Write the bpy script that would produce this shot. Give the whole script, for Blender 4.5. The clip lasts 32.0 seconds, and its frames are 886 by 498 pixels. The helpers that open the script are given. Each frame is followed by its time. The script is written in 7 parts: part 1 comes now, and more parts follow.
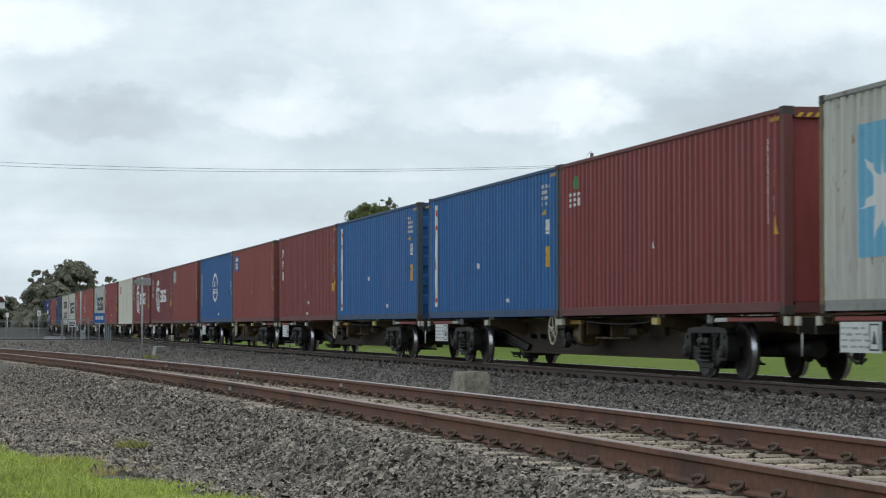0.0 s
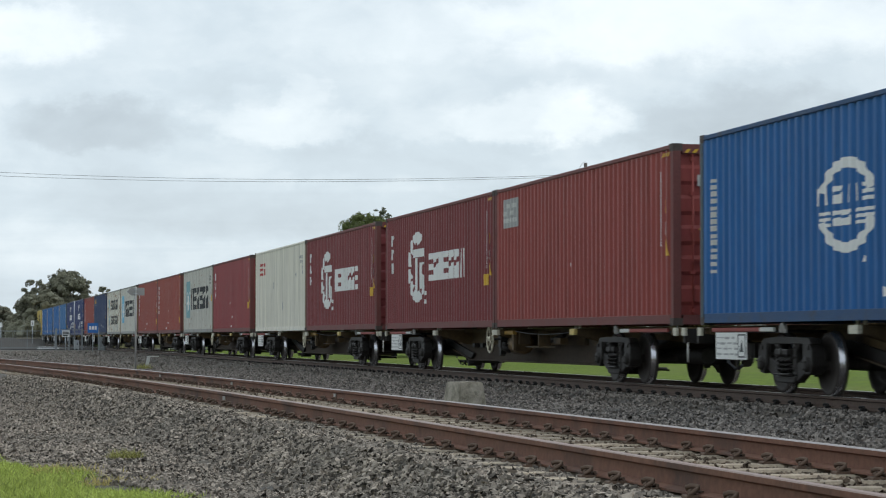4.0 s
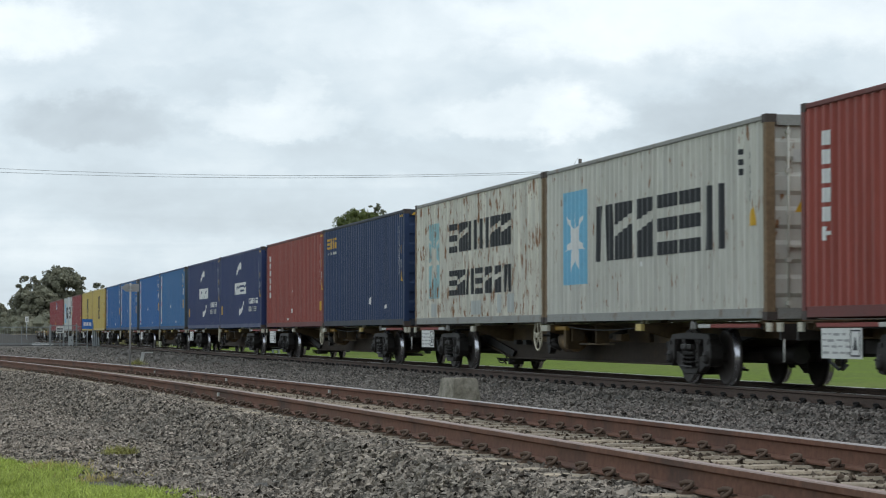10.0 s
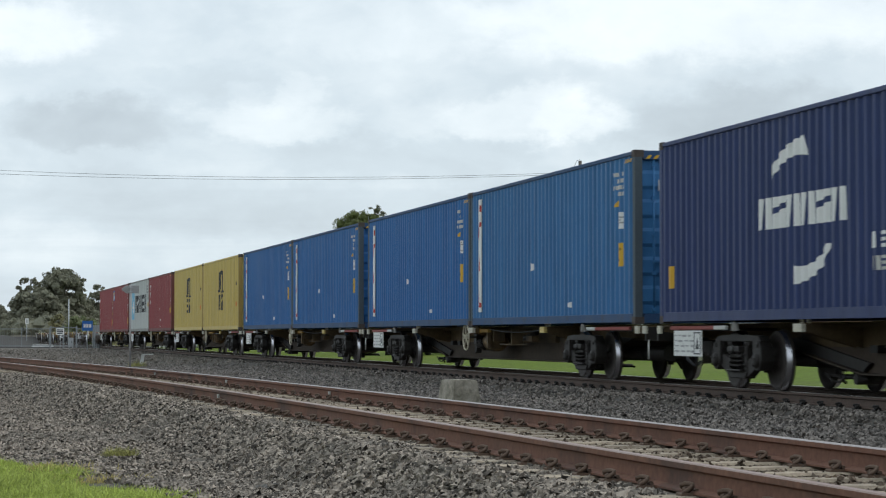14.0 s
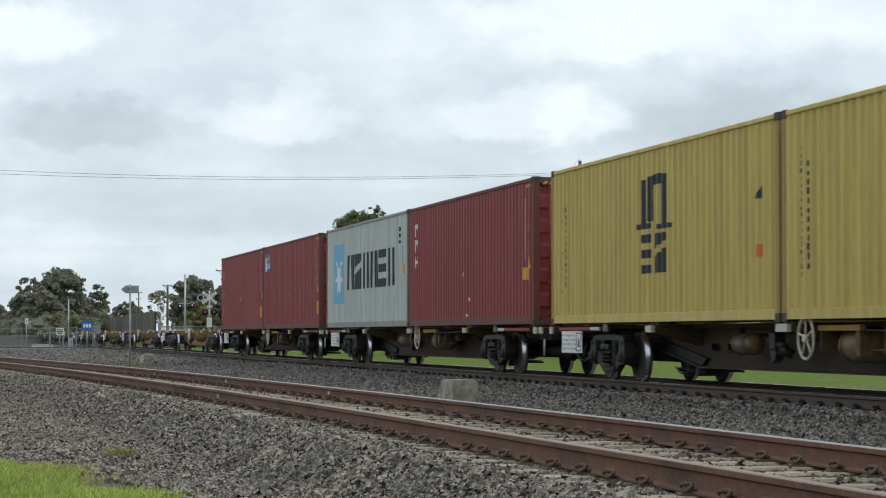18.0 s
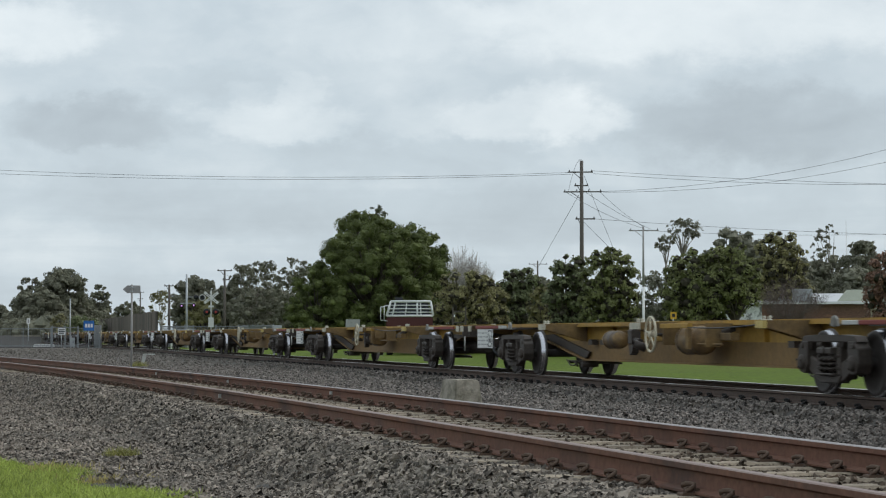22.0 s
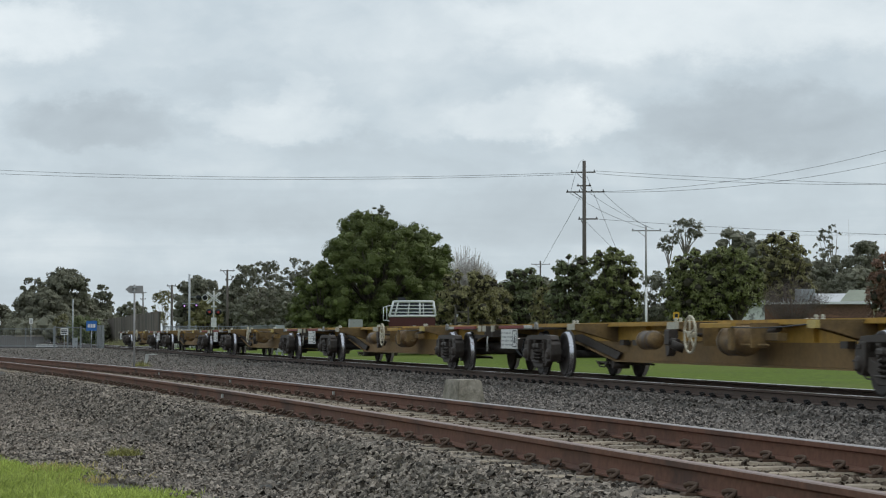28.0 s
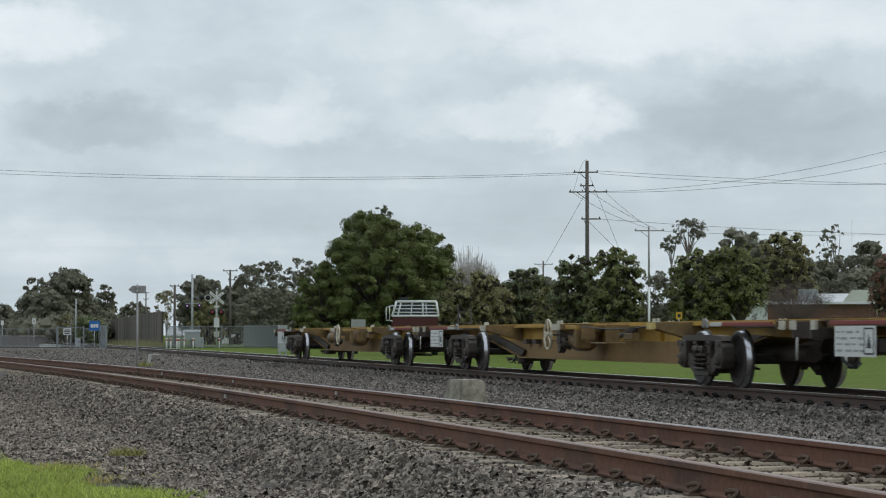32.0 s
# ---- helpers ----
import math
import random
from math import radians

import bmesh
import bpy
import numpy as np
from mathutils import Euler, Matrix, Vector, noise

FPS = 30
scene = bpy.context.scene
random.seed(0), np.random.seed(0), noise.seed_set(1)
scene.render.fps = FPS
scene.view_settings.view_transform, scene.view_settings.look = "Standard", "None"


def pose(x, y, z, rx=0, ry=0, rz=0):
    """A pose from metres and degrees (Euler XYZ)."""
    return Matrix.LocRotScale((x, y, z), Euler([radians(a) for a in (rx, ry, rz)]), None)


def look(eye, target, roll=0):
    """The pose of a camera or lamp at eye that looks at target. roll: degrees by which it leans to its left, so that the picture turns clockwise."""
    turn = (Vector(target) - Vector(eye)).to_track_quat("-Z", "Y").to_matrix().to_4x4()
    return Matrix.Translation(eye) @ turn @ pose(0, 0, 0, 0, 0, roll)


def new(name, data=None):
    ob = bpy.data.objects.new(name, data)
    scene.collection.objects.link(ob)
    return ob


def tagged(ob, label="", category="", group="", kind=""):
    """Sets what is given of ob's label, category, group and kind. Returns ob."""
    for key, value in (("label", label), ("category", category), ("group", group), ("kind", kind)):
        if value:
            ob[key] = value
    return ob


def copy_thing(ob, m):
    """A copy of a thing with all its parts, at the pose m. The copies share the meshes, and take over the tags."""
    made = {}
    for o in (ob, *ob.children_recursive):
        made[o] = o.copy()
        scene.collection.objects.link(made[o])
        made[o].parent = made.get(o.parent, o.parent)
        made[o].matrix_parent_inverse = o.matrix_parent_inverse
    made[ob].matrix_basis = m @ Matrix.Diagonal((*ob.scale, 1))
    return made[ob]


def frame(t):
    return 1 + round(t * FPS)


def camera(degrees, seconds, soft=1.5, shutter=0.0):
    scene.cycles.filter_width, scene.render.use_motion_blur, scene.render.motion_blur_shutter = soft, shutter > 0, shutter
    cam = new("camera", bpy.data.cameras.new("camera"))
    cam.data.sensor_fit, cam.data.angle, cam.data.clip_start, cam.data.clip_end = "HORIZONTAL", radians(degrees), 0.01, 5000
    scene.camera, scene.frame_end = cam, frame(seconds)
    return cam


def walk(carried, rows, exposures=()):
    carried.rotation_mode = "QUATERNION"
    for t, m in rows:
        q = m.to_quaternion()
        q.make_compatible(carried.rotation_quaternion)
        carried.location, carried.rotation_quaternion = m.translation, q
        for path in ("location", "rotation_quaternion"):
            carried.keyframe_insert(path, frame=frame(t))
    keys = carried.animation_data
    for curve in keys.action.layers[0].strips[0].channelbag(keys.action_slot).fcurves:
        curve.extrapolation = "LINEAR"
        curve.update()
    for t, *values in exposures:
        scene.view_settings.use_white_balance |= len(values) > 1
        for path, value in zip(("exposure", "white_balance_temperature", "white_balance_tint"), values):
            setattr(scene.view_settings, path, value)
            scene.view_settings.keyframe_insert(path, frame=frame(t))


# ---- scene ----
# ---- camera: hand-held on one spot beside the line, drifting a little ----
EYE = (0.0, 0.0, 0.798)          # z = 0 is the rail head of the main line
cam = camera(21.34, 32.0, soft=1.15, shutter=0.15)


def aim(bearing, lift):
    """A point ahead of the eye; the bearing turns from -x towards +y."""
    b, e = radians(bearing), radians(lift)
    return (EYE[0] - 100 * math.cos(b) * math.cos(e), EYE[1] + 100 * math.sin(b) * math.cos(e), EYE[2] + 100 * math.sin(e))


AIMS = [
    (0, 11.962, 1.902), (0.5, 12.020, 1.986), (1, 12.043, 2.089), (1.5, 12.066, 2.140), (2, 12.066, 2.158),
    (2.5, 12.075, 2.162), (3.5, 12.107, 2.151), (5.5, 12.150, 2.104), (6, 12.179, 2.070), (6.5, 12.193, 2.058),
    (7, 12.207, 2.051), (7.5, 12.215, 2.044), (8, 12.219, 2.035), (8.5, 12.224, 2.030), (9, 12.229, 2.029),
    (9.5, 12.236, 2.034), (10, 12.247, 2.051), (10.5, 12.252, 2.073), (11, 12.251, 2.087), (11.5, 12.253, 2.090),
    (13, 12.251, 2.091), (14.5, 12.245, 2.093), (16.5, 12.249, 2.091), (18, 12.252, 2.091), (19, 12.245, 2.091),
    (20, 12.227, 2.090), (21, 12.219, 2.090), (22, 12.212, 2.090), (23, 12.206, 2.091), (24, 12.187, 2.091),
    (25, 12.185, 2.092), (25.5, 12.179, 2.093), (27.5, 12.164, 2.093), (28.5, 12.131, 2.092), (30, 12.116, 2.093),
    (31, 12.090, 2.093), (32, 12.078, 2.093)]
walk(cam, [(t, look(EYE, aim(b, e))) for t, b, e in AIMS],
     exposures=[(0, 0.36), (18, 0.36), (20.3, 0.31), (22, 0.10), (32, 0.08)])


# ---- world: a bright overcast with broken cloud ----
def build_world():
    world = bpy.data.worlds.new("overcast")
    world.use_nodes = True
    scene.world = world
    nt = world.node_tree
    nt.nodes.clear()
    N, L = nt.nodes, nt.links

    def put(sock, v):
        if isinstance(v, (int, float)):
            sock.default_value = v
        else:
            L.new(v, sock)

    def m(op, a, b=0.0, c=0.0):
        n = N.new("ShaderNodeMath")
        n.operation = op
        for i, v in enumerate((a, b, c)):
            put(n.inputs[i], v)
        return n.outputs[0]

    tc = N.new("ShaderNodeTexCoord")
    sep = N.new("ShaderNodeSeparateXYZ")
    L.new(tc.outputs["Generated"], sep.inputs[0])
    az = m("MULTIPLY", m("ARCTAN2", sep.outputs[1], m("MULTIPLY", sep.outputs[0], -1.0)), 57.2958)
    el = m("MULTIPLY", m("ARCSINE", sep.outputs[2]), 57.2958)

    def fbm(su, sv, detail, rough, off, warp=0.0):
        comb = N.new("ShaderNodeCombineXYZ")
        put(comb.inputs[0], m("MULTIPLY", az, su))
        put(comb.inputs[1], m("MULTIPLY", el, sv))
        comb.inputs[2].default_value = off
        n = N.new("ShaderNodeTexNoise")
        n.inputs["Scale"].default_value = 1.0
        n.inputs["Detail"].default_value = detail
        n.inputs["Roughness"].default_value = rough
        n.inputs["Distortion"].default_value = warp
        L.new(comb.outputs[0], n.inputs["Vector"])
        return n.outputs["Fac"]

    w1 = m("SUBTRACT", fbm(0.62, 0.95, 7, 0.63, 3.1), 0.5)
    w2 = m("SUBTRACT", fbm(0.62, 0.95, 7, 0.63, 9.7), 0.5)
    wu = m("ADD", az, m("MULTIPLY", w1, 2.6))
    wv = m("ADD", el, m("MULTIPLY", w2, 1.7))
    total = m("MULTIPLY", m("SUBTRACT", fbm(0.30, 0.55, 6, 0.50, 1.3, 0.3), 0.5), 0.42)
    total = m("ADD", total, m("MULTIPLY", m("SUBTRACT", fbm(0.9, 1.5, 6, 0.58, 5.2, 0.4), 0.5), 0.13))
    # long thin bands low over the horizon
    low = m("EXPONENT", m("MULTIPLY", m("MULTIPLY", el, el), -0.075))
    total = m("ADD", total, m("MULTIPLY", m("MULTIPLY", m("SUBTRACT", fbm(0.16, 2.1, 5, 0.55, 7.7, 0.5), 0.5), low), 0.34))
    # cloud breaks (bright) and heavy undersides (dark): bearing, lift, half-width, half-height, weight
    clouds = [(14.4, 5.3, 2.2, 0.65, 0.28), (15.5, 5.2, 1.1, 0.45, 0.15), (8.1, 5.20, 1.9, 0.45, 0.24), (8.7, 6.05, 0.6, 0.4, 0.16), (7.2, 6.0, 0.5, 0.3, 0.10), (2.0, 7.3, 1.7, 0.7, 0.36),
              (3.7, 5.1, 2.0, 0.55, -0.36), (6.6, 6.2, 2.0, 0.4, -0.10), (19.8, 5.0, 3.4, 0.9, -0.40), (11.2, 4.3, 3.2, 0.5, -0.16), (13.0, 2.9, 8.0, 0.7, -0.15),
              (5.6, 2.0, 3.8, 0.6, 0.08), (10.8, 7.5, 3.2, 0.7, 0.14), (4.0, 3.4, 3.0, 0.5, -0.10), (18.5, 7.6, 5.0, 1.0, 0.40), (12.5, 1.2, 9.0, 0.9, -0.07)]
    for b, e, hw, hh, weight in clouds:
        p = m("DIVIDE", m("SUBTRACT", wu, b), hw)
        q = m("DIVIDE", m("SUBTRACT", wv, e), hh)
        d2 = m("ADD", m("MULTIPLY", p, p), m("MULTIPLY", q, q))
        total = m("ADD", total, m("MULTIPLY", m("EXPONENT", m("MULTIPLY", m("MULTIPLY", d2, m("MULTIPLY", d2, d2)), -0.55)), weight * 0.52))
    tone = m("ADD", total, 0.465)
    ramp = N.new("ShaderNodeValToRGB")
    stops = ramp.color_ramp.elements
    stops[0].position, stops[0].color = 0.0, (0.345, 0.395, 0.440, 1)
    stops[1].position, stops[1].color = 1.0, (1.05, 1.10, 1.11, 1)
    mid = stops.new(0.45)
    mid.color = (0.570, 0.655, 0.715, 1)
    L.new(tone, ramp.inputs[0])
    # an overcast sky is brighter overhead than at the horizon
    gain = m("ADD", 1.0, m("MULTIPLY", m("MAXIMUM", m("SUBTRACT", sep.outputs[2], 0.16), 0.0), 0.25))
    # and a little brighter behind the eye, added to lift the containers' near sides
    gain = m("MULTIPLY", gain, m("ADD", 0.96, m("MULTIPLY", m("SUBTRACT", 0.25, sep.outputs[1]), 0.10)))
    sky = N.new("ShaderNodeTexSky")
    sky.sky_type, sky.sun_disc = "NISHITA", False
    sky.sun_elevation, sky.sun_rotation = radians(32), radians(SUN_TURN)
    dim = N.new("ShaderNodeVectorMath")
    dim.operation = "SCALE"
    L.new(sky.outputs[0], dim.inputs[0])
    dim.inputs["Scale"].default_value = 0.08
    lit = N.new("ShaderNodeVectorMath")
    lit.operation = "SCALE"
    L.new(ramp.outputs[0], lit.inputs[0])
    L.new(gain, lit.inputs["Scale"])
    mix = N.new("ShaderNodeMix")
    mix.data_type = "RGBA"
    mix.inputs[0].default_value = 0.93
    L.new(dim.outputs[0], mix.inputs[6])
    L.new(lit.outputs[0], mix.inputs[7])
    bg = N.new("ShaderNodeBackground")
    bg.inputs["Strength"].default_value = 1.0
    L.new(mix.outputs[2], bg.inputs["Color"])
    out = N.new("ShaderNodeOutputWorld")
    L.new(bg.outputs[0], out.inputs[0])


SUN_TURN = -7
build_world()
sun = new("sun", bpy.data.lights.new("sun", "SUN"))
sun.data.energy, sun.data.angle, sun.data.color = 1.2, radians(50), (1.0, 0.97, 0.93)
sun.matrix_world = look((-32, 70, 43), (-25, 12, 0))


# ---- materials ----
def nodes_of(name):
    mt = bpy.data.materials.new(name)
    mt.use_nodes = True
    nt = mt.node_tree
    return mt, nt, nt.nodes["Principled BSDF"]


def noise_node(nt, vec, scale, detail=4, rough=0.55, stretch=None):
    if stretch:
        mp = nt.nodes.new("ShaderNodeMapping")
        mp.inputs["Scale"].default_value = stretch
        nt.links.new(vec, mp.inputs[0])
        vec = mp.outputs[0]
    n = nt.nodes.new("ShaderNodeTexNoise")
    n.inputs["Scale"].default_value = scale
    n.inputs["Detail"].default_value = detail
    n.inputs["Roughness"].default_value = rough
    nt.links.new(vec, n.inputs["Vector"])
    return n.outputs["Fac"]


def ramp_node(nt, fac, lo, hi, a=(0, 0, 0, 1), b=(1, 1, 1, 1)):
    r = nt.nodes.new("ShaderNodeValToRGB")
    r.color_ramp.elements[0].position, r.color_ramp.elements[1].position = lo, hi
    r.color_ramp.elements[0].color, r.color_ramp.elements[1].color = a, b
    nt.links.new(fac, r.inputs[0])
    return r.outputs[0]


def mix_node(nt, fac, a, b, blend="MIX"):
    n = nt.nodes.new("ShaderNodeMix")
    n.data_type, n.blend_type = "RGBA", blend
    for i, v in ((0, fac), (6, a), (7, b)):
        if isinstance(v, (int, float)):
            n.inputs[i].default_value = v
        elif isinstance(v, tuple):
            n.inputs[i].default_value = (*v[:3], 1)
        else:
            nt.links.new(v, n.inputs[i])
    return n.outputs[2]


def surface(name, col, rough=0.6, metal=0.0, fine=0.12, coarse=0.2, fine_scale=40.0, coarse_scale=1.5, stretch=None,
            stain=None, stain_at=(0.55, 0.72), stain_scale=2.0, stain_stretch=None, bump=0.0, bump_scale=60.0, spread=0.0, spec=0.4, per="object", streak=0.0):
    """A surface with grain, broad unevenness and, where given, stains of another colour."""
    mt, nt, bsdf = nodes_of(name)
    tc = nt.nodes.new("ShaderNodeTexCoord")
    vec = tc.outputs["Object"]
    n1 = noise_node(nt, vec, coarse_scale, 5, 0.6, stretch)
    n2 = noise_node(nt, vec, fine_scale, 3, 0.6, stretch)
    c = tuple(col)
    out = mix_node(nt, n1, tuple(v * (1 - coarse) for v in c), tuple(min(1, v * (1 + coarse)) for v in c))
    out = mix_node(nt, fine * 2, out, ramp_node(nt, n2, 0.3, 0.7, (0.25, 0.25, 0.25, 1), (0.75, 0.75, 0.75, 1)), "OVERLAY")
    if spread:
        rnd = nt.nodes.new("ShaderNodeObjectInfo").outputs["Random"] if per == "object" else nt.nodes.new("ShaderNodeNewGeometry").outputs["Random Per Island"]
        out = mix_node(nt, 1.0, out, ramp_node(nt, rnd, 0.0, 1.0, (1 - spread, 1 - spread, 1 - spread, 1), (1 + spread, 1 + spread * 0.9, 1 + spread * 0.8, 1)), "MULTIPLY")
    if streak:
        # rain-washed runs down the sheet, fine and broad
        run = ramp_node(nt, noise_node(nt, vec, 1.0, 5, 0.65, (3.2, 1.0, 0.16)), 0.32, 0.68, (1 - streak, 1 - streak, 1 - streak, 1), (1 + streak * 0.6, 1 + streak * 0.6, 1 + streak * 0.55, 1))
        fine_run = ramp_node(nt, noise_node(nt, vec, 1.0, 3, 0.6, (14.0, 1.0, 0.5)), 0.35, 0.65, (1 - streak * 0.7, 1 - streak * 0.7, 1 - streak * 0.7, 1), (1 + streak * 0.3, 1 + streak * 0.3, 1 + streak * 0.3, 1))
        out = mix_node(nt, 1.0, mix_node(nt, 1.0, out, run, "MULTIPLY"), fine_run, "MULTIPLY")
    if stain:
        s = noise_node(nt, vec, stain_scale, 6, 0.65, stain_stretch)
        mask = ramp_node(nt, s, *stain_at)
        out = mix_node(nt, mask, out, stain)
        mt.diffuse_color = (*c, 1)
    nt.links.new(out, bsdf.inputs["Base Color"])
    rr = ramp_node(nt, n1, 0.2, 0.8, (max(0, rough - 0.1),) * 3 + (1,), (min(1, rough + 0.1),) * 3 + (1,))
    nt.links.new(rr, bsdf.inputs["Roughness"])
    bsdf.inputs["Metallic"].default_value = metal
    bsdf.inputs["Specular IOR Level"].default_value = spec
    if bump:
        bn = nt.nodes.new("ShaderNodeBump")
        bn.inputs["Strength"].default_value = bump
        bn.inputs["Distance"].default_value = 0.02
        nt.links.new(noise_node(nt, vec, bump_scale, 4, 0.6), bn.inputs["Height"])
        nt.links.new(bn.outputs[0], bsdf.inputs["Normal"])
    return mt


def flat_paint(name, col, rough=0.55):
    return surface(name, col, rough, fine=0.08, coarse=0.1, fine_scale=25, coarse_scale=2, stain=tuple(v * 0.6 + 0.03 for v in col), stain_at=(0.6, 0.8), stain_scale=3)


def box_paint(name, col, rust=0.0, fade=0.12, streak=0.17, chalk=False):
    """Weathered container enamel with vertical wash marks; rust: how far it has rusted."""
    lo = 0.68 - 0.16 * rust
    return surface(name, tuple(v * 1.05 for v in col), 0.50, fine=0.06, coarse=fade, fine_scale=9, coarse_scale=0.7, stretch=(1.4, 1, 0.35),
                   stain=(0.24, 0.115, 0.050) if rust else tuple(v * 0.95 + 0.022 for v in col) if chalk else tuple(v * 0.62 for v in col), stain_at=(lo, lo + (0.055 if rust else 0.25)),
                   stain_scale=1.3 if not rust else 4.2, stain_stretch=(1.5, 1, 0.45) if not rust else (3.0, 1, 0.50), spread=0.06, spec=0.24, streak=streak)


BALLAST = surface("ballast_bed", (0.078, 0.070, 0.061), 0.95, fine=0.45, coarse=0.25, fine_scale=22, coarse_scale=0.8,
                  stain=(0.085, 0.070, 0.054), stain_at=(0.42, 0.6), stain_scale=1.6, bump=1.0, bump_scale=7)
STONE_DARK = surface("dark_bluestone", (0.190, 0.172, 0.157), 0.9, fine=0.25, coarse=0.2, fine_scale=30, coarse_scale=0.8, spread=0.6, per="island", spec=0.25)
DIRT_STONE = surface("dusty_brown_stone", (0.185, 0.168, 0.150), 0.95, fine=0.25, coarse=0.25, fine_scale=30, coarse_scale=0.3, spread=0.28, per="island", spec=0.2)
STONE = surface("bluestone", (0.214, 0.191, 0.166), 0.9, fine=0.25, coarse=0.2, fine_scale=30, coarse_scale=0.8,
                stain=(0.186, 0.164, 0.140), stain_at=(0.50, 0.72), stain_scale=0.45, spread=0.88, per="island", spec=0.25)
RUSTY_STONE = surface("rusty_bluestone", (0.128, 0.100, 0.078), 0.95, fine=0.25, coarse=0.25, fine_scale=30, coarse_scale=0.8, spread=0.5, per="island", spec=0.2)
LAWN = surface("lawn", (0.088, 0.128, 0.014), 0.9, fine=0.4, coarse=0.35, fine_scale=5, coarse_scale=0.25, stain=(0.115, 0.135, 0.030), stain_at=(0.5, 0.75), stain_scale=0.06, bump=0.6, bump_scale=8, spec=0.1)
RAIL_SIDE = surface("rusty_rail", (0.165, 0.078, 0.050), 0.85, fine=0.2, coarse=0.25, fine_scale=20, coarse_scale=0.7, stain=(0.065, 0.042, 0.034), stain_at=(0.5, 0.7), stain_scale=1.0)
RAIL_DARK = surface("dark_oily_rail", (0.082, 0.054, 0.041), 0.8, fine=0.2, coarse=0.25, fine_scale=20, coarse_scale=0.7)
RAIL_TOP = surface("worn_rail_head", (0.60, 0.57, 0.54), 0.30, metal=0.9, fine=0.1, coarse=0.1, coarse_scale=0.5)
RAIL_RUST = surface("rusting_rail_head", (0.27, 0.185, 0.155), 0.5, metal=0.6, fine=0.15, coarse=0.15, coarse_scale=0.5)
RAIL_DULL = surface("dull_rail_head", (0.37, 0.32, 0.305), 0.48, metal=0.85, fine=0.15, coarse=0.15, coarse_scale=0.5)
SLEEPER = surface("pale_sleeper", (0.340, 0.285, 0.215), 0.9, fine=0.2, coarse=0.25, fine_scale=30, coarse_scale=2.5, stain=(0.12, 0.09, 0.065), stain_at=(0.45, 0.65), stain_scale=2.5, spread=0.25, bump=0.3)
SLEEPER_DARK = surface("oily_sleeper", (0.085, 0.072, 0.060), 0.9, fine=0.2, coarse=0.25, fine_scale=30, coarse_scale=2.5, spread=0.25)
CLIP = surface("rail_clip_iron", (0.118, 0.078, 0.056), 0.85, fine=0.2, coarse=0.2)
CLIP_DARK = surface("black_clip_iron", (0.020, 0.018, 0.017), 0.8, fine=0.2, coarse=0.2)
CONCRETE = surface("old_concrete", (0.35, 0.315, 0.255), 0.95, fine=0.2, coarse=0.2, fine_scale=18, coarse_scale=3, stain=(0.13, 0.12, 0.085), stain_at=(0.45, 0.68), stain_scale=4, bump=0.5, bump_scale=30)
GALV = surface("galvanised_steel", (0.40, 0.42, 0.43), 0.5, metal=0.5, fine=0.1, coarse=0.15, coarse_scale=2)
GREY_SIGN = surface("sign_back_grey", (0.33, 0.32, 0.31), 0.6, fine=0.08, coarse=0.12, coarse_scale=3)
WHITE = flat_paint("white_paint", (0.72, 0.72, 0.70))
OFFWHITE = flat_paint("dirty_white_paint", (0.50, 0.50, 0.47))
YELLOW = flat_paint("yellow_sticker", (0.62, 0.36, 0.03))
RED = flat_paint("red_paint", (0.42, 0.035, 0.030))
ORANGE = flat_paint("orange_sticker", (0.65, 0.16, 0.03))
BLACK = flat_paint("black_paint", (0.022, 0.024, 0.028))
SKYBLUE = flat_paint("light_blue_paint", (0.17, 0.44, 0.62))
TEAL = flat_paint("faded_teal_paint", (0.19, 0.36, 0.40))
GREEN = flat_paint("green_paint", (0.06, 0.24, 0.07))
SIGN_BLUE = flat_paint("sign_blue", (0.03, 0.15, 0.45))
BAR_GREY = flat_paint("faint_grey_print", (0.34, 0.34, 0.33))
LENS_DARK = surface("dark_lens", (0.012, 0.012, 0.014), 0.25, fine=0.02, coarse=0.05)

P_MAROON = box_paint("maroon_enamel", (0.262, 0.052, 0.056), chalk=True)
P_WINE = box_paint("wine_red_enamel", (0.190, 0.041, 0.044), chalk=True)
P_RED = box_paint("oxide_red_enamel", (0.288, 0.064, 0.055), chalk=True)
P_ORANGE = box_paint("faded_orange_red_enamel", (0.300, 0.070, 0.054), chalk=True)
P_BROWN = box_paint("brown_red_enamel", (0.250, 0.055, 0.054), chalk=True)
P_BLUE = box_paint("mid_blue_enamel", (0.026, 0.126, 0.335))
P_BLUE_GREY = box_paint("washed_blue_enamel", (0.045, 0.160, 0.350))
P_NAVY = box_paint("navy_enamel", (0.028, 0.044, 0.125))
P_SLATE = box_paint("slate_navy_enamel", (0.026, 0.047, 0.112))
P_YELLOW = box_paint("mustard_enamel", (0.545, 0.410, 0.120), fade=0.06)
P_GREY = box_paint("light_grey_enamel", (0.485, 0.505, 0.485), fade=0.06)
P_GREY_WORN = box_paint("worn_grey_enamel", (0.49, 0.480, 0.430), rust=0.58)
P_PANEL_WORN = box_paint("flaking_pale_blue_enamel", (0.28, 0.47, 0.50), rust=0.9)
P_CREAM = box_paint("off_white_enamel", (0.70, 0.67, 0.575), fade=0.05)
P_RUSTY = box_paint("rusty_grey_enamel", (0.600, 0.580, 0.505), rust=0.88, streak=0.24)
P_RUSTY_LIGHT = box_paint("rust_spotted_grey_enamel", (0.530, 0.522, 0.470), rust=0.52)
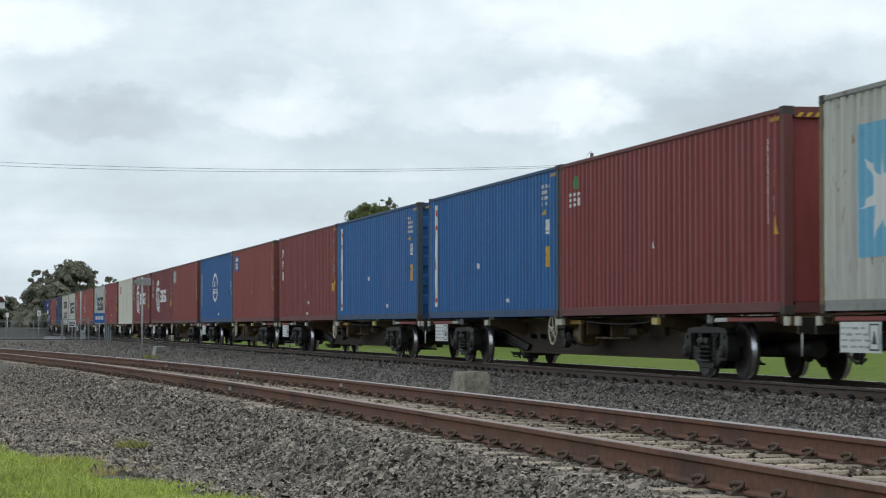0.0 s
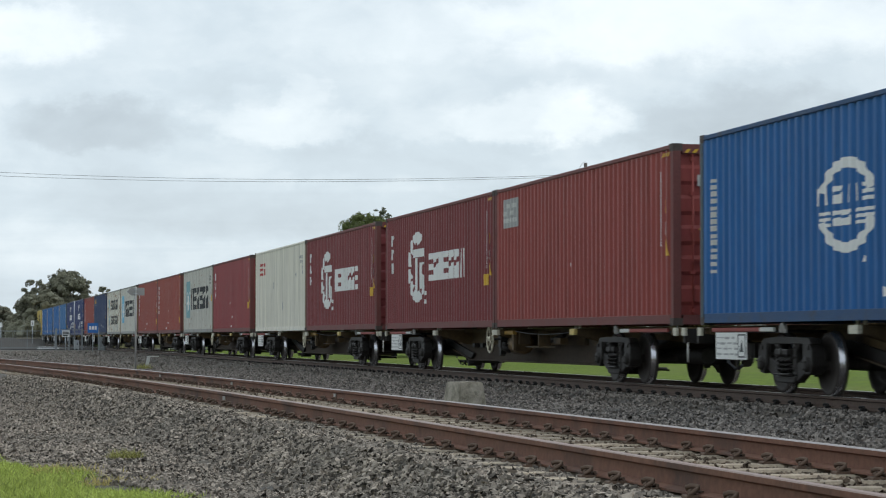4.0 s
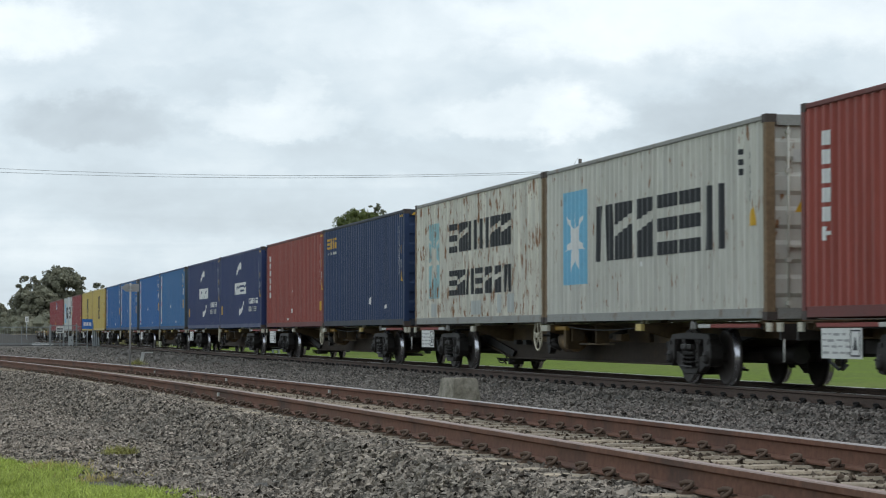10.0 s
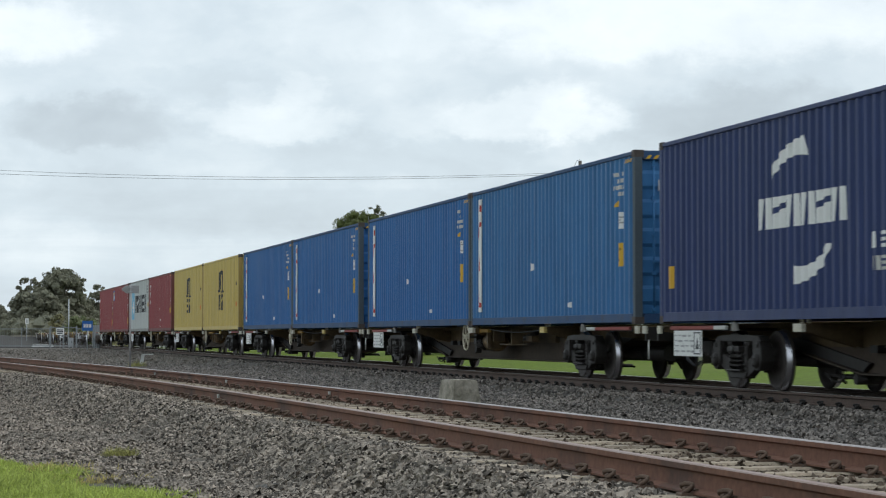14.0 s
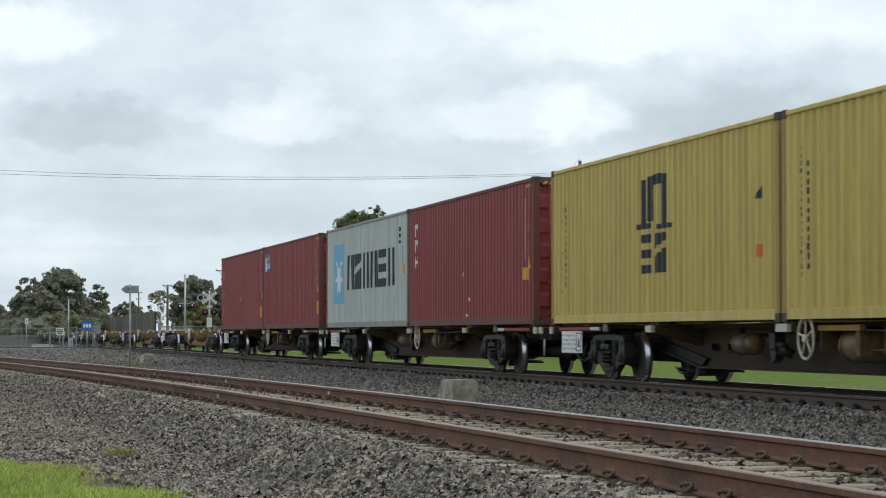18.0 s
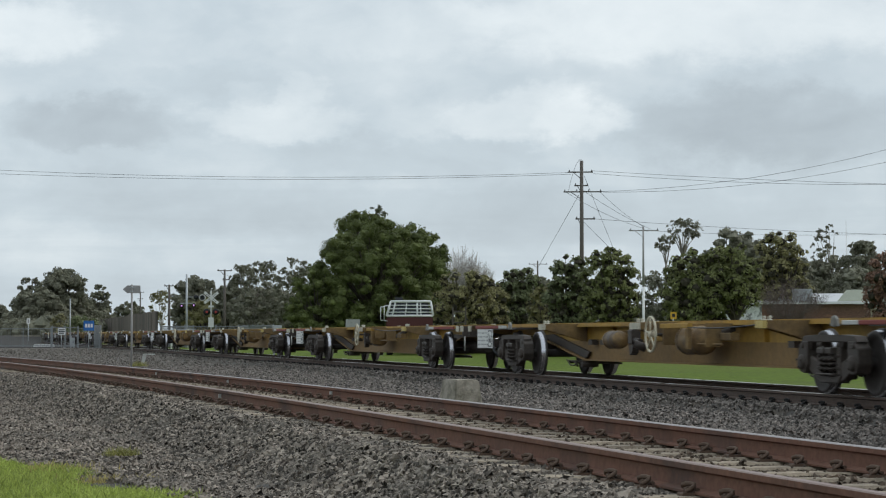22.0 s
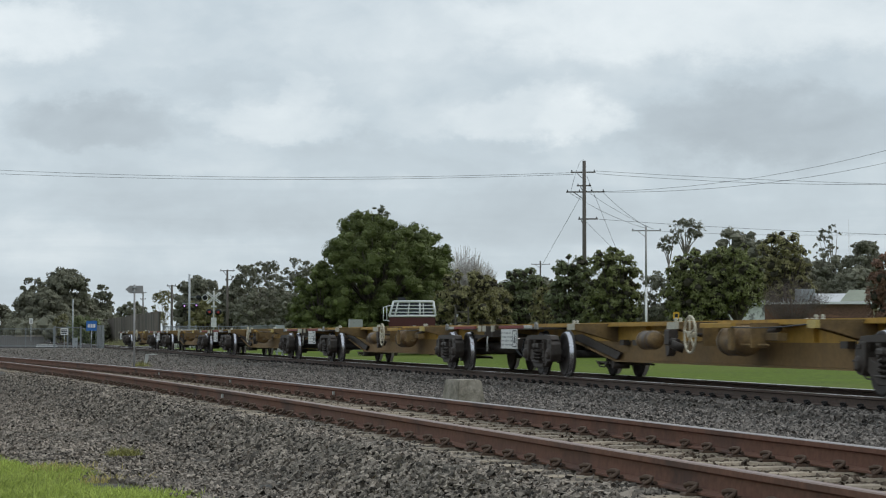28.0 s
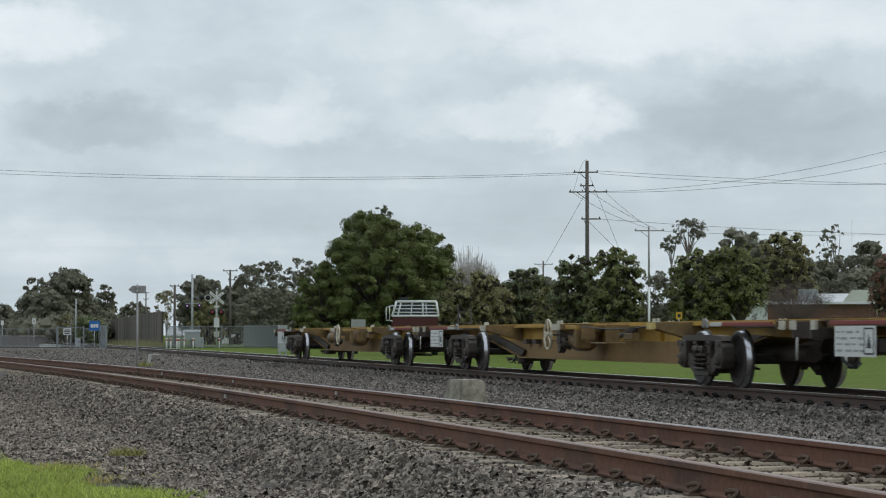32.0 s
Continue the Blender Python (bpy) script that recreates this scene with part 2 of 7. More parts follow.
FRAME_RUST = surface("rusted_post_steel", (0.198, 0.134, 0.077), 0.8, fine=0.2, coarse=0.3, fine_scale=15, coarse_scale=2)
FRAME_BLUE = surface("grey_blue_post", (0.062, 0.082, 0.098), 0.65, fine=0.12, coarse=0.2, coarse_scale=2)
FRAME_MAROON = surface("maroon_post", (0.150, 0.048, 0.043), 0.7, fine=0.12, coarse=0.25, coarse_scale=2)
FRAME_YELLOW = surface("mustard_post", (0.333, 0.224, 0.064), 0.7, fine=0.12, coarse=0.25, coarse_scale=2)
FRAME_GREY = surface("dull_grey_rail_paint", (0.27, 0.27, 0.25), 0.65, fine=0.12, coarse=0.25, coarse_scale=2, stain=(0.16, 0.10, 0.06), stain_at=(0.56, 0.75), stain_scale=3)
RAIL_BLUE = surface("grimy_blue_rail_paint", (0.022, 0.064, 0.150), 0.65, fine=0.15, coarse=0.25, coarse_scale=2, stain=(0.050, 0.052, 0.060), stain_at=(0.56, 0.75), stain_scale=3)
RAIL_SOOT = surface("sooty_rail_paint", (0.036, 0.042, 0.056), 0.7, fine=0.15, coarse=0.25, coarse_scale=2, stain=(0.075, 0.055, 0.042), stain_at=(0.56, 0.75), stain_scale=3)
CASTING = surface("corner_casting_steel", (0.070, 0.055, 0.048), 0.75, fine=0.2, coarse=0.3)

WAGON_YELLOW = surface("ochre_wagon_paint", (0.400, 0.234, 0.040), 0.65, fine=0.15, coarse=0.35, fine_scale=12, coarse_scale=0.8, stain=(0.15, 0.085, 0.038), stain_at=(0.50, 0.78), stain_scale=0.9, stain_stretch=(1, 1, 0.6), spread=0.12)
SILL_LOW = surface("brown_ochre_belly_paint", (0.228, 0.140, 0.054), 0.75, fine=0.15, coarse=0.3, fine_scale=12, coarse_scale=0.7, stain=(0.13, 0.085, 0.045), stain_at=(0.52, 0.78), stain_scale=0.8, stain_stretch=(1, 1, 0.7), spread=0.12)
# darker copies for loaded wagons: the containers' shade is put into the colour
SILL_SHADED = surface("shaded_sill_paint", (0.125, 0.084, 0.040), 0.85, fine=0.2, coarse=0.3, fine_scale=12, coarse_scale=0.7, stain=(0.045, 0.036, 0.030), stain_at=(0.45, 0.70), stain_scale=0.8, spread=0.15)
BELLY_SHADED = surface("shaded_belly_paint", (0.062, 0.046, 0.034), 0.9, fine=0.2, coarse=0.3, fine_scale=12, coarse_scale=0.7, stain=(0.12, 0.080, 0.040), stain_at=(0.55, 0.78), stain_scale=0.7, spread=0.15)
BOGIE_SHADED = surface("shaded_black_iron", (0.022, 0.019, 0.017), 0.6, spec=0.3, fine=0.2, coarse=0.4, fine_scale=20, coarse_scale=2.5)
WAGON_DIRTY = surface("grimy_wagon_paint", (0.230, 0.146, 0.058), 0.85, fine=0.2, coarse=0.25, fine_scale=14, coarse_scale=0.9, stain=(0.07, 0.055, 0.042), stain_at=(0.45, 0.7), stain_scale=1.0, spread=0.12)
BOGIE = surface("grimy_black_iron", (0.058, 0.046, 0.038), 0.62, spec=0.35, fine=0.2, coarse=0.4, fine_scale=20, coarse_scale=2.5)
WHEEL_DARK = surface("brown_black_wheel", (0.048, 0.040, 0.036), 0.7, fine=0.2, coarse=0.3)
TREAD = surface("polished_tread", (0.54, 0.53, 0.56), 0.26, metal=0.95, fine=0.05, coarse=0.08)
BOARD = surface("dirty_white_board", (0.70, 0.70, 0.67), 0.6, fine=0.1, coarse=0.12, stain=(0.30, 0.28, 0.24), stain_at=(0.55, 0.8), stain_scale=4)
CREAM = surface("cream_handwheel_paint", (0.55, 0.50, 0.38), 0.6, fine=0.12, coarse=0.2)
PALE_PAD = surface("scuffed_pale_pad", (0.50, 0.47, 0.38), 0.6, fine=0.15, coarse=0.25, coarse_scale=5)
LOCK_GREY = surface("dull_lock_steel", (0.24, 0.23, 0.21), 0.6, fine=0.15, coarse=0.25, coarse_scale=5)
PAD_YELLOW = surface("cream_yellow_reflector", (0.55, 0.42, 0.14), 0.6, fine=0.15, coarse=0.25, coarse_scale=5)
DULL_RED = surface("dull_red_rail", (0.24, 0.055, 0.045), 0.7, fine=0.15, coarse=0.25)
RESERVOIR = surface("brown_tank_paint", (0.23, 0.145, 0.060), 0.55, fine=0.15, coarse=0.3, stain=(0.07, 0.05, 0.04), stain_at=(0.45, 0.65), stain_scale=2)
TIMBER_POLE = surface("weathered_pole_timber", (0.115, 0.100, 0.088), 0.9, fine=0.2, coarse=0.2, stretch=(6, 6, 0.4))
TIMBER_WALL = surface("weathered_sleeper_timber", (0.115, 0.098, 0.082), 0.9, fine=0.2, coarse=0.35, stretch=(3, 3, 0.4), spread=0.35)
CABLE = surface("black_cable", (0.05, 0.055, 0.06), 0.6, fine=0.02, coarse=0.05)
MESH_STEEL = surface("grey_fence_steel", (0.25, 0.265, 0.27), 0.6, metal=0.2, fine=0.08, coarse=0.12)
BRICK = surface("old_brown_brick", (0.150, 0.085, 0.062), 0.9, fine=0.25, coarse=0.3, fine_scale=9, stain=(0.30, 0.15, 0.085), stain_at=(0.55, 0.68), stain_scale=0.8, stain_stretch=(1, 0.6, 3))
ROOF_TIN = surface("pale_roof_sheet", (0.29, 0.29, 0.29), 0.6, fine=0.1, coarse=0.2)
ROOF_PALE = surface("white_roof_sheet", (0.58, 0.59, 0.60), 0.5, fine=0.1, coarse=0.15)
MOTTLED_WALL = surface("patchy_white_render", (0.62, 0.63, 0.61), 0.85, fine=0.2, coarse=0.2, fine_scale=6, coarse_scale=1.5, stain=(0.20, 0.20, 0.19), stain_at=(0.50, 0.60), stain_scale=2.2)
ROOF_GREEN = surface("grey_green_roof_tile", (0.26, 0.28, 0.22), 0.8, fine=0.15, coarse=0.2)
PANE = surface("dark_window_glass", (0.03, 0.035, 0.04), 0.1, fine=0.02, coarse=0.1)
TRUCK_MAROON = surface("maroon_truck_enamel", (0.085, 0.022, 0.022), 0.4, fine=0.05, coarse=0.1)
TRUCK_WHITE = surface("white_truck_enamel", (0.70, 0.71, 0.71), 0.4, fine=0.05, coarse=0.08)
PLATFORM = surface("platform_edge", (0.20, 0.19, 0.18), 0.9, fine=0.15, coarse=0.2)
ROADTAR = surface("asphalt", (0.055, 0.055, 0.056), 0.9, fine=0.3, coarse=0.2, fine_scale=15)


def leaf_mat(name, col, spread=0.38, through_leaf=0.2):
    """Leaves: some of the light goes through them."""
    mt = surface(name, col, 0.65, fine=0.22, coarse=0.35, fine_scale=7, coarse_scale=0.35, spread=spread, per="island", spec=0.2)
    nt = mt.node_tree
    bsdf = nt.nodes["Principled BSDF"]
    tr = nt.nodes.new("ShaderNodeBsdfTranslucent")
    nt.links.new(bsdf.inputs["Base Color"].links[0].from_socket, tr.inputs["Color"])
    mixer = nt.nodes.new("ShaderNodeMixShader")
    mixer.inputs[0].default_value = through_leaf
    nt.links.new(bsdf.outputs[0], mixer.inputs[1])
    nt.links.new(tr.outputs[0], mixer.inputs[2])
    nt.links.new(mixer.outputs[0], nt.nodes["Material Output"].inputs["Surface"])
    return mt


LEAF_DARK = leaf_mat("dark_green_leaf", (0.165, 0.190, 0.096))
LEAF_DEEP = leaf_mat("deep_green_leaf", (0.112, 0.136, 0.045), spread=0.36, through_leaf=0.12)
LEAF_MID = leaf_mat("mid_green_leaf", (0.185, 0.205, 0.082))
LEAF_GUM = leaf_mat("grey_green_gum_leaf", (0.175, 0.188, 0.131))
LEAF_OLIVE = leaf_mat("olive_leaf", (0.240, 0.228, 0.108))
LEAF_RUST = leaf_mat("russet_leaf", (0.216, 0.127, 0.092))
LEAF_STRAW = leaf_mat("straw_leaf", (0.23, 0.22, 0.12))
# distance haze is mixed into this greyer leaf colour
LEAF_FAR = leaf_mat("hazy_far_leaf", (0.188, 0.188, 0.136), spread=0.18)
BARK = surface("grey_brown_bark", (0.085, 0.070, 0.056), 0.95, fine=0.2, coarse=0.3, stretch=(3, 3, 0.5))
# dark brown for crown hearts: shade in the gaps put into the colour
INNER_SHADE = surface("inner_crown_shade", (0.045, 0.040, 0.026), 0.95, fine=0.3, coarse=0.3, fine_scale=6, coarse_scale=1.5)
BARK_PALE = surface("pale_gum_bark", (0.24, 0.215, 0.18), 0.9, fine=0.15, coarse=0.3, stretch=(3, 3, 0.5))
TWIG_DARK = surface("dark_brown_twig", (0.13, 0.10, 0.09), 0.9, fine=0.1, coarse=0.2)
TWIG = surface("grey_twig", (0.44, 0.41, 0.38), 0.9, fine=0.1, coarse=0.2)
BLADE = leaf_mat("grass_blade", (0.36, 0.43, 0.11), spread=0.35, through_leaf=0.4)
STALK = leaf_mat("dry_stalk", (0.42, 0.36, 0.14), spread=0.35, through_leaf=0.3)
WEED_LEAF = leaf_mat("weed_leaf", (0.27, 0.265, 0.095), spread=0.35)


# ---- mesh helpers ----
def quad(bm, pts):
    return bm.faces.new([bm.verts.new(p) for p in pts])


def box(bm, x0, x1, y0, y1, z0, z1, m=None):
    vs = [Vector((x, y, z)) for x in (x0, x1) for y in (y0, y1) for z in (z0, z1)]
    vs = [bm.verts.new(m @ v if m else v) for v in vs]
    for f in ((0, 1, 3, 2), (4, 6, 7, 5), (0, 4, 5, 1), (2, 3, 7, 6), (0, 2, 6, 4), (1, 5, 7, 3)):
        bm.faces.new([vs[i] for i in f])


def chamfer_box(bm, x0, x1, y0, y1, z0, z1, c=0.01):
    """A box whose long edges are bevelled by c."""
    prof = [(y0 + c, z0), (y1 - c, z0), (y1, z0 + c), (y1, z1 - c), (y1 - c, z1), (y0 + c, z1), (y0, z1 - c), (y0, z0 + c)]
    prism(bm, [(x0, y, z) for y, z in prof], (x1 - x0, 0, 0))


def prism(bm, pts, by):
    """Extrudes the polygon pts along the vector by."""
    a = [bm.verts.new(p) for p in pts]
    b = [bm.verts.new(Vector(p) + Vector(by)) for p in pts]
    n = len(a)
    bm.faces.new(a[::-1])
    bm.faces.new(b)
    for i in range(n):
        bm.faces.new((a[i], a[(i + 1) % n], b[(i + 1) % n], b[i]))


def tube(bm, a, b, r, r2=None, n=8, caps=True):
    a, b = Vector(a), Vector(b)
    d = (b - a).normalized()
    u = d.orthogonal().normalized()
    w = d.cross(u)
    r2 = r if r2 is None else r2
    ring = lambda c, q: [bm.verts.new(c + (u * math.cos(k * 2 * math.pi / n) + w * math.sin(k * 2 * math.pi / n)) * q) for k in range(n)]
    A, B = ring(a, r), ring(b, r2)
    for k in range(n):
        bm.faces.new((A[k], A[(k + 1) % n], B[(k + 1) % n], B[k])).smooth = True
    if caps:
        bm.faces.new(A[::-1])
        bm.faces.new(B)


def pipe(bm, pts, r, n=6, loop=False):
    """One continuous round pipe through pts."""
    P = [Vector(p) for p in pts]
    m, rings = len(P), []
    for i, p in enumerate(P):
        a, b = (P[i - 1], P[(i + 1) % m]) if loop else (P[max(0, i - 1)], P[min(m - 1, i + 1)])
        d = (b - a).normalized()
        u = d.cross(Vector((0.13, 0.31, 0.94))).normalized()
        w = d.cross(u)
        rings.append([bm.verts.new(p + (u * math.cos(k * 2 * math.pi / n) + w * math.sin(k * 2 * math.pi / n)) * r) for k in range(n)])
    for i in range(m if loop else m - 1):
        A, B = rings[i], rings[(i + 1) % m]
        for k in range(n):
            bm.faces.new((A[k], A[(k + 1) % n], B[(k + 1) % n], B[k])).smooth = True


def lathe(bm, prof, axis="y", n=24, at=(0, 0, 0), mats=None):
    """Turns a profile of (radius, along) about an axis; mats: a material index for each step of it."""
    rings = []
    for r, h in prof:
        ring = []
        for k in range(n):
            c, s = r * math.cos(2 * math.pi * k / n), r * math.sin(2 * math.pi * k / n)
            p = {"y": (c, h, s), "x": (h, c, s), "z": (c, s, h)}[axis]
            ring.append(bm.verts.new(Vector(p) + Vector(at)))
        rings.append(ring)
    for i in range(len(rings) - 1):
        for k in range(n):
            f = bm.faces.new((rings[i][k], rings[i][(k + 1) % n], rings[i + 1][(k + 1) % n], rings[i + 1][k]))
            f.smooth = True
            if mats:
                f.material_index = mats[i]


def mesh_of(bm, name, *mats):
    bmesh.ops.recalc_face_normals(bm, faces=bm.faces)
    me = bpy.data.meshes.new(name)
    bm.to_mesh(me)
    bm.free()
    for mt in mats:
        me.materials.append(mt)
    return me


def part(name, bm, material, parent, label=""):
    mats = material if isinstance(material, (list, tuple)) else [material]
    ob = new(name, mesh_of(bm, name, *mats))
    ob.parent = parent
    return tagged(ob, label) if label else ob


def piece(name, me, parent, m):
    ob = new(name, me)
    ob.parent = parent
    ob.matrix_basis = m
    return ob


def made(fn, *a, **k):
    bm = bmesh.new()
    fn(bm, *a, **k)
    return bm


def empty(name, m=None):
    ob = new(name)
    ob.empty_display_size = 0.3
    if m:
        ob.matrix_world = m
    return ob


def bulk(name, verts, faces, mt, per=4):
    """A mesh from numpy arrays with faces of per corners each."""
    me = bpy.data.meshes.new(name)
    me.vertices.add(len(verts))
    me.vertices.foreach_set("co", np.asarray(verts, dtype=np.float32).ravel())
    me.loops.add(faces.size)
    me.loops.foreach_set("vertex_index", faces.ravel().astype(np.int32))
    me.polygons.add(len(faces))
    me.polygons.foreach_set("loop_start", np.arange(0, faces.size, per, dtype=np.int32))
    me.polygons.foreach_set("use_smooth", np.zeros(len(faces), dtype=bool))
    me.update(calc_edges=True)
    me.validate()
    me.materials.append(mt)
    return me


def spot(bearing, dist):
    """A place on the plain: the bearing turns from -x towards +y."""
    return -dist * math.cos(radians(bearing)), dist * math.sin(radians(bearing))


# ---- the line: a straight main line and a loop that curves away ----
MAIN_Y = 12.603


def loop_y(x):
    return 5.0 - 0.00064 * x * x


EDGE_X = (-400, -35, -25.2, -23.3, -22.6, -19.4, -17.2, -14, 40)
EDGE_OFF = (4.6, 4.6, 4.35, 3.95, 3.55, 3.12, 2.72, 2.45, 2.4)


def grass_edge(x):
    """How far from the loop's middle the verge grass begins."""
    return float(np.interp(x, EDGE_X, EDGE_OFF))


def smooth_noise(x, y, k=1.0):
    return noise.noise(Vector((x * k, y * k, 0.37)))


def bed_z(x, y):
    a, b = abs(y - loop_y(x)), abs(y - MAIN_Y)
    near = -0.10 - max(0.0, a - 1.55) / 1.7
    far = -0.20 - max(0.0, b - 1.65) / 1.7
    low = -0.30 if loop_y(x) < y < MAIN_Y else -0.45
    k = min(1.0, max(0.0, (-x - 85) / 60))
    return max(near, far, low * (1 - k) - 0.15 * k)


def ground_z(x, y):
    near = min(1.0, max(0.0, (-x - 85) / 60))
    return plain_z(x, y) * (1 - near) - 0.16 * near


def plain_z(x, y):
    if y > MAIN_Y:
        return -0.50 + 0.25 * min(1.0, max(0.0, (y - MAIN_Y - 3) / 40))
    return -0.47 - 0.10 * min(1.0, max(0.0, (loop_y(x) - 5 - y) / 8))


def sheet(name, xs, ys, zf, mt):
    bm = bmesh.new()
    grid = [[bm.verts.new((x, y, zf(x, y))) for y in ys] for x in xs]
    for i in range(len(xs) - 1):
        for j in range(len(ys) - 1):
            bm.faces.new((grid[i][j], grid[i + 1][j], grid[i + 1][j + 1], grid[i][j + 1])).smooth = True
    return new(name, mesh_of(bm, name, mt))


GX = [-4000, -2000, -1000, -600, -400, -300, -240] + [-200 + 10 * i for i in range(14)] + [-60 + 1.0 * i for i in range(71)] + [15, 25, 60, 150, 500, 2000, 4000]
GY = [-4000, -1500, -600, -250, -100, -50, -25] + [-14 + 0.5 * i for i in range(62)] + [18, 20, 24, 30, 40, 60, 100, 200, 400, 800, 1600, 4000]
tagged(sheet("ground", GX, GY, lambda x, y: ground_z(x, y) + 0.03 * smooth_noise(x, y, 0.6) * (abs(x) < 200), LAWN),
       "flat green grass plain beside the railway", "ground", kind="stuff")["kind"] = "structure"


def bed_sheet():
    """The ballast that carries both tracks, with its shoulders."""
    xs = [-420, -360, -300, -250] + [-220 + 5 * i for i in range(28)] + [-80 + 0.8 * i for i in range(126)]
    bm = bmesh.new()
    rows = []
    for x in xs:
        y0 = loop_y(x) - grass_edge(x) - 0.25 + 0.2 * smooth_noise(x, 4, 0.8)
        y1 = MAIN_Y + 2.2
        n = 120
        ys = [y0 + (y1 - y0) * k / n for k in range(n + 1)]
        row = [bm.verts.new((x, y, bed_z(x, y) + 0.02 * smooth_noise(x, y, 2.0) + (-0.06 if k in (0, n) else 0.0))) for k, y in enumerate(ys)]
        rows.append(row)
    for i in range(len(rows) - 1):
        for j in range(len(rows[0]) - 1):
            bm.faces.new((rows[i][j], rows[i + 1][j], rows[i + 1][j + 1], rows[i][j + 1])).smooth = True
    return new("ballast", mesh_of(bm, "ballast", BALLAST))


tagged(bed_sheet(), "dark grey crushed bluestone ballast under both tracks", "ballast", kind="structure")


def stones(name, n, pick, size, mt, sink=0.3, seed=1, flat=0.7):
    """n broken stones; pick(rng, n) gives their places."""
    rng = np.random.default_rng(seed)
    x, y, z = pick(rng, n)
    n = len(x)
    # a blunt chip: four corners below, three above
    ring = [(math.cos(a), math.sin(a), -0.75) for a in (0.0, 1.57, 3.14, 4.71)] + [(0.72 * math.cos(a), 0.72 * math.sin(a), 0.62) for a in (0.5, 2.6, 4.7)]
    v = np.array(ring)[None] * rng.uniform(0.75, 1.15, (n, 7, 1)) + np.clip(rng.normal(0, 0.15, (n, 7, 3)), -0.28, 0.28)
    s = size * rng.lognormal(0, 0.22, (n, 1, 1)) * 0.66 * np.stack([rng.uniform(0.85, 1.3, n), rng.uniform(0.7, 1.1, n), rng.uniform(0.6, flat + 0.3, n)], -1)[:, None, :]
    v *= s
    q = rng.normal(size=(n, 4))
    q[:, 1:3] *= 0.55
    q /= np.linalg.norm(q, axis=1, keepdims=True)
    w, a, b, c = q.T
    R = np.stack([1 - 2 * (b * b + c * c), 2 * (a * b - c * w), 2 * (a * c + b * w), 2 * (a * b + c * w), 1 - 2 * (a * a + c * c), 2 * (b * c - a * w),
                  2 * (a * c - b * w), 2 * (b * c + a * w), 1 - 2 * (a * a + b * b)], -1).reshape(n, 3, 3)
    v = np.einsum("nij,nkj->nki", R, v)
    v += np.stack([x, y, z + size * (0.5 - sink) * 0.6], -1)[:, None, :]
    f = np.array([(0, 1, 4), (4, 1, 5), (1, 2, 5), (5, 2, 6), (2, 3, 6), (3, 0, 6), (0, 4, 6), (4, 5, 6)])
    faces = (f[None] + (np.arange(n) * 7)[:, None, None]).reshape(-1, 3)
    return new(name, bulk(name, v.reshape(-1, 3), faces, mt, 3))


def bed_z_np(x, y):
    ly = 5.0 - 0.00064 * x * x
    near = -0.10 - np.maximum(0, np.abs(y - ly) - 1.55) / 1.7
    far = -0.20 - np.maximum(0, np.abs(y - MAIN_Y) - 1.65) / 1.7
    low = np.where((y > ly) & (y < MAIN_Y), -0.30, -0.45)
    return np.maximum(np.maximum(near, far), low)


def lumps(x, y):
    """The unevenness of the bed under loose stones."""
    return np.array([0.02 * smooth_noise(a, b, 2.0) for a, b in zip(x.tolist(), y.tolist())])


def pick_shoulder(rng, n):
    x = -11.0 - 43.5 * rng.uniform(0, 1, n) ** 1.45
    y = 5.0 - 0.00064 * x * x - rng.uniform(0.93, 4.1, n)
    off = 5.0 - 0.00064 * x * x - y
    keep = off < np.interp(x, EDGE_X, EDGE_OFF) + rng.normal(0, 0.10, n) - 0.02
    x, y = x[keep], y[keep]
    z = bed_z_np(x, y) + lumps(x, y)
    return x, y, z + np.where(5.0 - 0.00064 * x * x - y < 1.25, 0.006, np.where(5.0 - 0.00064 * x * x - y < 1.5, 0.020, 0.014))


def pick_crib(rng, n):
    x = -12 - 38 * rng.uniform(0, 1, n) ** 1.3
    y = 5.0 - 0.00064 * x * x + rng.uniform(-0.75, 0.75, n)
    gap = np.abs(((x - 12) / 0.62) % 1.0 - 0.5) < 0.28
    stray = rng.uniform(0, 1, len(x)) < 0.075
    inside = gap | stray
    return x[inside], y[inside], np.where(gap, -0.096, -0.070)[inside]


def pick_between(rng, n):
    x = -14 - 66 * rng.uniform(0, 1, n) ** 1.55
    y0 = 5.0 - 0.00064 * x * x + 0.93
    y = y0 + (MAIN_Y - 0.9 - y0) * rng.uniform(0, 1, n)
    return x, y, bed_z_np(x, y) + lumps(x, y) + 0.020


tagged(stones("ballast_stones", 128000, pick_shoulder, 0.034, STONE, seed=3), "loose grey broken ballast stones on the shoulder", "ballast", kind="stuff")
def pick_far(rng, n):
    x = -60 - 100 * rng.uniform(0, 1, n)
    y0 = 5.0 - 0.00064 * x * x
    y = y0 - 3 + (MAIN_Y + 2 - y0) * rng.uniform(0, 1, n)
    k = np.clip((-x - 85) / 60, 0, 1)
    z = bed_z_np(x, y)
    return x, y, np.maximum(z, z * (1 - k) - 0.15 * k)


tagged(stones("ballast_stones", 16000, pick_far, 0.07, DIRT_STONE, seed=6), "grey ballast and rubble towards the crossing", "ballast", kind="stuff")
tagged(stones("crib_stones", 42000, pick_crib, 0.026, RUSTY_STONE, seed=4), "rust-stained stones between the sleepers of the loop", "ballast", kind="stuff")
tagged(stones("ballast_stones", 76000, pick_between, 0.040, STONE_DARK, seed=5), "dark grey ballast stones between the two tracks", "ballast", kind="stuff")

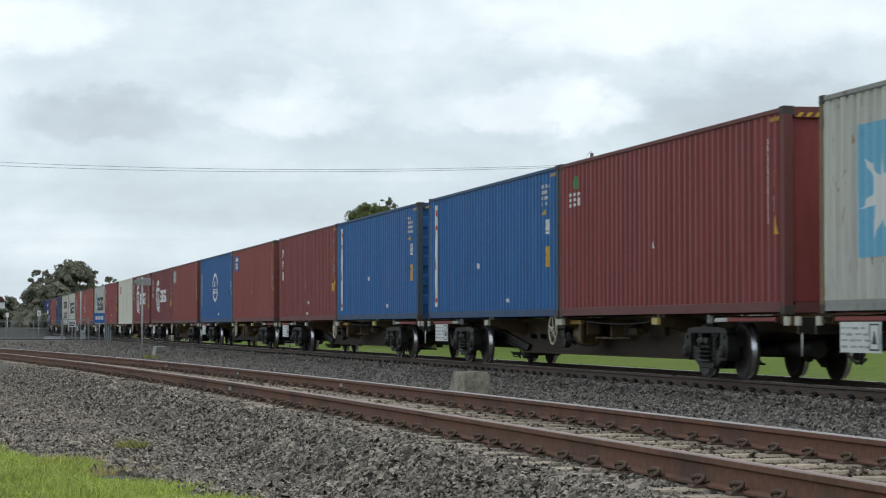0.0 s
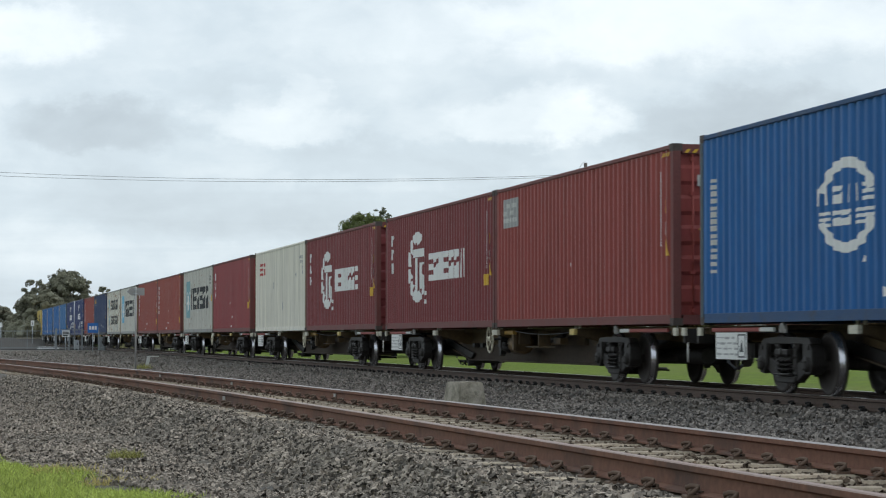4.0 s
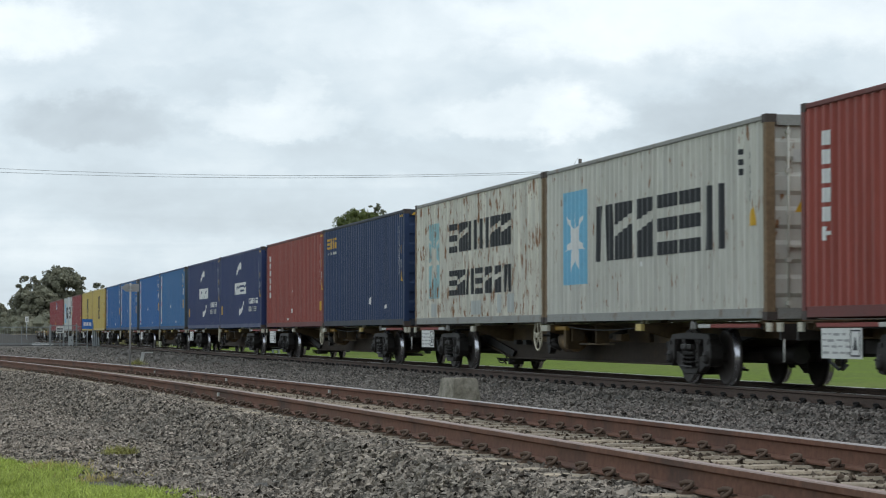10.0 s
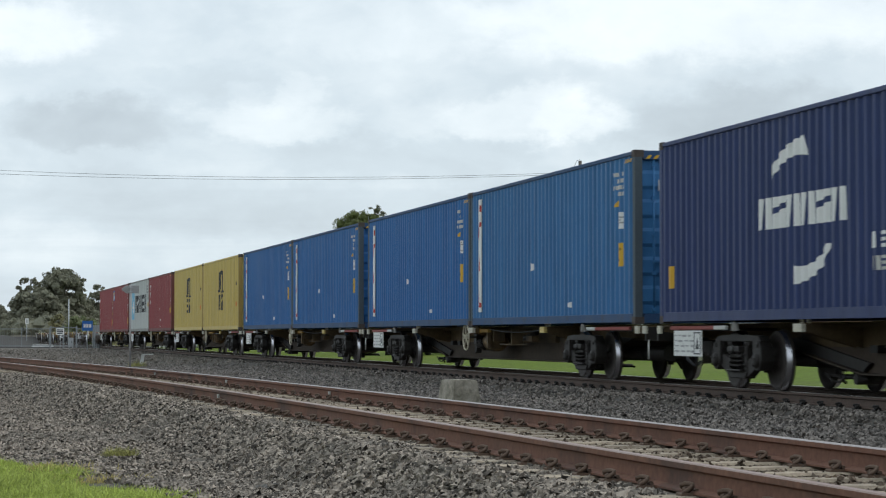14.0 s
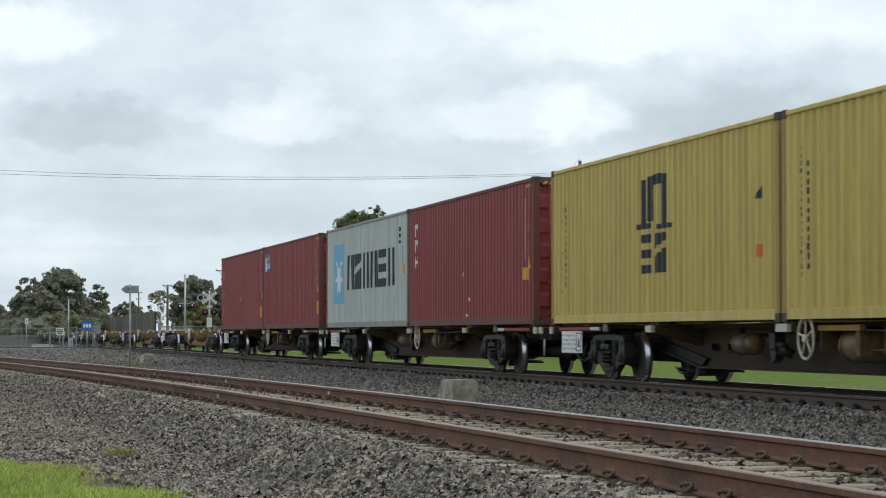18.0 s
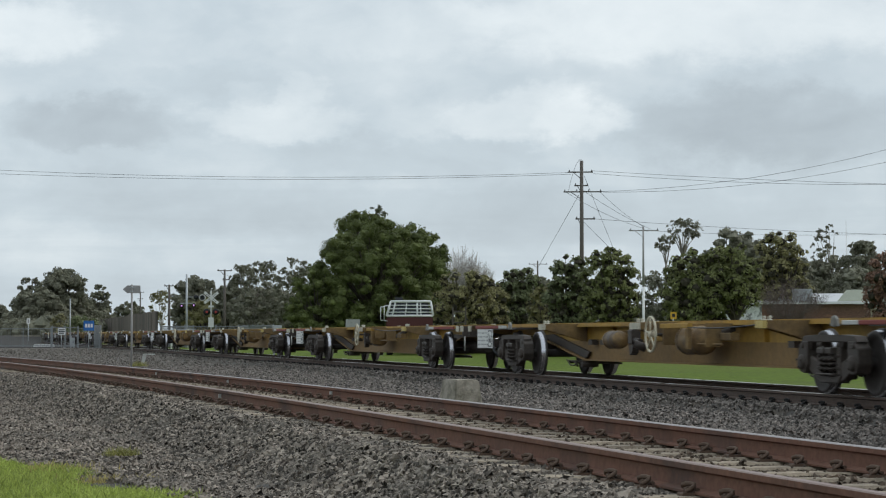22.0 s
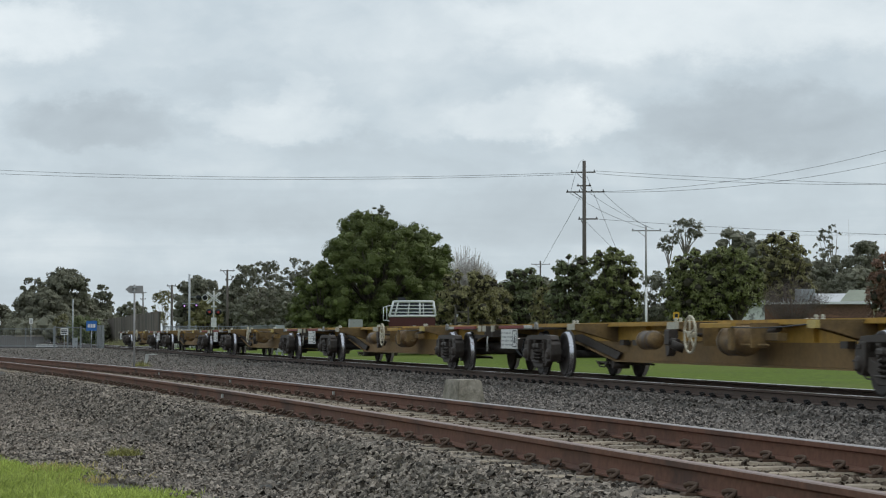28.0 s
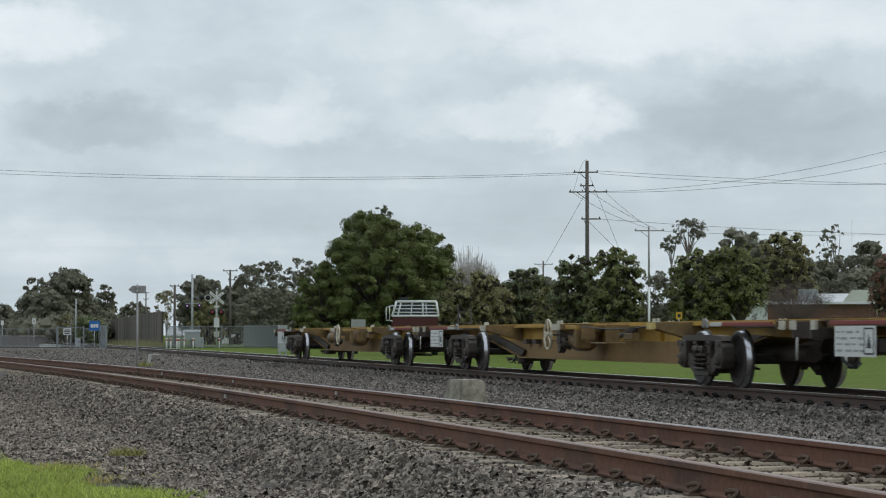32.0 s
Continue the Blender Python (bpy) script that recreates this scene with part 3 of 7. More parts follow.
RAIL_PROFILE = [(-0.070, -0.160), (0.070, -0.160), (0.070, -0.148), (0.012, -0.132), (0.009, -0.050), (0.036, -0.036), (0.036, -0.006), (0.028, 0.0),
                (-0.028, 0.0), (-0.036, -0.006), (-0.036, -0.036), (-0.009, -0.050), (-0.012, -0.132), (-0.070, -0.148)]


def rail(name, parent, y_of, xs, z, top, label, side=None):
    bm = bmesh.new()
    rings = [[bm.verts.new((x, y_of(x) + a, z + b)) for a, b in RAIL_PROFILE] for x in xs]
    n = len(RAIL_PROFILE)
    for i in range(len(xs) - 1):
        for k in range(n):
            f = bm.faces.new((rings[i][k], rings[i][(k + 1) % n], rings[i + 1][(k + 1) % n], rings[i + 1][k]))
            f.material_index = 1 if k in (6, 7, 8) else 0
    bm.faces.new(rings[0])
    bm.faces.new(rings[-1][::-1])
    return part(name, bm, [side or RAIL_SIDE, top], parent, label)


def clip_mesh(name, mt, s=1.0):
    """A sprung rail clip in its shoulder."""
    bm = bmesh.new()
    chamfer_box(bm, -0.07 * s, 0.07 * s, -0.06, 0.06, -0.01, 0.014, 0.006)
    chamfer_box(bm, -0.030 * s, 0.030 * s, -0.035, 0.0, 0.0145, 0.046, 0.010)
    ring = [(0.052 * s * math.cos(a), -0.012 + 0.026 * math.sin(2 * a), 0.034 + 0.027 * math.sin(a)) for a in (k * math.pi / 7 for k in range(14))]
    pipe(bm, ring, 0.014, n=5, loop=True)
    tube(bm, (-0.055 * s, 0.032, 0.026), (0.055 * s, 0.032, 0.026), 0.012, n=5)
    return mesh_of(bm, name, mt)


def sleeper_mesh(name, length, mt, w=0.21, h=0.13):
    bm = bmesh.new()
    c = 0.02
    prof = [(-w / 2, -h), (w / 2, -h), (w / 2, -c), (w / 2 - c, 0), (-w / 2 + c, 0), (-w / 2, -c)]
    prism(bm, [(x, -length / 2, z) for x, z in prof], (0, length, 0))
    return mesh_of(bm, name, mt)


def lay_track(name, label, y_of, z, gauge, x_from, x_to, step, x_detail, top, clip_mt, clip_scale, sl_mt, turn=0, near_top=None, side=None):
    track = tagged(empty(name, pose(0, 0, 0)), label, "railway track", kind="structure")
    xs = [x_from + (x_to - x_from) * k / 160 for k in range(161)]
    half = gauge / 2
    rail("rail", track, lambda x: y_of(x) - half, xs, z, near_top or top, "brown rusted steel rail with a worn head", side)
    rail("rail", track, lambda x: y_of(x) + half, xs, z, top, "brown rusted steel rail with a worn head", side)
    sl, cl = sleeper_mesh("sleeper", 2.55, sl_mt, 0.25), clip_mesh("rail_clip", clip_mt, clip_scale)
    far = bmesh.new()
    far_clip = bmesh.new()
    n, x = 0, x_to
    rng = random.Random(7)
    while x > x_from:
        y = y_of(x)
        a = math.atan2(y_of(x) - y_of(x - 1), 1.0) + radians(rng.uniform(-0.6, 0.6))
        base = Matrix.Translation((x + rng.uniform(-0.02, 0.02), y + rng.uniform(-0.03, 0.03), z - 0.168)) @ Matrix.Rotation(a, 4, "Z")
        if x > x_detail:
            piece("sleeper", sl, track, base)
            for hand in (-1, 1):
                for out in (-1, 1):
                    if out == 1 and turn:
                        continue
                    piece("rail_clip", cl, track, base @ Matrix.Translation((0, hand * half + out * 0.095, 0.004)) @ Matrix.Rotation(0 if out < 0 else math.pi, 4, "Z"))
        else:
            box(far, -0.12, 0.12, -1.27, 1.27, -0.13, 0.0, base)
            for hand in (-1, 1):
                box(far_clip, -0.05, 0.05, hand * half - 0.13, hand * half + 0.13, 0.0, 0.04, base)
        x -= step
    if far.verts:
        tagged(part("sleepers", far, sl_mt, track), "sleepers farther along the line", kind="stuff")
        tagged(part("rail_clips", far_clip, clip_mt, track), "rail clips farther along the line", kind="stuff")
    return track


lay_track("loop_track", "curving loop track with rusty rails on pale sleepers", loop_y, 0.10, 1.67, -110, 12, 0.62, -52, RAIL_DULL, CLIP, 0.66, SLEEPER, near_top=RAIL_RUST)
lay_track("main_track", "straight main-line track with worn rails", lambda x: MAIN_Y, 0.0, 1.505, -700, 30, 0.66, -84, RAIL_TOP, CLIP_DARK, 0.85, SLEEPER_DARK, turn=1, side=RAIL_DARK)


def rail_marks():
    """Dabs of white paint on the webs of the loop's rails."""
    track = bpy.data.objects["loop_track"]
    for x, side in ((-47.4, 1), (-39.31, 1), (-31.06, 1), (-29.9, -1)):
        bm = bmesh.new()
        y = loop_y(x) + side * 0.835
        box(bm, x - 0.03, x + 0.03, y - 0.042, y - 0.013, -0.03, 0.045)
        part("paint_mark", bm, OFFWHITE, track, "dab of white paint")


rail_marks()


# ---- container wagons ----
PITCH = 25.835            # wagon to wagon, over the couplings
BOX_L, BOX_W, BOX_H = 12.192, 2.438, 2.896
DECK = 0.980              # underside of the containers
W_LEN = 2 * BOX_L + 0.10
BOGIE_AT = (3.30, W_LEN - 3.85)


def wheelset_mesh():
    bm = bmesh.new()
    for s in (-1, 1):
        y = 0.75 * s
        # flange inside, tread outside, dished plate
        prof = [(0.08, y - 0.03 * s), (0.16, y - 0.03 * s), (0.34, y - 0.045 * s), (0.37, y - 0.075 * s), (0.455, y - 0.072 * s), (0.458, y - 0.045 * s),
                (0.432, y - 0.028 * s), (0.426, y + 0.050 * s), (0.375, y + 0.066 * s), (0.34, y + 0.01 * s), (0.16, y + 0.03 * s), (0.10, y + 0.05 * s), (0.08, y + 0.05 * s)]
        lathe(bm, prof, "y", 26, mats=[0, 0, 0, 0, 0, 0, 1, 0, 0, 0, 0, 0])
        box(bm, 0.22, 0.30, y - 0.012, y + 0.035 * s + 0.012, -0.04, 0.04)
    tube(bm, (0, -1.02, 0), (0, 1.02, 0), 0.075, n=12)
    return mesh_of(bm, "wheelset", WHEEL_DARK, TREAD)


def side_frame_mesh(iron):
    """A cast side frame: flat-topped beam, two slots, a spring window, arms down to the spring seat and round axle-box ends."""
    bm = bmesh.new()

    def pr(pts, t, y=0.0):
        prism(bm, [(x, y - t, z) for x, z in pts], (0, 2 * t, 0))
    pr([(-0.99, 0.70), (-0.90, 0.785), (-0.45, 0.80), (0.45, 0.80), (0.90, 0.785), (0.99, 0.70)], 0.085)
    for s in (-1, 1):
        # axle-box end, column beside the spring window, sloping lower arm
        pr([(s * 0.70, 0.715), (s * 0.93, 0.715), (s * 1.05, 0.62), (s * 1.07, 0.42), (s * 1.0, 0.30), (s * 0.82, 0.28), (s * 0.72, 0.40)], 0.10)
        pr([(s * 0.27, 0.715), (s * 0.40, 0.715), (s * 0.40, 0.27), (s * 0.27, 0.27)], 0.075)
        pr([(s * 0.40, 0.44), (s * 0.72, 0.52), (s * 0.82, 0.36), (s * 0.46, 0.20), (s * 0.34, 0.18), (s * 0.34, 0.28)], 0.060)
        pr([(s * 0.40, 0.715), (s * 0.52, 0.715), (s * 0.40, 0.60)], 0.060)
        pr([(s * 0.62, 0.715), (s * 0.71, 0.715), (s * 0.71, 0.58)], 0.060)
    pr([(-0.42, 0.265), (0.42, 0.265), (0.34, 0.165), (-0.34, 0.165)], 0.085)
    bmesh.ops.bevel(bm, geom=bm.edges[:], offset=0.012, segments=1, affect="EDGES")
    # spring seat and bolster end
    chamfer_box(bm, -0.30, 0.30, -0.15, 0.12, 0.266, 0.295, 0.01)
    chamfer_box(bm, -0.25, 0.25, -0.15, 0.10, 0.545, 0.63, 0.015)
    lathe(bm, [(0.0, -0.165), (0.05, -0.165), (0.06, -0.15)], "y", 8, at=(0.0, 0, 0.59))
    for x in (-0.90, 0.90):
        chamfer_box(bm, x - 0.05, x + 0.05, -0.12, -0.084, 0.62, 0.68, 0.008)
    for x in (-0.335, 0.335):
        for z in (0.36, 0.52, 0.66):
            lathe(bm, [(0.0, -0.098), (0.020, -0.096), (0.028, -0.086), (0.028, -0.06)], "y", 6, at=(x, 0, z))
    return mesh_of(bm, "side_frame", iron)


def spring_mesh(iron):
    bm = bmesh.new()
    n = 30
    pipe(bm, [(0.060 * math.cos(k * 0.8), 0.060 * math.sin(k * 0.8), 0.295 + 0.25 * k / n) for k in range(n + 1)], 0.015, n=5)
    return mesh_of(bm, "spring", iron)


def bolster_bm():
    bm = bmesh.new()
    prism(bm, [(-0.24, -1.10, 0.46), (-0.24, -0.8, 0.38), (-0.24, 0.8, 0.38), (-0.24, 1.10, 0.46), (-0.24, 1.10, 0.60), (-0.24, 0.5, 0.72), (-0.24, -0.5, 0.72), (-0.24, -1.10, 0.60)], (0.48, 0, 0))
    lathe(bm, [(0.0, 0.80), (0.19, 0.80), (0.19, 0.70)], "z", 16)
    return bm


def axle_cap_mesh(iron):
    bm = bmesh.new()
    lathe(bm, [(0.0, -0.175), (0.06, -0.175), (0.09, -0.165), (0.105, -0.145), (0.105, -0.12), (0.135, -0.115), (0.135, -0.07)], "y", 16)
    for k in range(3):
        a = k * 2.094 + 0.5
        tube(bm, (0.07 * math.cos(a), -0.19, 0.07 * math.sin(a)), (0.07 * math.cos(a), -0.16, 0.06 * math.sin(a)), 0.014, n=6)
    return mesh_of(bm, "axle_cap", iron)


def brake_shoe_mesh(iron):
    bm = bmesh.new()
    prism(bm, [(0.0, -0.05, 0.25), (0.06, -0.05, 0.25), (0.03, -0.05, 0.43), (0.06, -0.05, 0.60), (0.0, -0.05, 0.60), (-0.04, -0.05, 0.43)], (0, 0.1, 0))
    return mesh_of(bm, "brake_shoe", iron)


WHEELSET = wheelset_mesh()
BOGIE_KITS = {iron.name: (iron, side_frame_mesh(iron), spring_mesh(iron), axle_cap_mesh(iron), brake_shoe_mesh(iron)) for iron in (BOGIE, BOGIE_SHADED)}


def add_bogie(wagon, x, kind):
    iron, frame_me, spring_me, cap_me, shoe_me = BOGIE_KITS[kind.name]
    bogie = part("bogie", bolster_bm(), iron, wagon, "black three-piece cast bogie with grime")
    bogie.matrix_basis = Matrix.Translation((x, 0, 0))
    for s in (-1, 1):
        piece("side_frame", frame_me, bogie, pose(0, s * 1.0, 0, 0, 0, 0 if s < 0 else 180))
        for k in (-0.175, 0.0, 0.175):
            piece("spring", spring_me, bogie, pose(k, s * 1.075, 0))
        for a in (-0.89, 0.89):
            piece("axle_cap", cap_me, bogie, pose(a, s * 0.98, 0.43, 0, 0, 0 if s < 0 else 180))
            piece("brake_shoe", shoe_me, bogie, pose(a * 0.46, s * 0.77, 0, 0, 0, 0 if a > 0 else 180))
    for a in (-0.89, 0.89):
        w = piece("wheelset", WHEELSET, bogie, pose(a, 0, 0.43))
        tagged(w, "dark wheels with bright polished treads on an axle")
    return bogie


def build_wagon(wheel_right, loaded):
    L = W_LEN
    # loaded wagons take the copies with the container shade painted in
    ochre, belly, grime, iron = (SILL_SHADED, BELLY_SHADED, SILL_SHADED, BOGIE_SHADED) if loaded else (WAGON_YELLOW, SILL_LOW, WAGON_DIRTY, BOGIE)
    w = empty("container_wagon")
    # upper ochre web, lower grimy web, flanges
    bm = bmesh.new()
    for s in (-1, 1):
        y = s * 0.30
        prism(bm, [(-0.30, y - 0.01, 0.93), (L + 0.30, y - 0.01, 0.93), (L + 0.30, y - 0.01, 0.72), (L - 2.9, y - 0.01, 0.72), (L - 3.55, y - 0.01, 0.63), (3.55, y - 0.01, 0.63), (2.9, y - 0.01, 0.72), (-0.30, y - 0.01, 0.72)], (0, 0.02, 0))
        for x in (8.2, L - 8.2):
            box(bm, x - 0.012, x + 0.012, y + (0.01 if s > 0 else -0.09), y + (0.09 if s > 0 else -0.01), 0.64, 0.925)
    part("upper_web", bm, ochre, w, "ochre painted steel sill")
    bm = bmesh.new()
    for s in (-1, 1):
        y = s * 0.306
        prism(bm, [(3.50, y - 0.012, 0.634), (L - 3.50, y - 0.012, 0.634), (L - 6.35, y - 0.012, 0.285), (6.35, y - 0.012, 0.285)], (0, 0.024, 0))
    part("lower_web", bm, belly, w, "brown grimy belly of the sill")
    bm = bmesh.new()
    path = [(2.7, 0.72), (3.55, 0.615), (6.35, 0.27), (L - 6.35, 0.27), (L - 3.55, 0.615), (L - 2.7, 0.72)]
    for (x0, z0), (x1, z1) in zip(path, path[1:]):
        prism(bm, [(x0, -0.42, z0 - 0.012), (x1, -0.42, z1 - 0.012), (x1, -0.42, z1 + 0.012), (x0, -0.42, z0 + 0.012)], (0, 0.84, 0))
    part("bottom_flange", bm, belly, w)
    bm = bmesh.new()
    box(bm, -0.32, L + 0.32, -0.50, 0.50, 0.932, 0.976)
    for s in (-1, 1):
        box(bm, 0.0, L, s * 0.50 - 0.03, s * 0.50 + 0.03, 0.90, 0.931)
    part("top_flange", bm, ochre, w)
    # dark plates along the slopes stand in for the shaded channel
    for e, sg in ((0.0, 1), (L, -1)):
        for s in (-1, 1):
            bm = bmesh.new()
            prism(bm, [(e + sg * a, s * 0.34, b) for a, b in ((2.9, 0.735), (3.9, 0.76), (6.62, 0.42), (6.38, 0.30), (3.5, 0.65))], (0, s * 0.05, 0))
            part("diagonal_brace", bm, iron, w, "dark sloping channel with its shade painted in")
    # outriggers with their pads
    for x in (0.16, 6.12, 12.25, L - 6.12, L - 0.16):
        for s in (-1, 1):
            bm = bmesh.new()
            half = 0.20 if abs(x - 12.25) < 0.1 else 0.14
            deep = 0.62 if 1 < x < L - 1 else 0.74
            for k in (-half, half - 0.02):
                prism(bm, [(x + k, s * 0.33, 0.93), (x + k, s * 1.16, 0.93), (x + k, s * 1.16, 0.85), (x + k, s * 0.33, deep)], (0.02, 0, 0))
            box(bm, x - half, x + half, min(s * 0.51, s * 1.18), max(s * 0.51, s * 1.18), 0.932, 0.955)
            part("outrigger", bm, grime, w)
            if not 1 < x < L - 1:
                continue
            bm = bmesh.new()
            box(bm, x - half - 0.02, x + half + 0.02, s * 1.19 - 0.03, s * 1.19 + 0.03, 0.84, 0.95)
            label, mt = ("scuffed pale end pad", PALE_PAD) if x != L - 6.12 else ("cream and yellow reflector pad", PAD_YELLOW)
            part("pad", bm, mt, w, label)
            for k in (-0.12, 0.12):
                bm = bmesh.new()
                lathe(bm, [(0.0, 1.022), (0.02, 1.018), (0.034, 0.995), (0.02, 0.975), (0.04, 0.957)], "z", 8, at=(x + k, s * 1.10, 0))
                part("twistlock", bm, PALE_PAD, w)
    # end platforms over the bogies, with red and white edge rails
    for e, sg in ((0.0, 1), (L, -1)):
        bm = bmesh.new()
        x0, x1 = sorted((e - sg * 0.32, e + sg * 2.9))
        box(bm, x0, x1, -0.9, 0.9, 0.86, 0.90)
        box(bm, e - sg * 0.34 - 0.03, e - sg * 0.34 + 0.03, -1.15, 1.15, 0.70, 0.93)
        part("end_platform", bm, iron, w)
        for s in (-1, 1):
            bm = bmesh.new()
            x0, x1 = sorted((e + sg * 0.45, e + sg * 2.55))
            chamfer_box(bm, x0, x1, s * 1.17 - 0.02, s * 1.17 + 0.02, 0.875, 0.935, 0.008)
            part("edge_rail", bm, DULL_RED, w, "dull red edge rail")
            bm = bmesh.new()
            x0, x1 = sorted((e + sg * 2.551, e + sg * 3.1))
            chamfer_box(bm, x0, x1, s * 1.17 - 0.021, s * 1.17 + 0.021, 0.874, 0.936, 0.008)
            part("edge_rail_tip", bm, OFFWHITE, w, "white painted rail tip")
            bm = bmesh.new()
            x = e + sg * 3.42
            prism(bm, [(x - 0.13, s * 1.17, 0.86), (x + 0.13, s * 1.17, 0.86), (x + 0.11, s * 1.17, 0.95), (x + 0.04, s * 1.17, 0.99), (x - 0.05, s * 1.17, 0.99), (x - 0.12, s * 1.17, 0.94)], (0, -0.03 * s, 0))
            lathe(bm, [(0.035, s * 1.17 + 0.005 * s), (0.075, s * 1.17 + 0.012 * s), (0.075, s * 1.17 - 0.03 * s)], "y", 12, at=(x, 0, 0.925))
            part("fold_down_lock", bm, LOCK_GREY, w, "grey folding container lock")
            for k in ((0.02, 0.45) if sg < 0 else (0.10,)):
                bm = bmesh.new()
                box(bm, e - sg * k - 0.085, e - sg * k + 0.085, s * 1.19 - 0.02, s * 1.19 + 0.02, 0.82, 0.945)
                part("end_reflector", bm, PALE_PAD, w, "pale reflector plate")
        # coupler and draft gear
        bm = bmesh.new()
        x0, x1 = sorted((e - sg * 0.10, e - sg * 0.62))
        box(bm, x0, x1, -0.09, 0.09, 0.52, 0.70)
        box(bm, e - sg * 0.64 - 0.07, e - sg * 0.64 + 0.07, -0.15, 0.15, 0.47, 0.75)
        part("coupler", bm, iron, w)
        bm = bmesh.new()
        pts = [(e - sg * 0.30, -0.45, 0.66), (e - sg * 0.45, -0.46, 0.40), (e - sg * 0.60, -0.40, 0.30), (e - sg * 0.68, -0.30, 0.36)]
        pipe(bm, pts, 0.024)
        part("brake_hose", bm, BLACK, w)
        if sg < 0:
            bm = bmesh.new()
            tube(bm, (e + 0.36, -1.10, 0.40), (e + 0.36, -1.10, 0.72), 0.016, n=6)
            part("grab_iron", bm, OFFWHITE, w, "white steel grab iron")
        # brake rigging low between bogie and belly
        bm = bmesh.new()
        x = e + sg * 5.75
        tube(bm, (x - 0.75, -0.34, 0.24), (x + 0.70, -0.34, 0.20), 0.020, n=6)
        tube(bm, (x - 0.75, 0.30, 0.24), (x + 0.70, 0.30, 0.20), 0.020, n=6)
        for k in (-0.62, -0.1, 0.45):
            tube(bm, (x + k, -0.38, 0.22), (x + k, 0.34, 0.22), 0.034, n=6)
            tube(bm, (x + k, -0.2, 0.22), (x + k - 0.08, -0.2, 0.40), 0.024, n=5)
        tube(bm, (x + 0.45, -0.42, 0.20), (x + 0.45, -0.10, 0.20), 0.075, n=10)
        tube(bm, (x - 0.3, -0.36, 0.24), (x - 0.05, -0.36, 0.14), 0.022, n=6)
        pipe(bm, [(x - 0.7, -0.40, 0.26), (x - 0.45, -0.40, 0.16), (x - 0.15, -0.40, 0.15), (x + 0.1, -0.40, 0.24)], 0.014)
        part("brake_rigging", bm, iron, w)
        bm = bmesh.new()
        tube(bm, (e + sg * 1.6, -0.1, 0.47), (e + sg * 6.2, -0.1, 0.45), 0.13, n=12)
        part("draft_tube", bm, iron, w)
    # data board at one end
    bm = bmesh.new()
    box(bm, 0.62, 1.98, -1.185, -1.170, 0.47, 0.865)
    board = part("data_board", bm, BOARD, w, "dirty white data board with faded print")
    rng = random.Random(4)
    for r in range(4):
        z = 0.80 - r * 0.08
        x = 0.68
        while x < 1.5:
            d = rng.uniform(0.08, 0.22)
            part("print_bar", made(box, x, x + d, -1.189, -1.1855, z - rng.uniform(0.02, 0.036), z), BAR_GREY, board)
            x += d + rng.uniform(0.04, 0.12)
    bm = bmesh.new()
    for x0, x1, z0, z1 in ((1.62, 1.64, 0.50, 0.84), (1.92, 1.94, 0.50, 0.84), (1.62, 1.94, 0.82, 0.84), (1.62, 1.94, 0.50, 0.52)):
        box(bm, x0, x1, -1.190, -1.1855, z0, z1)
    prism(bm, [(1.70, -1.1895, 0.58), (1.86, -1.1895, 0.58), (1.78, -1.1895, 0.76)], (0, 0.004, 0))
    part("print_frame", bm, BLACK, board)
    for x in (0.75, 1.85):
        bm = bmesh.new()
        box(bm, x - 0.02, x + 0.02, -1.168, -1.14, 0.50, 0.90)
        part("board_bracket", bm, iron, board)
    # brake wheel beside the middle, gearbox and air tanks
    wx = 13.03 if wheel_right else 11.57
    bm = bmesh.new()
    c, R = (wx, -1.16, 0.755), 0.285
    pipe(bm, [(c[0] + R * math.cos(k * math.pi / 12), c[1], c[2] + R * math.sin(k * math.pi / 12)) for k in range(24)], 0.019, loop=True)
    for k in range(5):
        a = k * 2 * math.pi / 5 + 0.4
        tube(bm, c, (c[0] + R * math.cos(a), c[1], c[2] + R * math.sin(a)), 0.014, n=5)
    tube(bm, (c[0], -1.20, c[2]), (c[0], -1.10, c[2]), 0.05, n=10)
    part("brake_wheel", bm, CREAM, w, "cream painted brake wheel")
    gx = wx - (1.9 if wheel_right else 0.05)
    bm = bmesh.new()
    tube(bm, (wx, -1.10, c[2]), (wx, -0.34, c[2]), 0.022, n=6)
    part("brake_spindle", bm, iron, w)
    bm = bmesh.new()
    chamfer_box(bm, gx - 0.13, gx + 0.11, -0.94, -0.78, 0.58, 0.84, 0.02)
    prism(bm, [(gx - 0.12, -0.93, 0.575), (gx + 0.14, -0.93, 0.575), (gx + 0.08, -0.93, 0.44), (gx - 0.04, -0.93, 0.40)], (0, 0.12, 0))
    tube(bm, (gx + 0.1, -0.88, 0.66), (gx + 0.42, -0.88, 0.64), 0.045, n=8)
    tube(bm, (gx + 0.4, -0.98, 0.60), (gx + 0.48, -0.80, 0.52), 0.07, n=8)
    part("brake_valve", bm, iron, w)
    tanks = ((9.1, 9.9, 0.155), (13.55, 14.55, 0.225)) if wheel_right else ((12.1, 12.9, 0.21),)
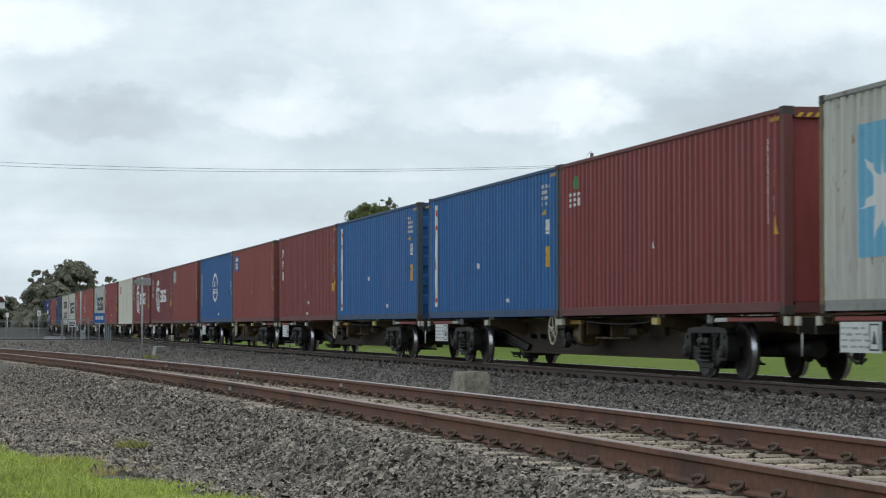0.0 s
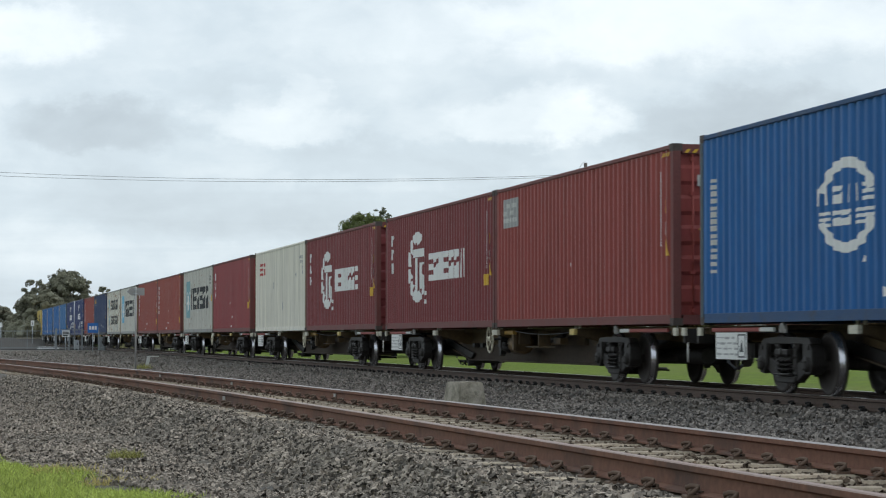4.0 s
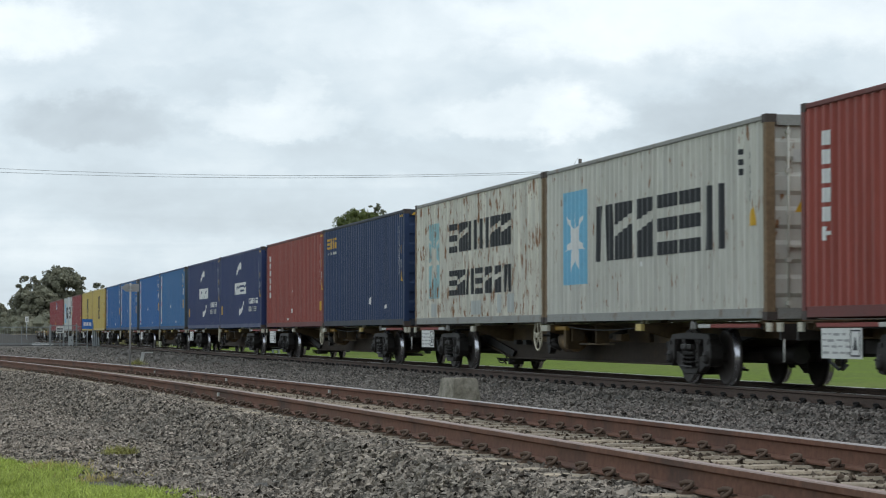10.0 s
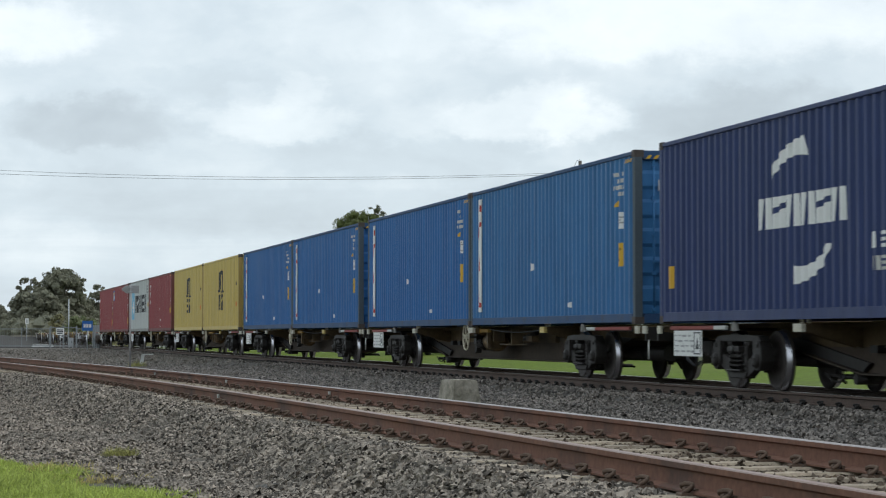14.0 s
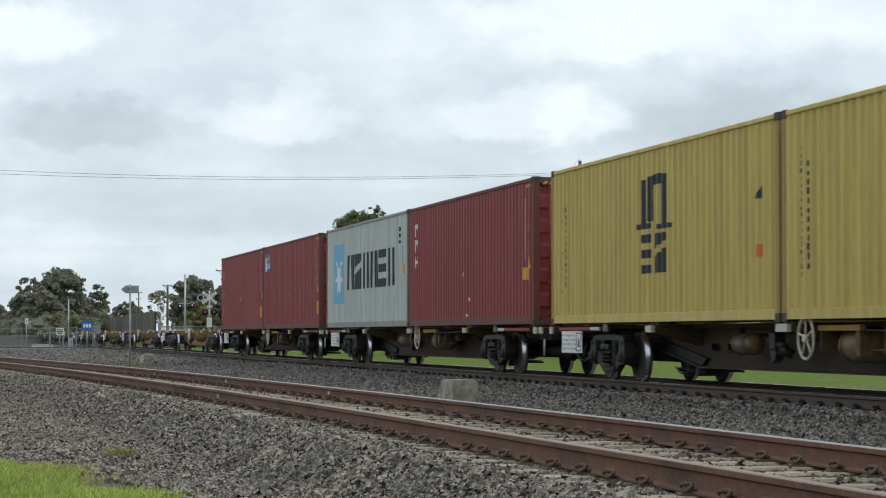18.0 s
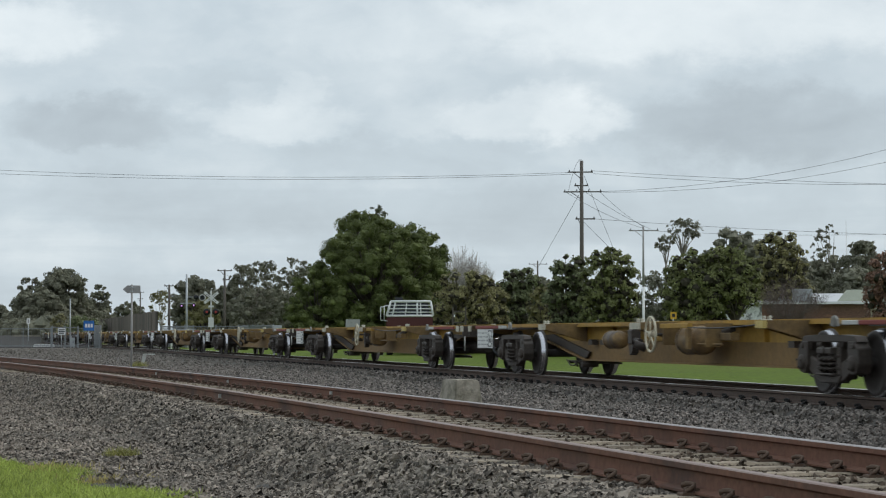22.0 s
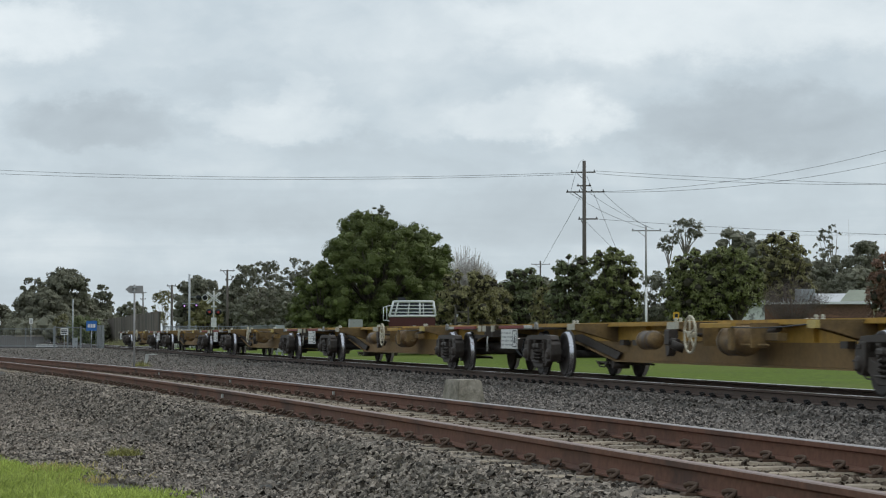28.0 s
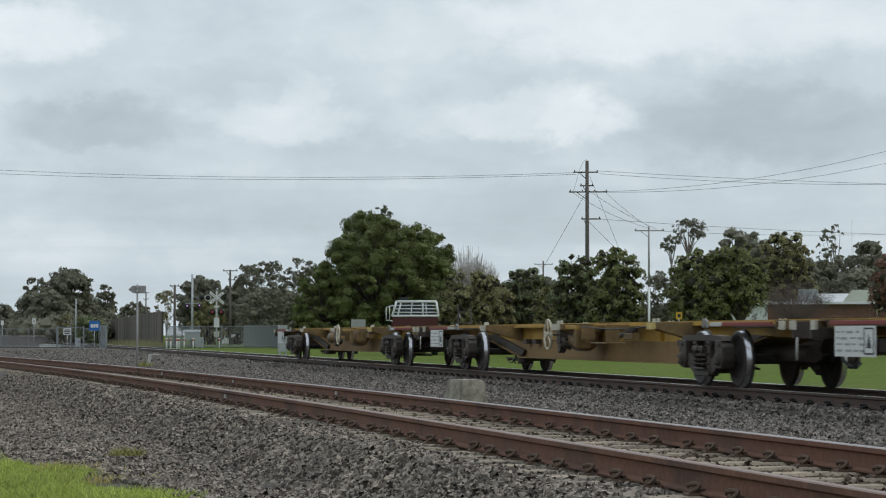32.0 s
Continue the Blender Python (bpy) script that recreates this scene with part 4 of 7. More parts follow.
    for x0, x1, r in tanks:
        bm = bmesh.new()
        lathe(bm, [(0.0, x0), (r * 0.7, x0 + 0.02), (r * 0.94, x0 + 0.05), (r, x0 + 0.10), (r, x1 - 0.10), (r * 0.94, x1 - 0.05), (r * 0.7, x1 - 0.02), (0.0, x1)], "x", 20, at=(0, -0.72, 0.66))
        tank = part("air_reservoir", bm, RESERVOIR, w, "dirty brown air reservoir")
        for x in (x0 + 0.2, x1 - 0.2):
            bm = bmesh.new()
            lathe(bm, [(r + 0.008, x - 0.025), (r + 0.014, x), (r + 0.008, x + 0.025)], "x", 20, at=(0, -0.72, 0.66))
            box(bm, x - 0.03, x + 0.03, -0.66, -0.32, 0.66 + r * 0.7, 0.66 + r * 0.7 + 0.05)
            part("tank_strap", bm, grime, tank)
    for x, z0, z1 in (((13.06, 0.58, 0.925), (15.25, 0.56, 0.925)) if wheel_right else ((13.0, 0.50, 0.925), (13.3, 0.66, 0.925), (14.9, 0.60, 0.925))):
        bm = bmesh.new()
        box(bm, x - 0.03, x + 0.03, -0.96, -0.72, z0, z1)
        box(bm, x - 0.03, x + 0.03, -0.719, -0.33, 0.86, z1)
        part("bracket", bm, grime, w)
    b0 = 13.2 if wheel_right else 11.75
    bm = bmesh.new()
    chamfer_box(bm, b0, b0 + 1.45, -1.06, -0.98, 0.85, 0.93, 0.01)
    part("bracket_beam", bm, WAGON_YELLOW, w, "ochre bracket beam above the air tank")
    bm = bmesh.new()
    chamfer_box(bm, b0 + 1.30, b0 + 1.44, -1.05, -0.99, 0.52, 0.849, 0.01)
    part("bracket_leg", bm, grime, w)
    for k in (0.15, 0.75):
        bm = bmesh.new()
        box(bm, b0 + k, b0 + k + 0.05, -0.979, -0.33, 0.86, 0.92)
        part("bracket_arm", bm, grime, w)
    bm = bmesh.new()
    tube(bm, (13.5, -0.85, 0.60), (15.7, -0.85, 0.60), 0.018, n=6)
    part("brake_rod", bm, grime, w)
    bm = bmesh.new()
    tube(bm, (13.9, -0.6, 0.66), (15.2, -0.5, 0.84), 0.05, n=8)
    part("strut", bm, iron, w)
    bm = bmesh.new()
    chamfer_box(bm, 15.28, 15.8, -0.75, -0.6, 0.66, 0.78, 0.01)
    part("valve_box", bm, grime, w)
    bm = bmesh.new()
    pipe(bm, [(13.4 + 0.3 * k, -1.05, 0.915 - 0.0010 * (k * (16 - k))) for k in range(17)], 0.010)
    part("air_pipe", bm, BLACK, w)
    bm = bmesh.new()
    tube(bm, (6.6, -0.335, 0.64), (11.9, -0.335, 0.64), 0.012, n=5)
    part("pull_rod", bm, grime, w)
    for x in (6.9, 7.7, L - 6.9):
        bm = bmesh.new()
        box(bm, x - 0.13, x + 0.13, -0.45, -0.32, 0.56, 0.66)
        part("rod_guide", bm, iron, w)
    if not loaded:
        # an empty wagon rides higher on its springs
        for ob in w.children:
            ob.matrix_basis = Matrix.Translation((0, 0, 0.05)) @ ob.matrix_basis
    for x in BOGIE_AT:
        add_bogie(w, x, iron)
    return tagged(w, "skeletal container wagon in grimy ochre with a fish-bellied sill", "railway wagon", group="wagons of the train")


# ---- containers ----
CORR, DEPTH = 0.2755, 0.044
SIDE_Y = -BOX_W / 2
CORR0 = 0.20


def corr_y(x):
    """How far the side panel lies behind its outer flats."""
    k = ((x - CORR0) / CORR) % 1.0
    if x < CORR0 or x > BOX_L - CORR0:
        return 0.0
    if k < 0.26:
        return 0.0
    if k < 0.50:
        return DEPTH * (k - 0.26) / 0.24
    if k < 0.76:
        return DEPTH
    return DEPTH * (1.0 - k) / 0.24


def corr_breaks(x0, x1):
    out, n = [], int((BOX_L - 2 * CORR0) / CORR) + 1
    for i in range(n):
        for k in (0.0, 0.26, 0.50, 0.76):
            x = CORR0 + (i + k) * CORR
            if x0 < x < min(x1, BOX_L - CORR0):
                out.append(x)
    return out


def side_mesh(name, mt, y, sg):
    bm = bmesh.new()
    xs = [0.13] + [x for x in corr_breaks(0.13, BOX_L)] + [BOX_L - CORR0, BOX_L - 0.13]
    z0, z1 = 0.165, BOX_H - 0.075
    lo = [bm.verts.new((x, y + sg * (0.012 + corr_y(x)), z0)) for x in xs]
    hi = [bm.verts.new((x, y + sg * (0.012 + corr_y(x)), z1)) for x in xs]
    for i in range(len(xs) - 1):
        bm.faces.new((lo[i], lo[i + 1], hi[i + 1], hi[i]))
    return mesh_of(bm, name, mt)


def frame_parts():
    """Meshes shared by all containers: posts, rails, castings, ribs, rods."""
    out = {}
    bm = bmesh.new()
    chamfer = 0.012
    prof = [(0, 0), (0.13, 0), (0.13, 0.04), (0.05, 0.055), (0.05, 0.13), (0, 0.13)]
    prism(bm, [(x, SIDE_Y + y, 0.118) for x, y in prof], (0, 0, BOX_H - 0.236))
    out["post"] = bm
    bm = bmesh.new()
    box(bm, 0.002, 0.18, SIDE_Y - 0.004, SIDE_Y + 0.16, 0.0, 0.118)
    box(bm, 0.04, 0.12, SIDE_Y - 0.006, SIDE_Y - 0.0045, 0.035, 0.085)
    box(bm, -0.001, 0.001, SIDE_Y + 0.04, SIDE_Y + 0.12, 0.035, 0.085)
    out["casting"] = bm
    return out


FRAME_MESHES = {}


def mirrored(bm, mx, my, mz):
    bm = bm.copy()
    for v in bm.verts:
        if mx:
            v.co.x = BOX_L - v.co.x
        if my:
            v.co.y = -v.co.y
        if mz:
            v.co.z = BOX_H - v.co.z
    return bm


def shared(key, builder, *mats):
    full = (key, *[m.name for m in mats])
    if full not in FRAME_MESHES:
        FRAME_MESHES[full] = mesh_of(builder(), key, *mats)
    return FRAME_MESHES[full]


def container(name_label, skin, post_mt, rail_mt, marks, at_x, ribbed=True, hazard=True, end_mt=None):
    """A forty-foot high-cube box; marks is a list of (name, polygons, material, label) on its near side."""
    c = empty("shipping_container")
    base = frame_parts()
    end_mt = end_mt or skin
    I = Matrix.Identity(4)
    piece("side_panel", shared("side_panel", lambda: _bm_of(side_mesh("s", skin, SIDE_Y, 1)), skin), c, I)
    piece("side_panel", shared("side_panel_far", lambda: _bm_of(side_mesh("s", skin, -SIDE_Y, -1)), skin), c, I)
    for mx in (0, 1):
        for my in (0, 1):
            piece("corner_post", shared(f"corner_post{mx}{my}", lambda: mirrored(base["post"], mx, my, 0), post_mt), c, I)
            for mz in (0, 1):
                piece("corner_casting", shared(f"corner_casting{mx}{my}{mz}", lambda: mirrored(base["casting"], mx, my, mz), CASTING), c, I)

    def bottom_rail(s):
        bm = bmesh.new()
        y = s * BOX_W / 2
        prism(bm, [(0.18, y, 0.17), (0.18, y - s * 0.04, 0.175), (0.18, y - s * 0.05, 0.03), (0.18, y, 0.03)], (BOX_L - 0.36, 0, 0))
        for x in (2.0, 4.6, 7.6, 10.1):
            box(bm, x - 0.17, x + 0.17, min(y, y + s * 0.003), max(y, y + s * 0.003), 0.06, 0.13)
        return bm

    def top_rail(s):
        bm = bmesh.new()
        y = s * BOX_W / 2
        chamfer_box(bm, 0.18, BOX_L - 0.18, min(y, y - s * 0.06), max(y, y - s * 0.06), BOX_H - 0.085, BOX_H - 0.012, 0.012)
        return bm
    for s in (-1, 1):
        piece("bottom_rail", shared(f"bottom_rail{s}", lambda: bottom_rail(s), rail_mt), c, I)
        piece("top_rail", shared(f"top_rail{s}", lambda: top_rail(s), rail_mt), c, I)

    def roof():
        bm = bmesh.new()
        n = 48
        rows = [[bm.verts.new((0.18 + (BOX_L - 0.36) * k / n, y, BOX_H - 0.035 + (0.015 if k % 2 else 0))) for y in (-1.16, 1.16)] for k in range(n + 1)]
        for a, b in zip(rows, rows[1:]):
            bm.faces.new((a[0], b[0], b[1], a[1]))
        box(bm, 0.18, BOX_L - 0.18, -1.16, 1.16, 0.12, 0.16)
        return bm
    piece("roof_and_floor", shared("roof_and_floor", roof, skin), c, I)

    def header(x, z0, z1):
        bm = bmesh.new()
        chamfer_box(bm, x - 0.05, x + 0.05, -1.06, 1.06, z0, z1, 0.01)
        return bm
    for x in (0.052, BOX_L - 0.052):
        piece("header", shared(f"header{x > 1}", lambda: header(x, BOX_H - 0.16, BOX_H - 0.01), rail_mt), c, I)
        piece("sill", shared(f"sill{x > 1}", lambda: header(x, 0.02, 0.17), rail_mt), c, I)

    def door(s):
        bm = bmesh.new()
        x = BOX_L - 0.075
        y0, y1 = sorted((s * 0.01, s * 1.085))
        face = [(x, 0.175)]
        if ribbed:
            for k in range(5):
                z = 0.32 + k * 0.48
                face += [(x, z), (x + 0.03, z + 0.06), (x + 0.03, z + 0.26), (x, z + 0.32)]
        face += [(x, BOX_H - 0.165), (x - 0.03, BOX_H - 0.165), (x - 0.03, 0.175)]
        prism(bm, [(a, y0, b) for a, b in face], (0, y1 - y0, 0))
        return bm
    for s in (-1, 1):
        piece("door", shared(f"door{s}{ribbed}", lambda: door(s), end_mt), c, I)

    def rod(y):
        bm = bmesh.new()
        x = BOX_L - 0.03
        tube(bm, (x, y, 0.10), (x, y, BOX_H - 0.09), 0.017, n=8)
        for z in (0.24, 0.85, 1.5, 2.1, 2.65):
            box(bm, x - 0.05, x + 0.02, y - 0.035, y + 0.035, z - 0.03, z + 0.03)
        box(bm, x - 0.01, x + 0.03, y - 0.02, y + 0.32, 1.02, 1.055)
        return bm
    for y in (-0.88, -0.36, 0.22, 0.74) if ribbed else ():
        piece("lock_rod", shared(f"lock_rod{y}", lambda: rod(y), end_mt), c, I)
    if ribbed:
        def door_mark(pts):
            bm = bmesh.new()
            prism(bm, [(BOX_L - 0.044, y, z) for y, z in pts], (0.003, 0, 0))
            return bm
        piece("door_triangle", shared("door_triangle", lambda: door_mark([(-0.78, 1.52), (-0.46, 1.52), (-0.62, 1.80)]), YELLOW), c, I)
        piece("door_label", shared("door_label", lambda: door_mark([(-0.80, 2.22), (-0.44, 2.22), (-0.44, 2.40), (-0.80, 2.40)]), OFFWHITE), c, I)

    def front():
        bm = bmesh.new()
        for k in range(8):
            y = -1.08 + k * 0.27
            prism(bm, [(0.07, y, 0.17), (0.03, y + 0.05, 0.17), (0.03, y + 0.16, 0.17), (0.07, y + 0.21, 0.17), (0.07, y + 0.27, 0.17), (0.09, y + 0.27, 0.17), (0.09, y, 0.17)], (0, 0, BOX_H - 0.33))
        return bm
    piece("front_panel", shared("front_panel", front, end_mt), c, I)
    if hazard:
        def end_stripes():
            bm = bmesh.new()
            for k in range(9):
                y = -1.03 + k * 0.13
                prism(bm, [(BOX_L - 0.0005, y, BOX_H - 0.15), (BOX_L - 0.0005, y + 0.06, BOX_H - 0.15), (BOX_L - 0.0005, y + 0.11, BOX_H - 0.09), (BOX_L - 0.0005, y + 0.05, BOX_H - 0.09)], (0.003, 0, 0))
            return bm

        def side_stripes():
            bm = bmesh.new()
            for k in range(4):
                x = BOX_L - 0.56 + k * 0.10
                prism(bm, [(x, SIDE_Y + 0.0005, BOX_H - 0.19), (x + 0.05, SIDE_Y + 0.0005, BOX_H - 0.19), (x + 0.08, SIDE_Y + 0.0005, BOX_H - 0.13), (x + 0.03, SIDE_Y + 0.0005, BOX_H - 0.13)], (0, -0.0035, 0))
            return bm
        piece("end_hazard_band", shared("end_hazard_band", end_stripes, YELLOW), c, I)
        piece("side_hazard_band", shared("side_hazard_band", side_stripes, YELLOW), c, I)
    torn = random.Random(round(at_x * 10))
    for order, (name, polys, mt, label) in enumerate(marks):
        if name == "paper_sticker":
            # half torn away, no two alike
            polys = [[((x * 0.7 + 0.3 * p[0][0]) + torn.uniform(-0.03, 0.03), (z * 0.75 + 0.25 * p[0][1]) + torn.uniform(-0.025, 0.025)) for x, z in p] for p in polys]
        groups = [[p] for p in polys] if name in ("word_blocks", "crest_block", "emblem_wave", "paper_sticker", "repair_patch", "white_dash", "torn_sticker", "stripe_mark", "white_label", "dot", "scuffs", "emblem") or (name == "code_print" and len(polys) < 9) else [polys]
        for g in groups:
            ob = part({"word_blocks": "letter_block"}.get(name, name), decal(g, 0.004 + 0.0015 * order), mt, c)
            if label:
                tagged(ob, label)
    c["along"] = at_x
    return tagged(c, name_label, "shipping container", group="containers on the train")


def _bm_of(me):
    bm = bmesh.new()
    bm.from_mesh(me)
    bpy.data.meshes.remove(me)
    return bm


def decal(polys, lift=0.004):
    """Painted shapes that follow the corrugations of the near side."""
    bm = bmesh.new()
    for pts in polys:
        quad(bm, [(x, 0, z) for x, z in pts])
    bmesh.ops.remove_doubles(bm, verts=bm.verts[:], dist=1e-4)
    xs = [v.co.x for v in bm.verts]
    for x in corr_breaks(min(xs), max(xs)):
        bmesh.ops.bisect_plane(bm, geom=bm.verts[:] + bm.edges[:] + bm.faces[:], plane_co=(x, 0, 0), plane_no=(1, 0, 0), dist=1e-5)
    for v in bm.verts:
        v.co.y = SIDE_Y + 0.012 + corr_y(v.co.x) - lift
    bmesh.ops.triangulate(bm, faces=[f for f in bm.faces if len(f.verts) > 4])
    return bm


def R(x0, z0, x1, z1):
    return [(x0, z0), (x1, z0), (x1, z1), (x0, z1)]


def block_word(x0, x1, z0, z1, n, rng, gap=0.16):
    """A heavy painted word reduced to n plain blocks of bars."""
    out, w, h = [], (x1 - x0) / n, z1 - z0
    for i in range(n):
        a = x0 + i * w
        b = a + w * (1 - gap)
        kind = (i + rng.randrange(2)) % 3
        if kind == 0:
            out += [[(a, z0), (a + 0.30 * (b - a), z0), (a + 0.38 * (b - a), z1), (a + 0.06 * (b - a), z1)], [(a + 0.66 * (b - a), z0), (b, z0), (b - 0.04 * (b - a), z1), (a + 0.62 * (b - a), z1)]]
        elif kind == 1:
            out += [R(a, z0 + k * h, b, z0 + (k + 0.22) * h) for k in (0.0, 0.39, 0.78)]
        else:
            out += [[(a, z0), (b, z0), (b, z0 + 0.62 * h), (a, z0 + 0.42 * h)], [(a, z0 + 0.62 * h), (b, z0 + 0.80 * h), (b, z1), (a, z1)]]
    return out


def star(cx, cz, rx, rz, n=7, inner=0.30):
    pts = []
    for k in range(2 * n):
        a = math.pi / 2 + k * math.pi / n
        q = 1.0 if k % 2 == 0 else inner
        pts.append((cx + rx * q * math.cos(a), cz + rz * q * math.sin(a)))
    return [[(cx, cz), pts[k], pts[(k + 1) % (2 * n)]] for k in range(2 * n)]


def bars(x0, x1, z0, z1, rows, rng, fill=0.75):
    """Unreadable lines of small print as bars."""
    out, h = [], (z1 - z0) / rows
    for r in range(rows):
        x = x0
        while x < x1 - 0.03:
            d = min(rng.uniform(0.06, 0.2), x1 - x)
            if rng.random() < fill:
                out.append(R(x, z0 + r * h + h * 0.25, x + d * 0.85, z0 + r * h + h * 0.85))
            x += d
    return out


def column(x0, x1, z0, z1, n, rng):
    """Upright small print: a column of bars."""
    h = (z1 - z0) / n
    return [R(x0 + rng.uniform(0, 0.25) * (x1 - x0), z0 + k * h, x1, z0 + k * h + h * rng.uniform(0.45, 0.8)) for k in range(n)]


def arc_band(cx, cz, rx, rz, a0, a1, t0, t1, n=12):
    """A crescent swoosh between two angles; t0, t1: thickness at its ends."""
    out = []
    for k in range(n):
        qa = []
        for j in (k, k + 1):
            a = radians(a0 + (a1 - a0) * j / n)
            t = t0 + (t1 - t0) * j / n
            qa.append(((cx + rx * math.cos(a), cz + rz * math.sin(a)), (cx + rx * (1 - t) * math.cos(a), cz + rz * (1 - t) * math.sin(a))))
        out.append([qa[0][0], qa[1][0], qa[1][1], qa[0][1]])
    return out


def small_marks(rng, sticker=True, col=WHITE):
    """The print, warning triangle and stickers by the door end."""
    out = [("code_print", column(11.48, 11.54, 1.28, 2.50, 26, rng) + column(11.68, 11.74, 1.95, 2.45, 9, rng), col, "small faded white print"),
           ("warning_triangle", [[(11.66, 1.12), (11.88, 1.12), (11.80, 1.40)]], YELLOW, "yellow warning triangle"),
           ("yellow_label", [R(11.66, 1.80, 11.78, 2.02)], YELLOW, "small yellow label"),
           ("white_label", [R(11.66, 1.45, 11.78, 1.66)], WHITE, "small white label")]
    if sticker:
        out.append(("paper_sticker", [R(5.95, 1.12, 6.07, 1.23)], WHITE, "small white paper sticker"))
    return out


def upright_word(x0, x1, z0, z1, n, rng):
    """Upright white lettering reduced to plain pieces."""
    out, h = [], (z1 - z0) / n
    for k in range(n):
        z = z0 + k * h
        out.append(R(x0, z + 0.12 * h, x0 + 0.4 * (x1 - x0), z + 0.85 * h))
        out.append(R(x0, z + (0.12 if rng.random() < 0.5 else 0.6) * h, x1, z + (0.12 if rng.random() < 0.5 else 0.6) * h + 0.28 * h))
        if rng.random() < 0.6:
            out.append(R(x1 - 0.35 * (x1 - x0), z + 0.3 * h, x1, z + 0.85 * h))
    return out


def star_box(skin, label, x0, rng, faint=False, two_lines=False, panel=None):
    """A grey box with a star panel and a heavy dark word."""
    panel = panel or (TEAL if faint else SKYBLUE)
    if two_lines:
        marks = [("star_panel", [R(1.45, 0.62, 2.75, 2.36)], P_PANEL_WORN, "flaking pale blue star panel"), ("star", star(2.1, 1.55, 0.66, 0.78), P_RUSTY, "pale star worn to rust"),
                 ("word_blocks", block_word(3.7, 9.75, 1.62, 2.26, 6, rng), BLACK, "heavy dark block lettering, worn"),
                 ("word_blocks", block_word(3.8, 9.75, 0.66, 1.22, 7, rng), BLACK, "heavy dark block lettering, worn"),
                 ("repair_patch", [R(1.7, 0.20, 2.35, 0.50), R(6.0, 0.22, 6.9, 0.52), R(8.3, 0.24, 8.7, 0.62), R(9.2, 0.24, 9.7, 0.62)], P_GREY, "grey repair patches")]
    else:
        marks = [("star_panel", [R(1.32, 0.70, 2.85, 2.40)], panel, "blue panel behind the star"), ("star", star(2.08, 1.50, 0.72, 0.80), WHITE, "white seven-pointed star"),
                 ("word_blocks", block_word(3.5, 10.6, 1.07, 2.04, 6, rng), BLACK, "heavy dark block lettering"),
                 ("code_print", column(11.0, 11.12, 2.1, 2.55, 3, rng) + column(11.4, 11.5, 1.7, 2.5, 4, rng), BLACK, "small dark print"),
                 ("warning_triangle", [[(11.35, 1.35), (11.65, 1.35), (11.6, 1.62)]], YELLOW, ""), ("paper_sticker", [R(6.1, 0.93, 6.3, 1.03)], WHITE, "torn white sticker")]
    return container(label, skin, FRAME_RUST, FRAME_GREY, marks, x0, hazard=False)


def roundel_box(x0, rng):
    marks = [("roundel", [q for k in range(9) for q in arc_band(4.0, 1.52, 1.12, 0.86, 62 + 30 * k, 62 + 30 * k + 25, 0.24 + 0.02 * (4 - abs(k - 4)), 0.40, 6)]
              + [R(3.55, 1.76, 4.80, 1.96), R(3.80, 0.98, 4.10, 1.74), [(4.28, 0.98), (4.80, 1.02), (4.74, 1.30), (4.52, 1.44), (4.76, 1.62), (4.34, 1.62), (4.26, 1.36)]], WHITE, "white roundel with swirled edge"),
             ("word_blocks", block_word(5.4, 9.4, 1.15, 1.80, 7, rng, gap=0.2), WHITE, "white block lettering"), ("dot", [R(4.9, 0.62, 5.15, 0.72), R(4.95, 0.82, 5.15, 0.92)], WHITE, ""),
             ("upright_print", upright_word(0.75, 1.0, 1.40, 2.45, 3, rng), WHITE, "white upright lettering"),
             ("yellow_label", [R(11.2, 0.92, 11.6, 1.16)], YELLOW, "yellow caution label")] + small_marks(rng, False)
    return container("brown-red corrugated container with a white roundel and lettering", P_WINE, FRAME_MAROON, FRAME_MAROON, marks, x0)


def stripe_box(skin, x0, rng, stripe=True):
    marks = [("paper_sticker", [R(5.2, 1.08, 5.4, 1.24), R(7.9, 0.33, 8.2, 0.45)], WHITE, ""),
             ("data_label", [R(11.08, 1.62, 11.42, 1.90)], WHITE, "white data label"), ("yellow_label", [R(11.08, 0.98, 11.36, 1.38)], YELLOW, "yellow label"),
             ("label_print", bars(11.11, 11.40, 1.65, 1.88, 5, rng, 0.6), BAR_GREY, ""), ("label_print", bars(11.13, 11.32, 1.06, 1.30, 4, rng, 0.35), BLACK, ""),
             ("warning_triangle", [[(10.95, 2.0), (11.2, 2.0), (11.15, 2.16)]], YELLOW, ""),
             ("code_print", bars(10.9, 11.4, 2.15, 2.6, 4, rng), OFFWHITE, "pale code print")]
    if stripe:
        red = [R(0.86, 2.44, 1.10, 2.58), R(0.98, 2.20, 1.14, 2.44), R(0.84, 2.12, 1.04, 2.22), [(0.72, 1.86), (0.80, 1.86), (0.86, 2.12), (0.78, 2.12)],
               [(0.78, 1.18), (0.88, 1.18), (0.86, 1.5)], [(0.74, 0.50), (0.84, 0.50), (0.82, 0.8)], R(0.80, 0.40, 1.14, 0.50)]
        red = [[(0.68 + (x - 0.62) * 0.62, z) for x, z in q] for q in red]
        marks += [("white_stripe", [R(0.68, 0.30, 1.05, 2.70)], WHITE, "tall white stripe"), ("stripe_mark", red, RED, "red painted marks")]
    return container("mid-blue corrugated container with a white stripe" if stripe else "mid-blue corrugated container", skin, FRAME_BLUE, RAIL_BLUE, marks, x0)


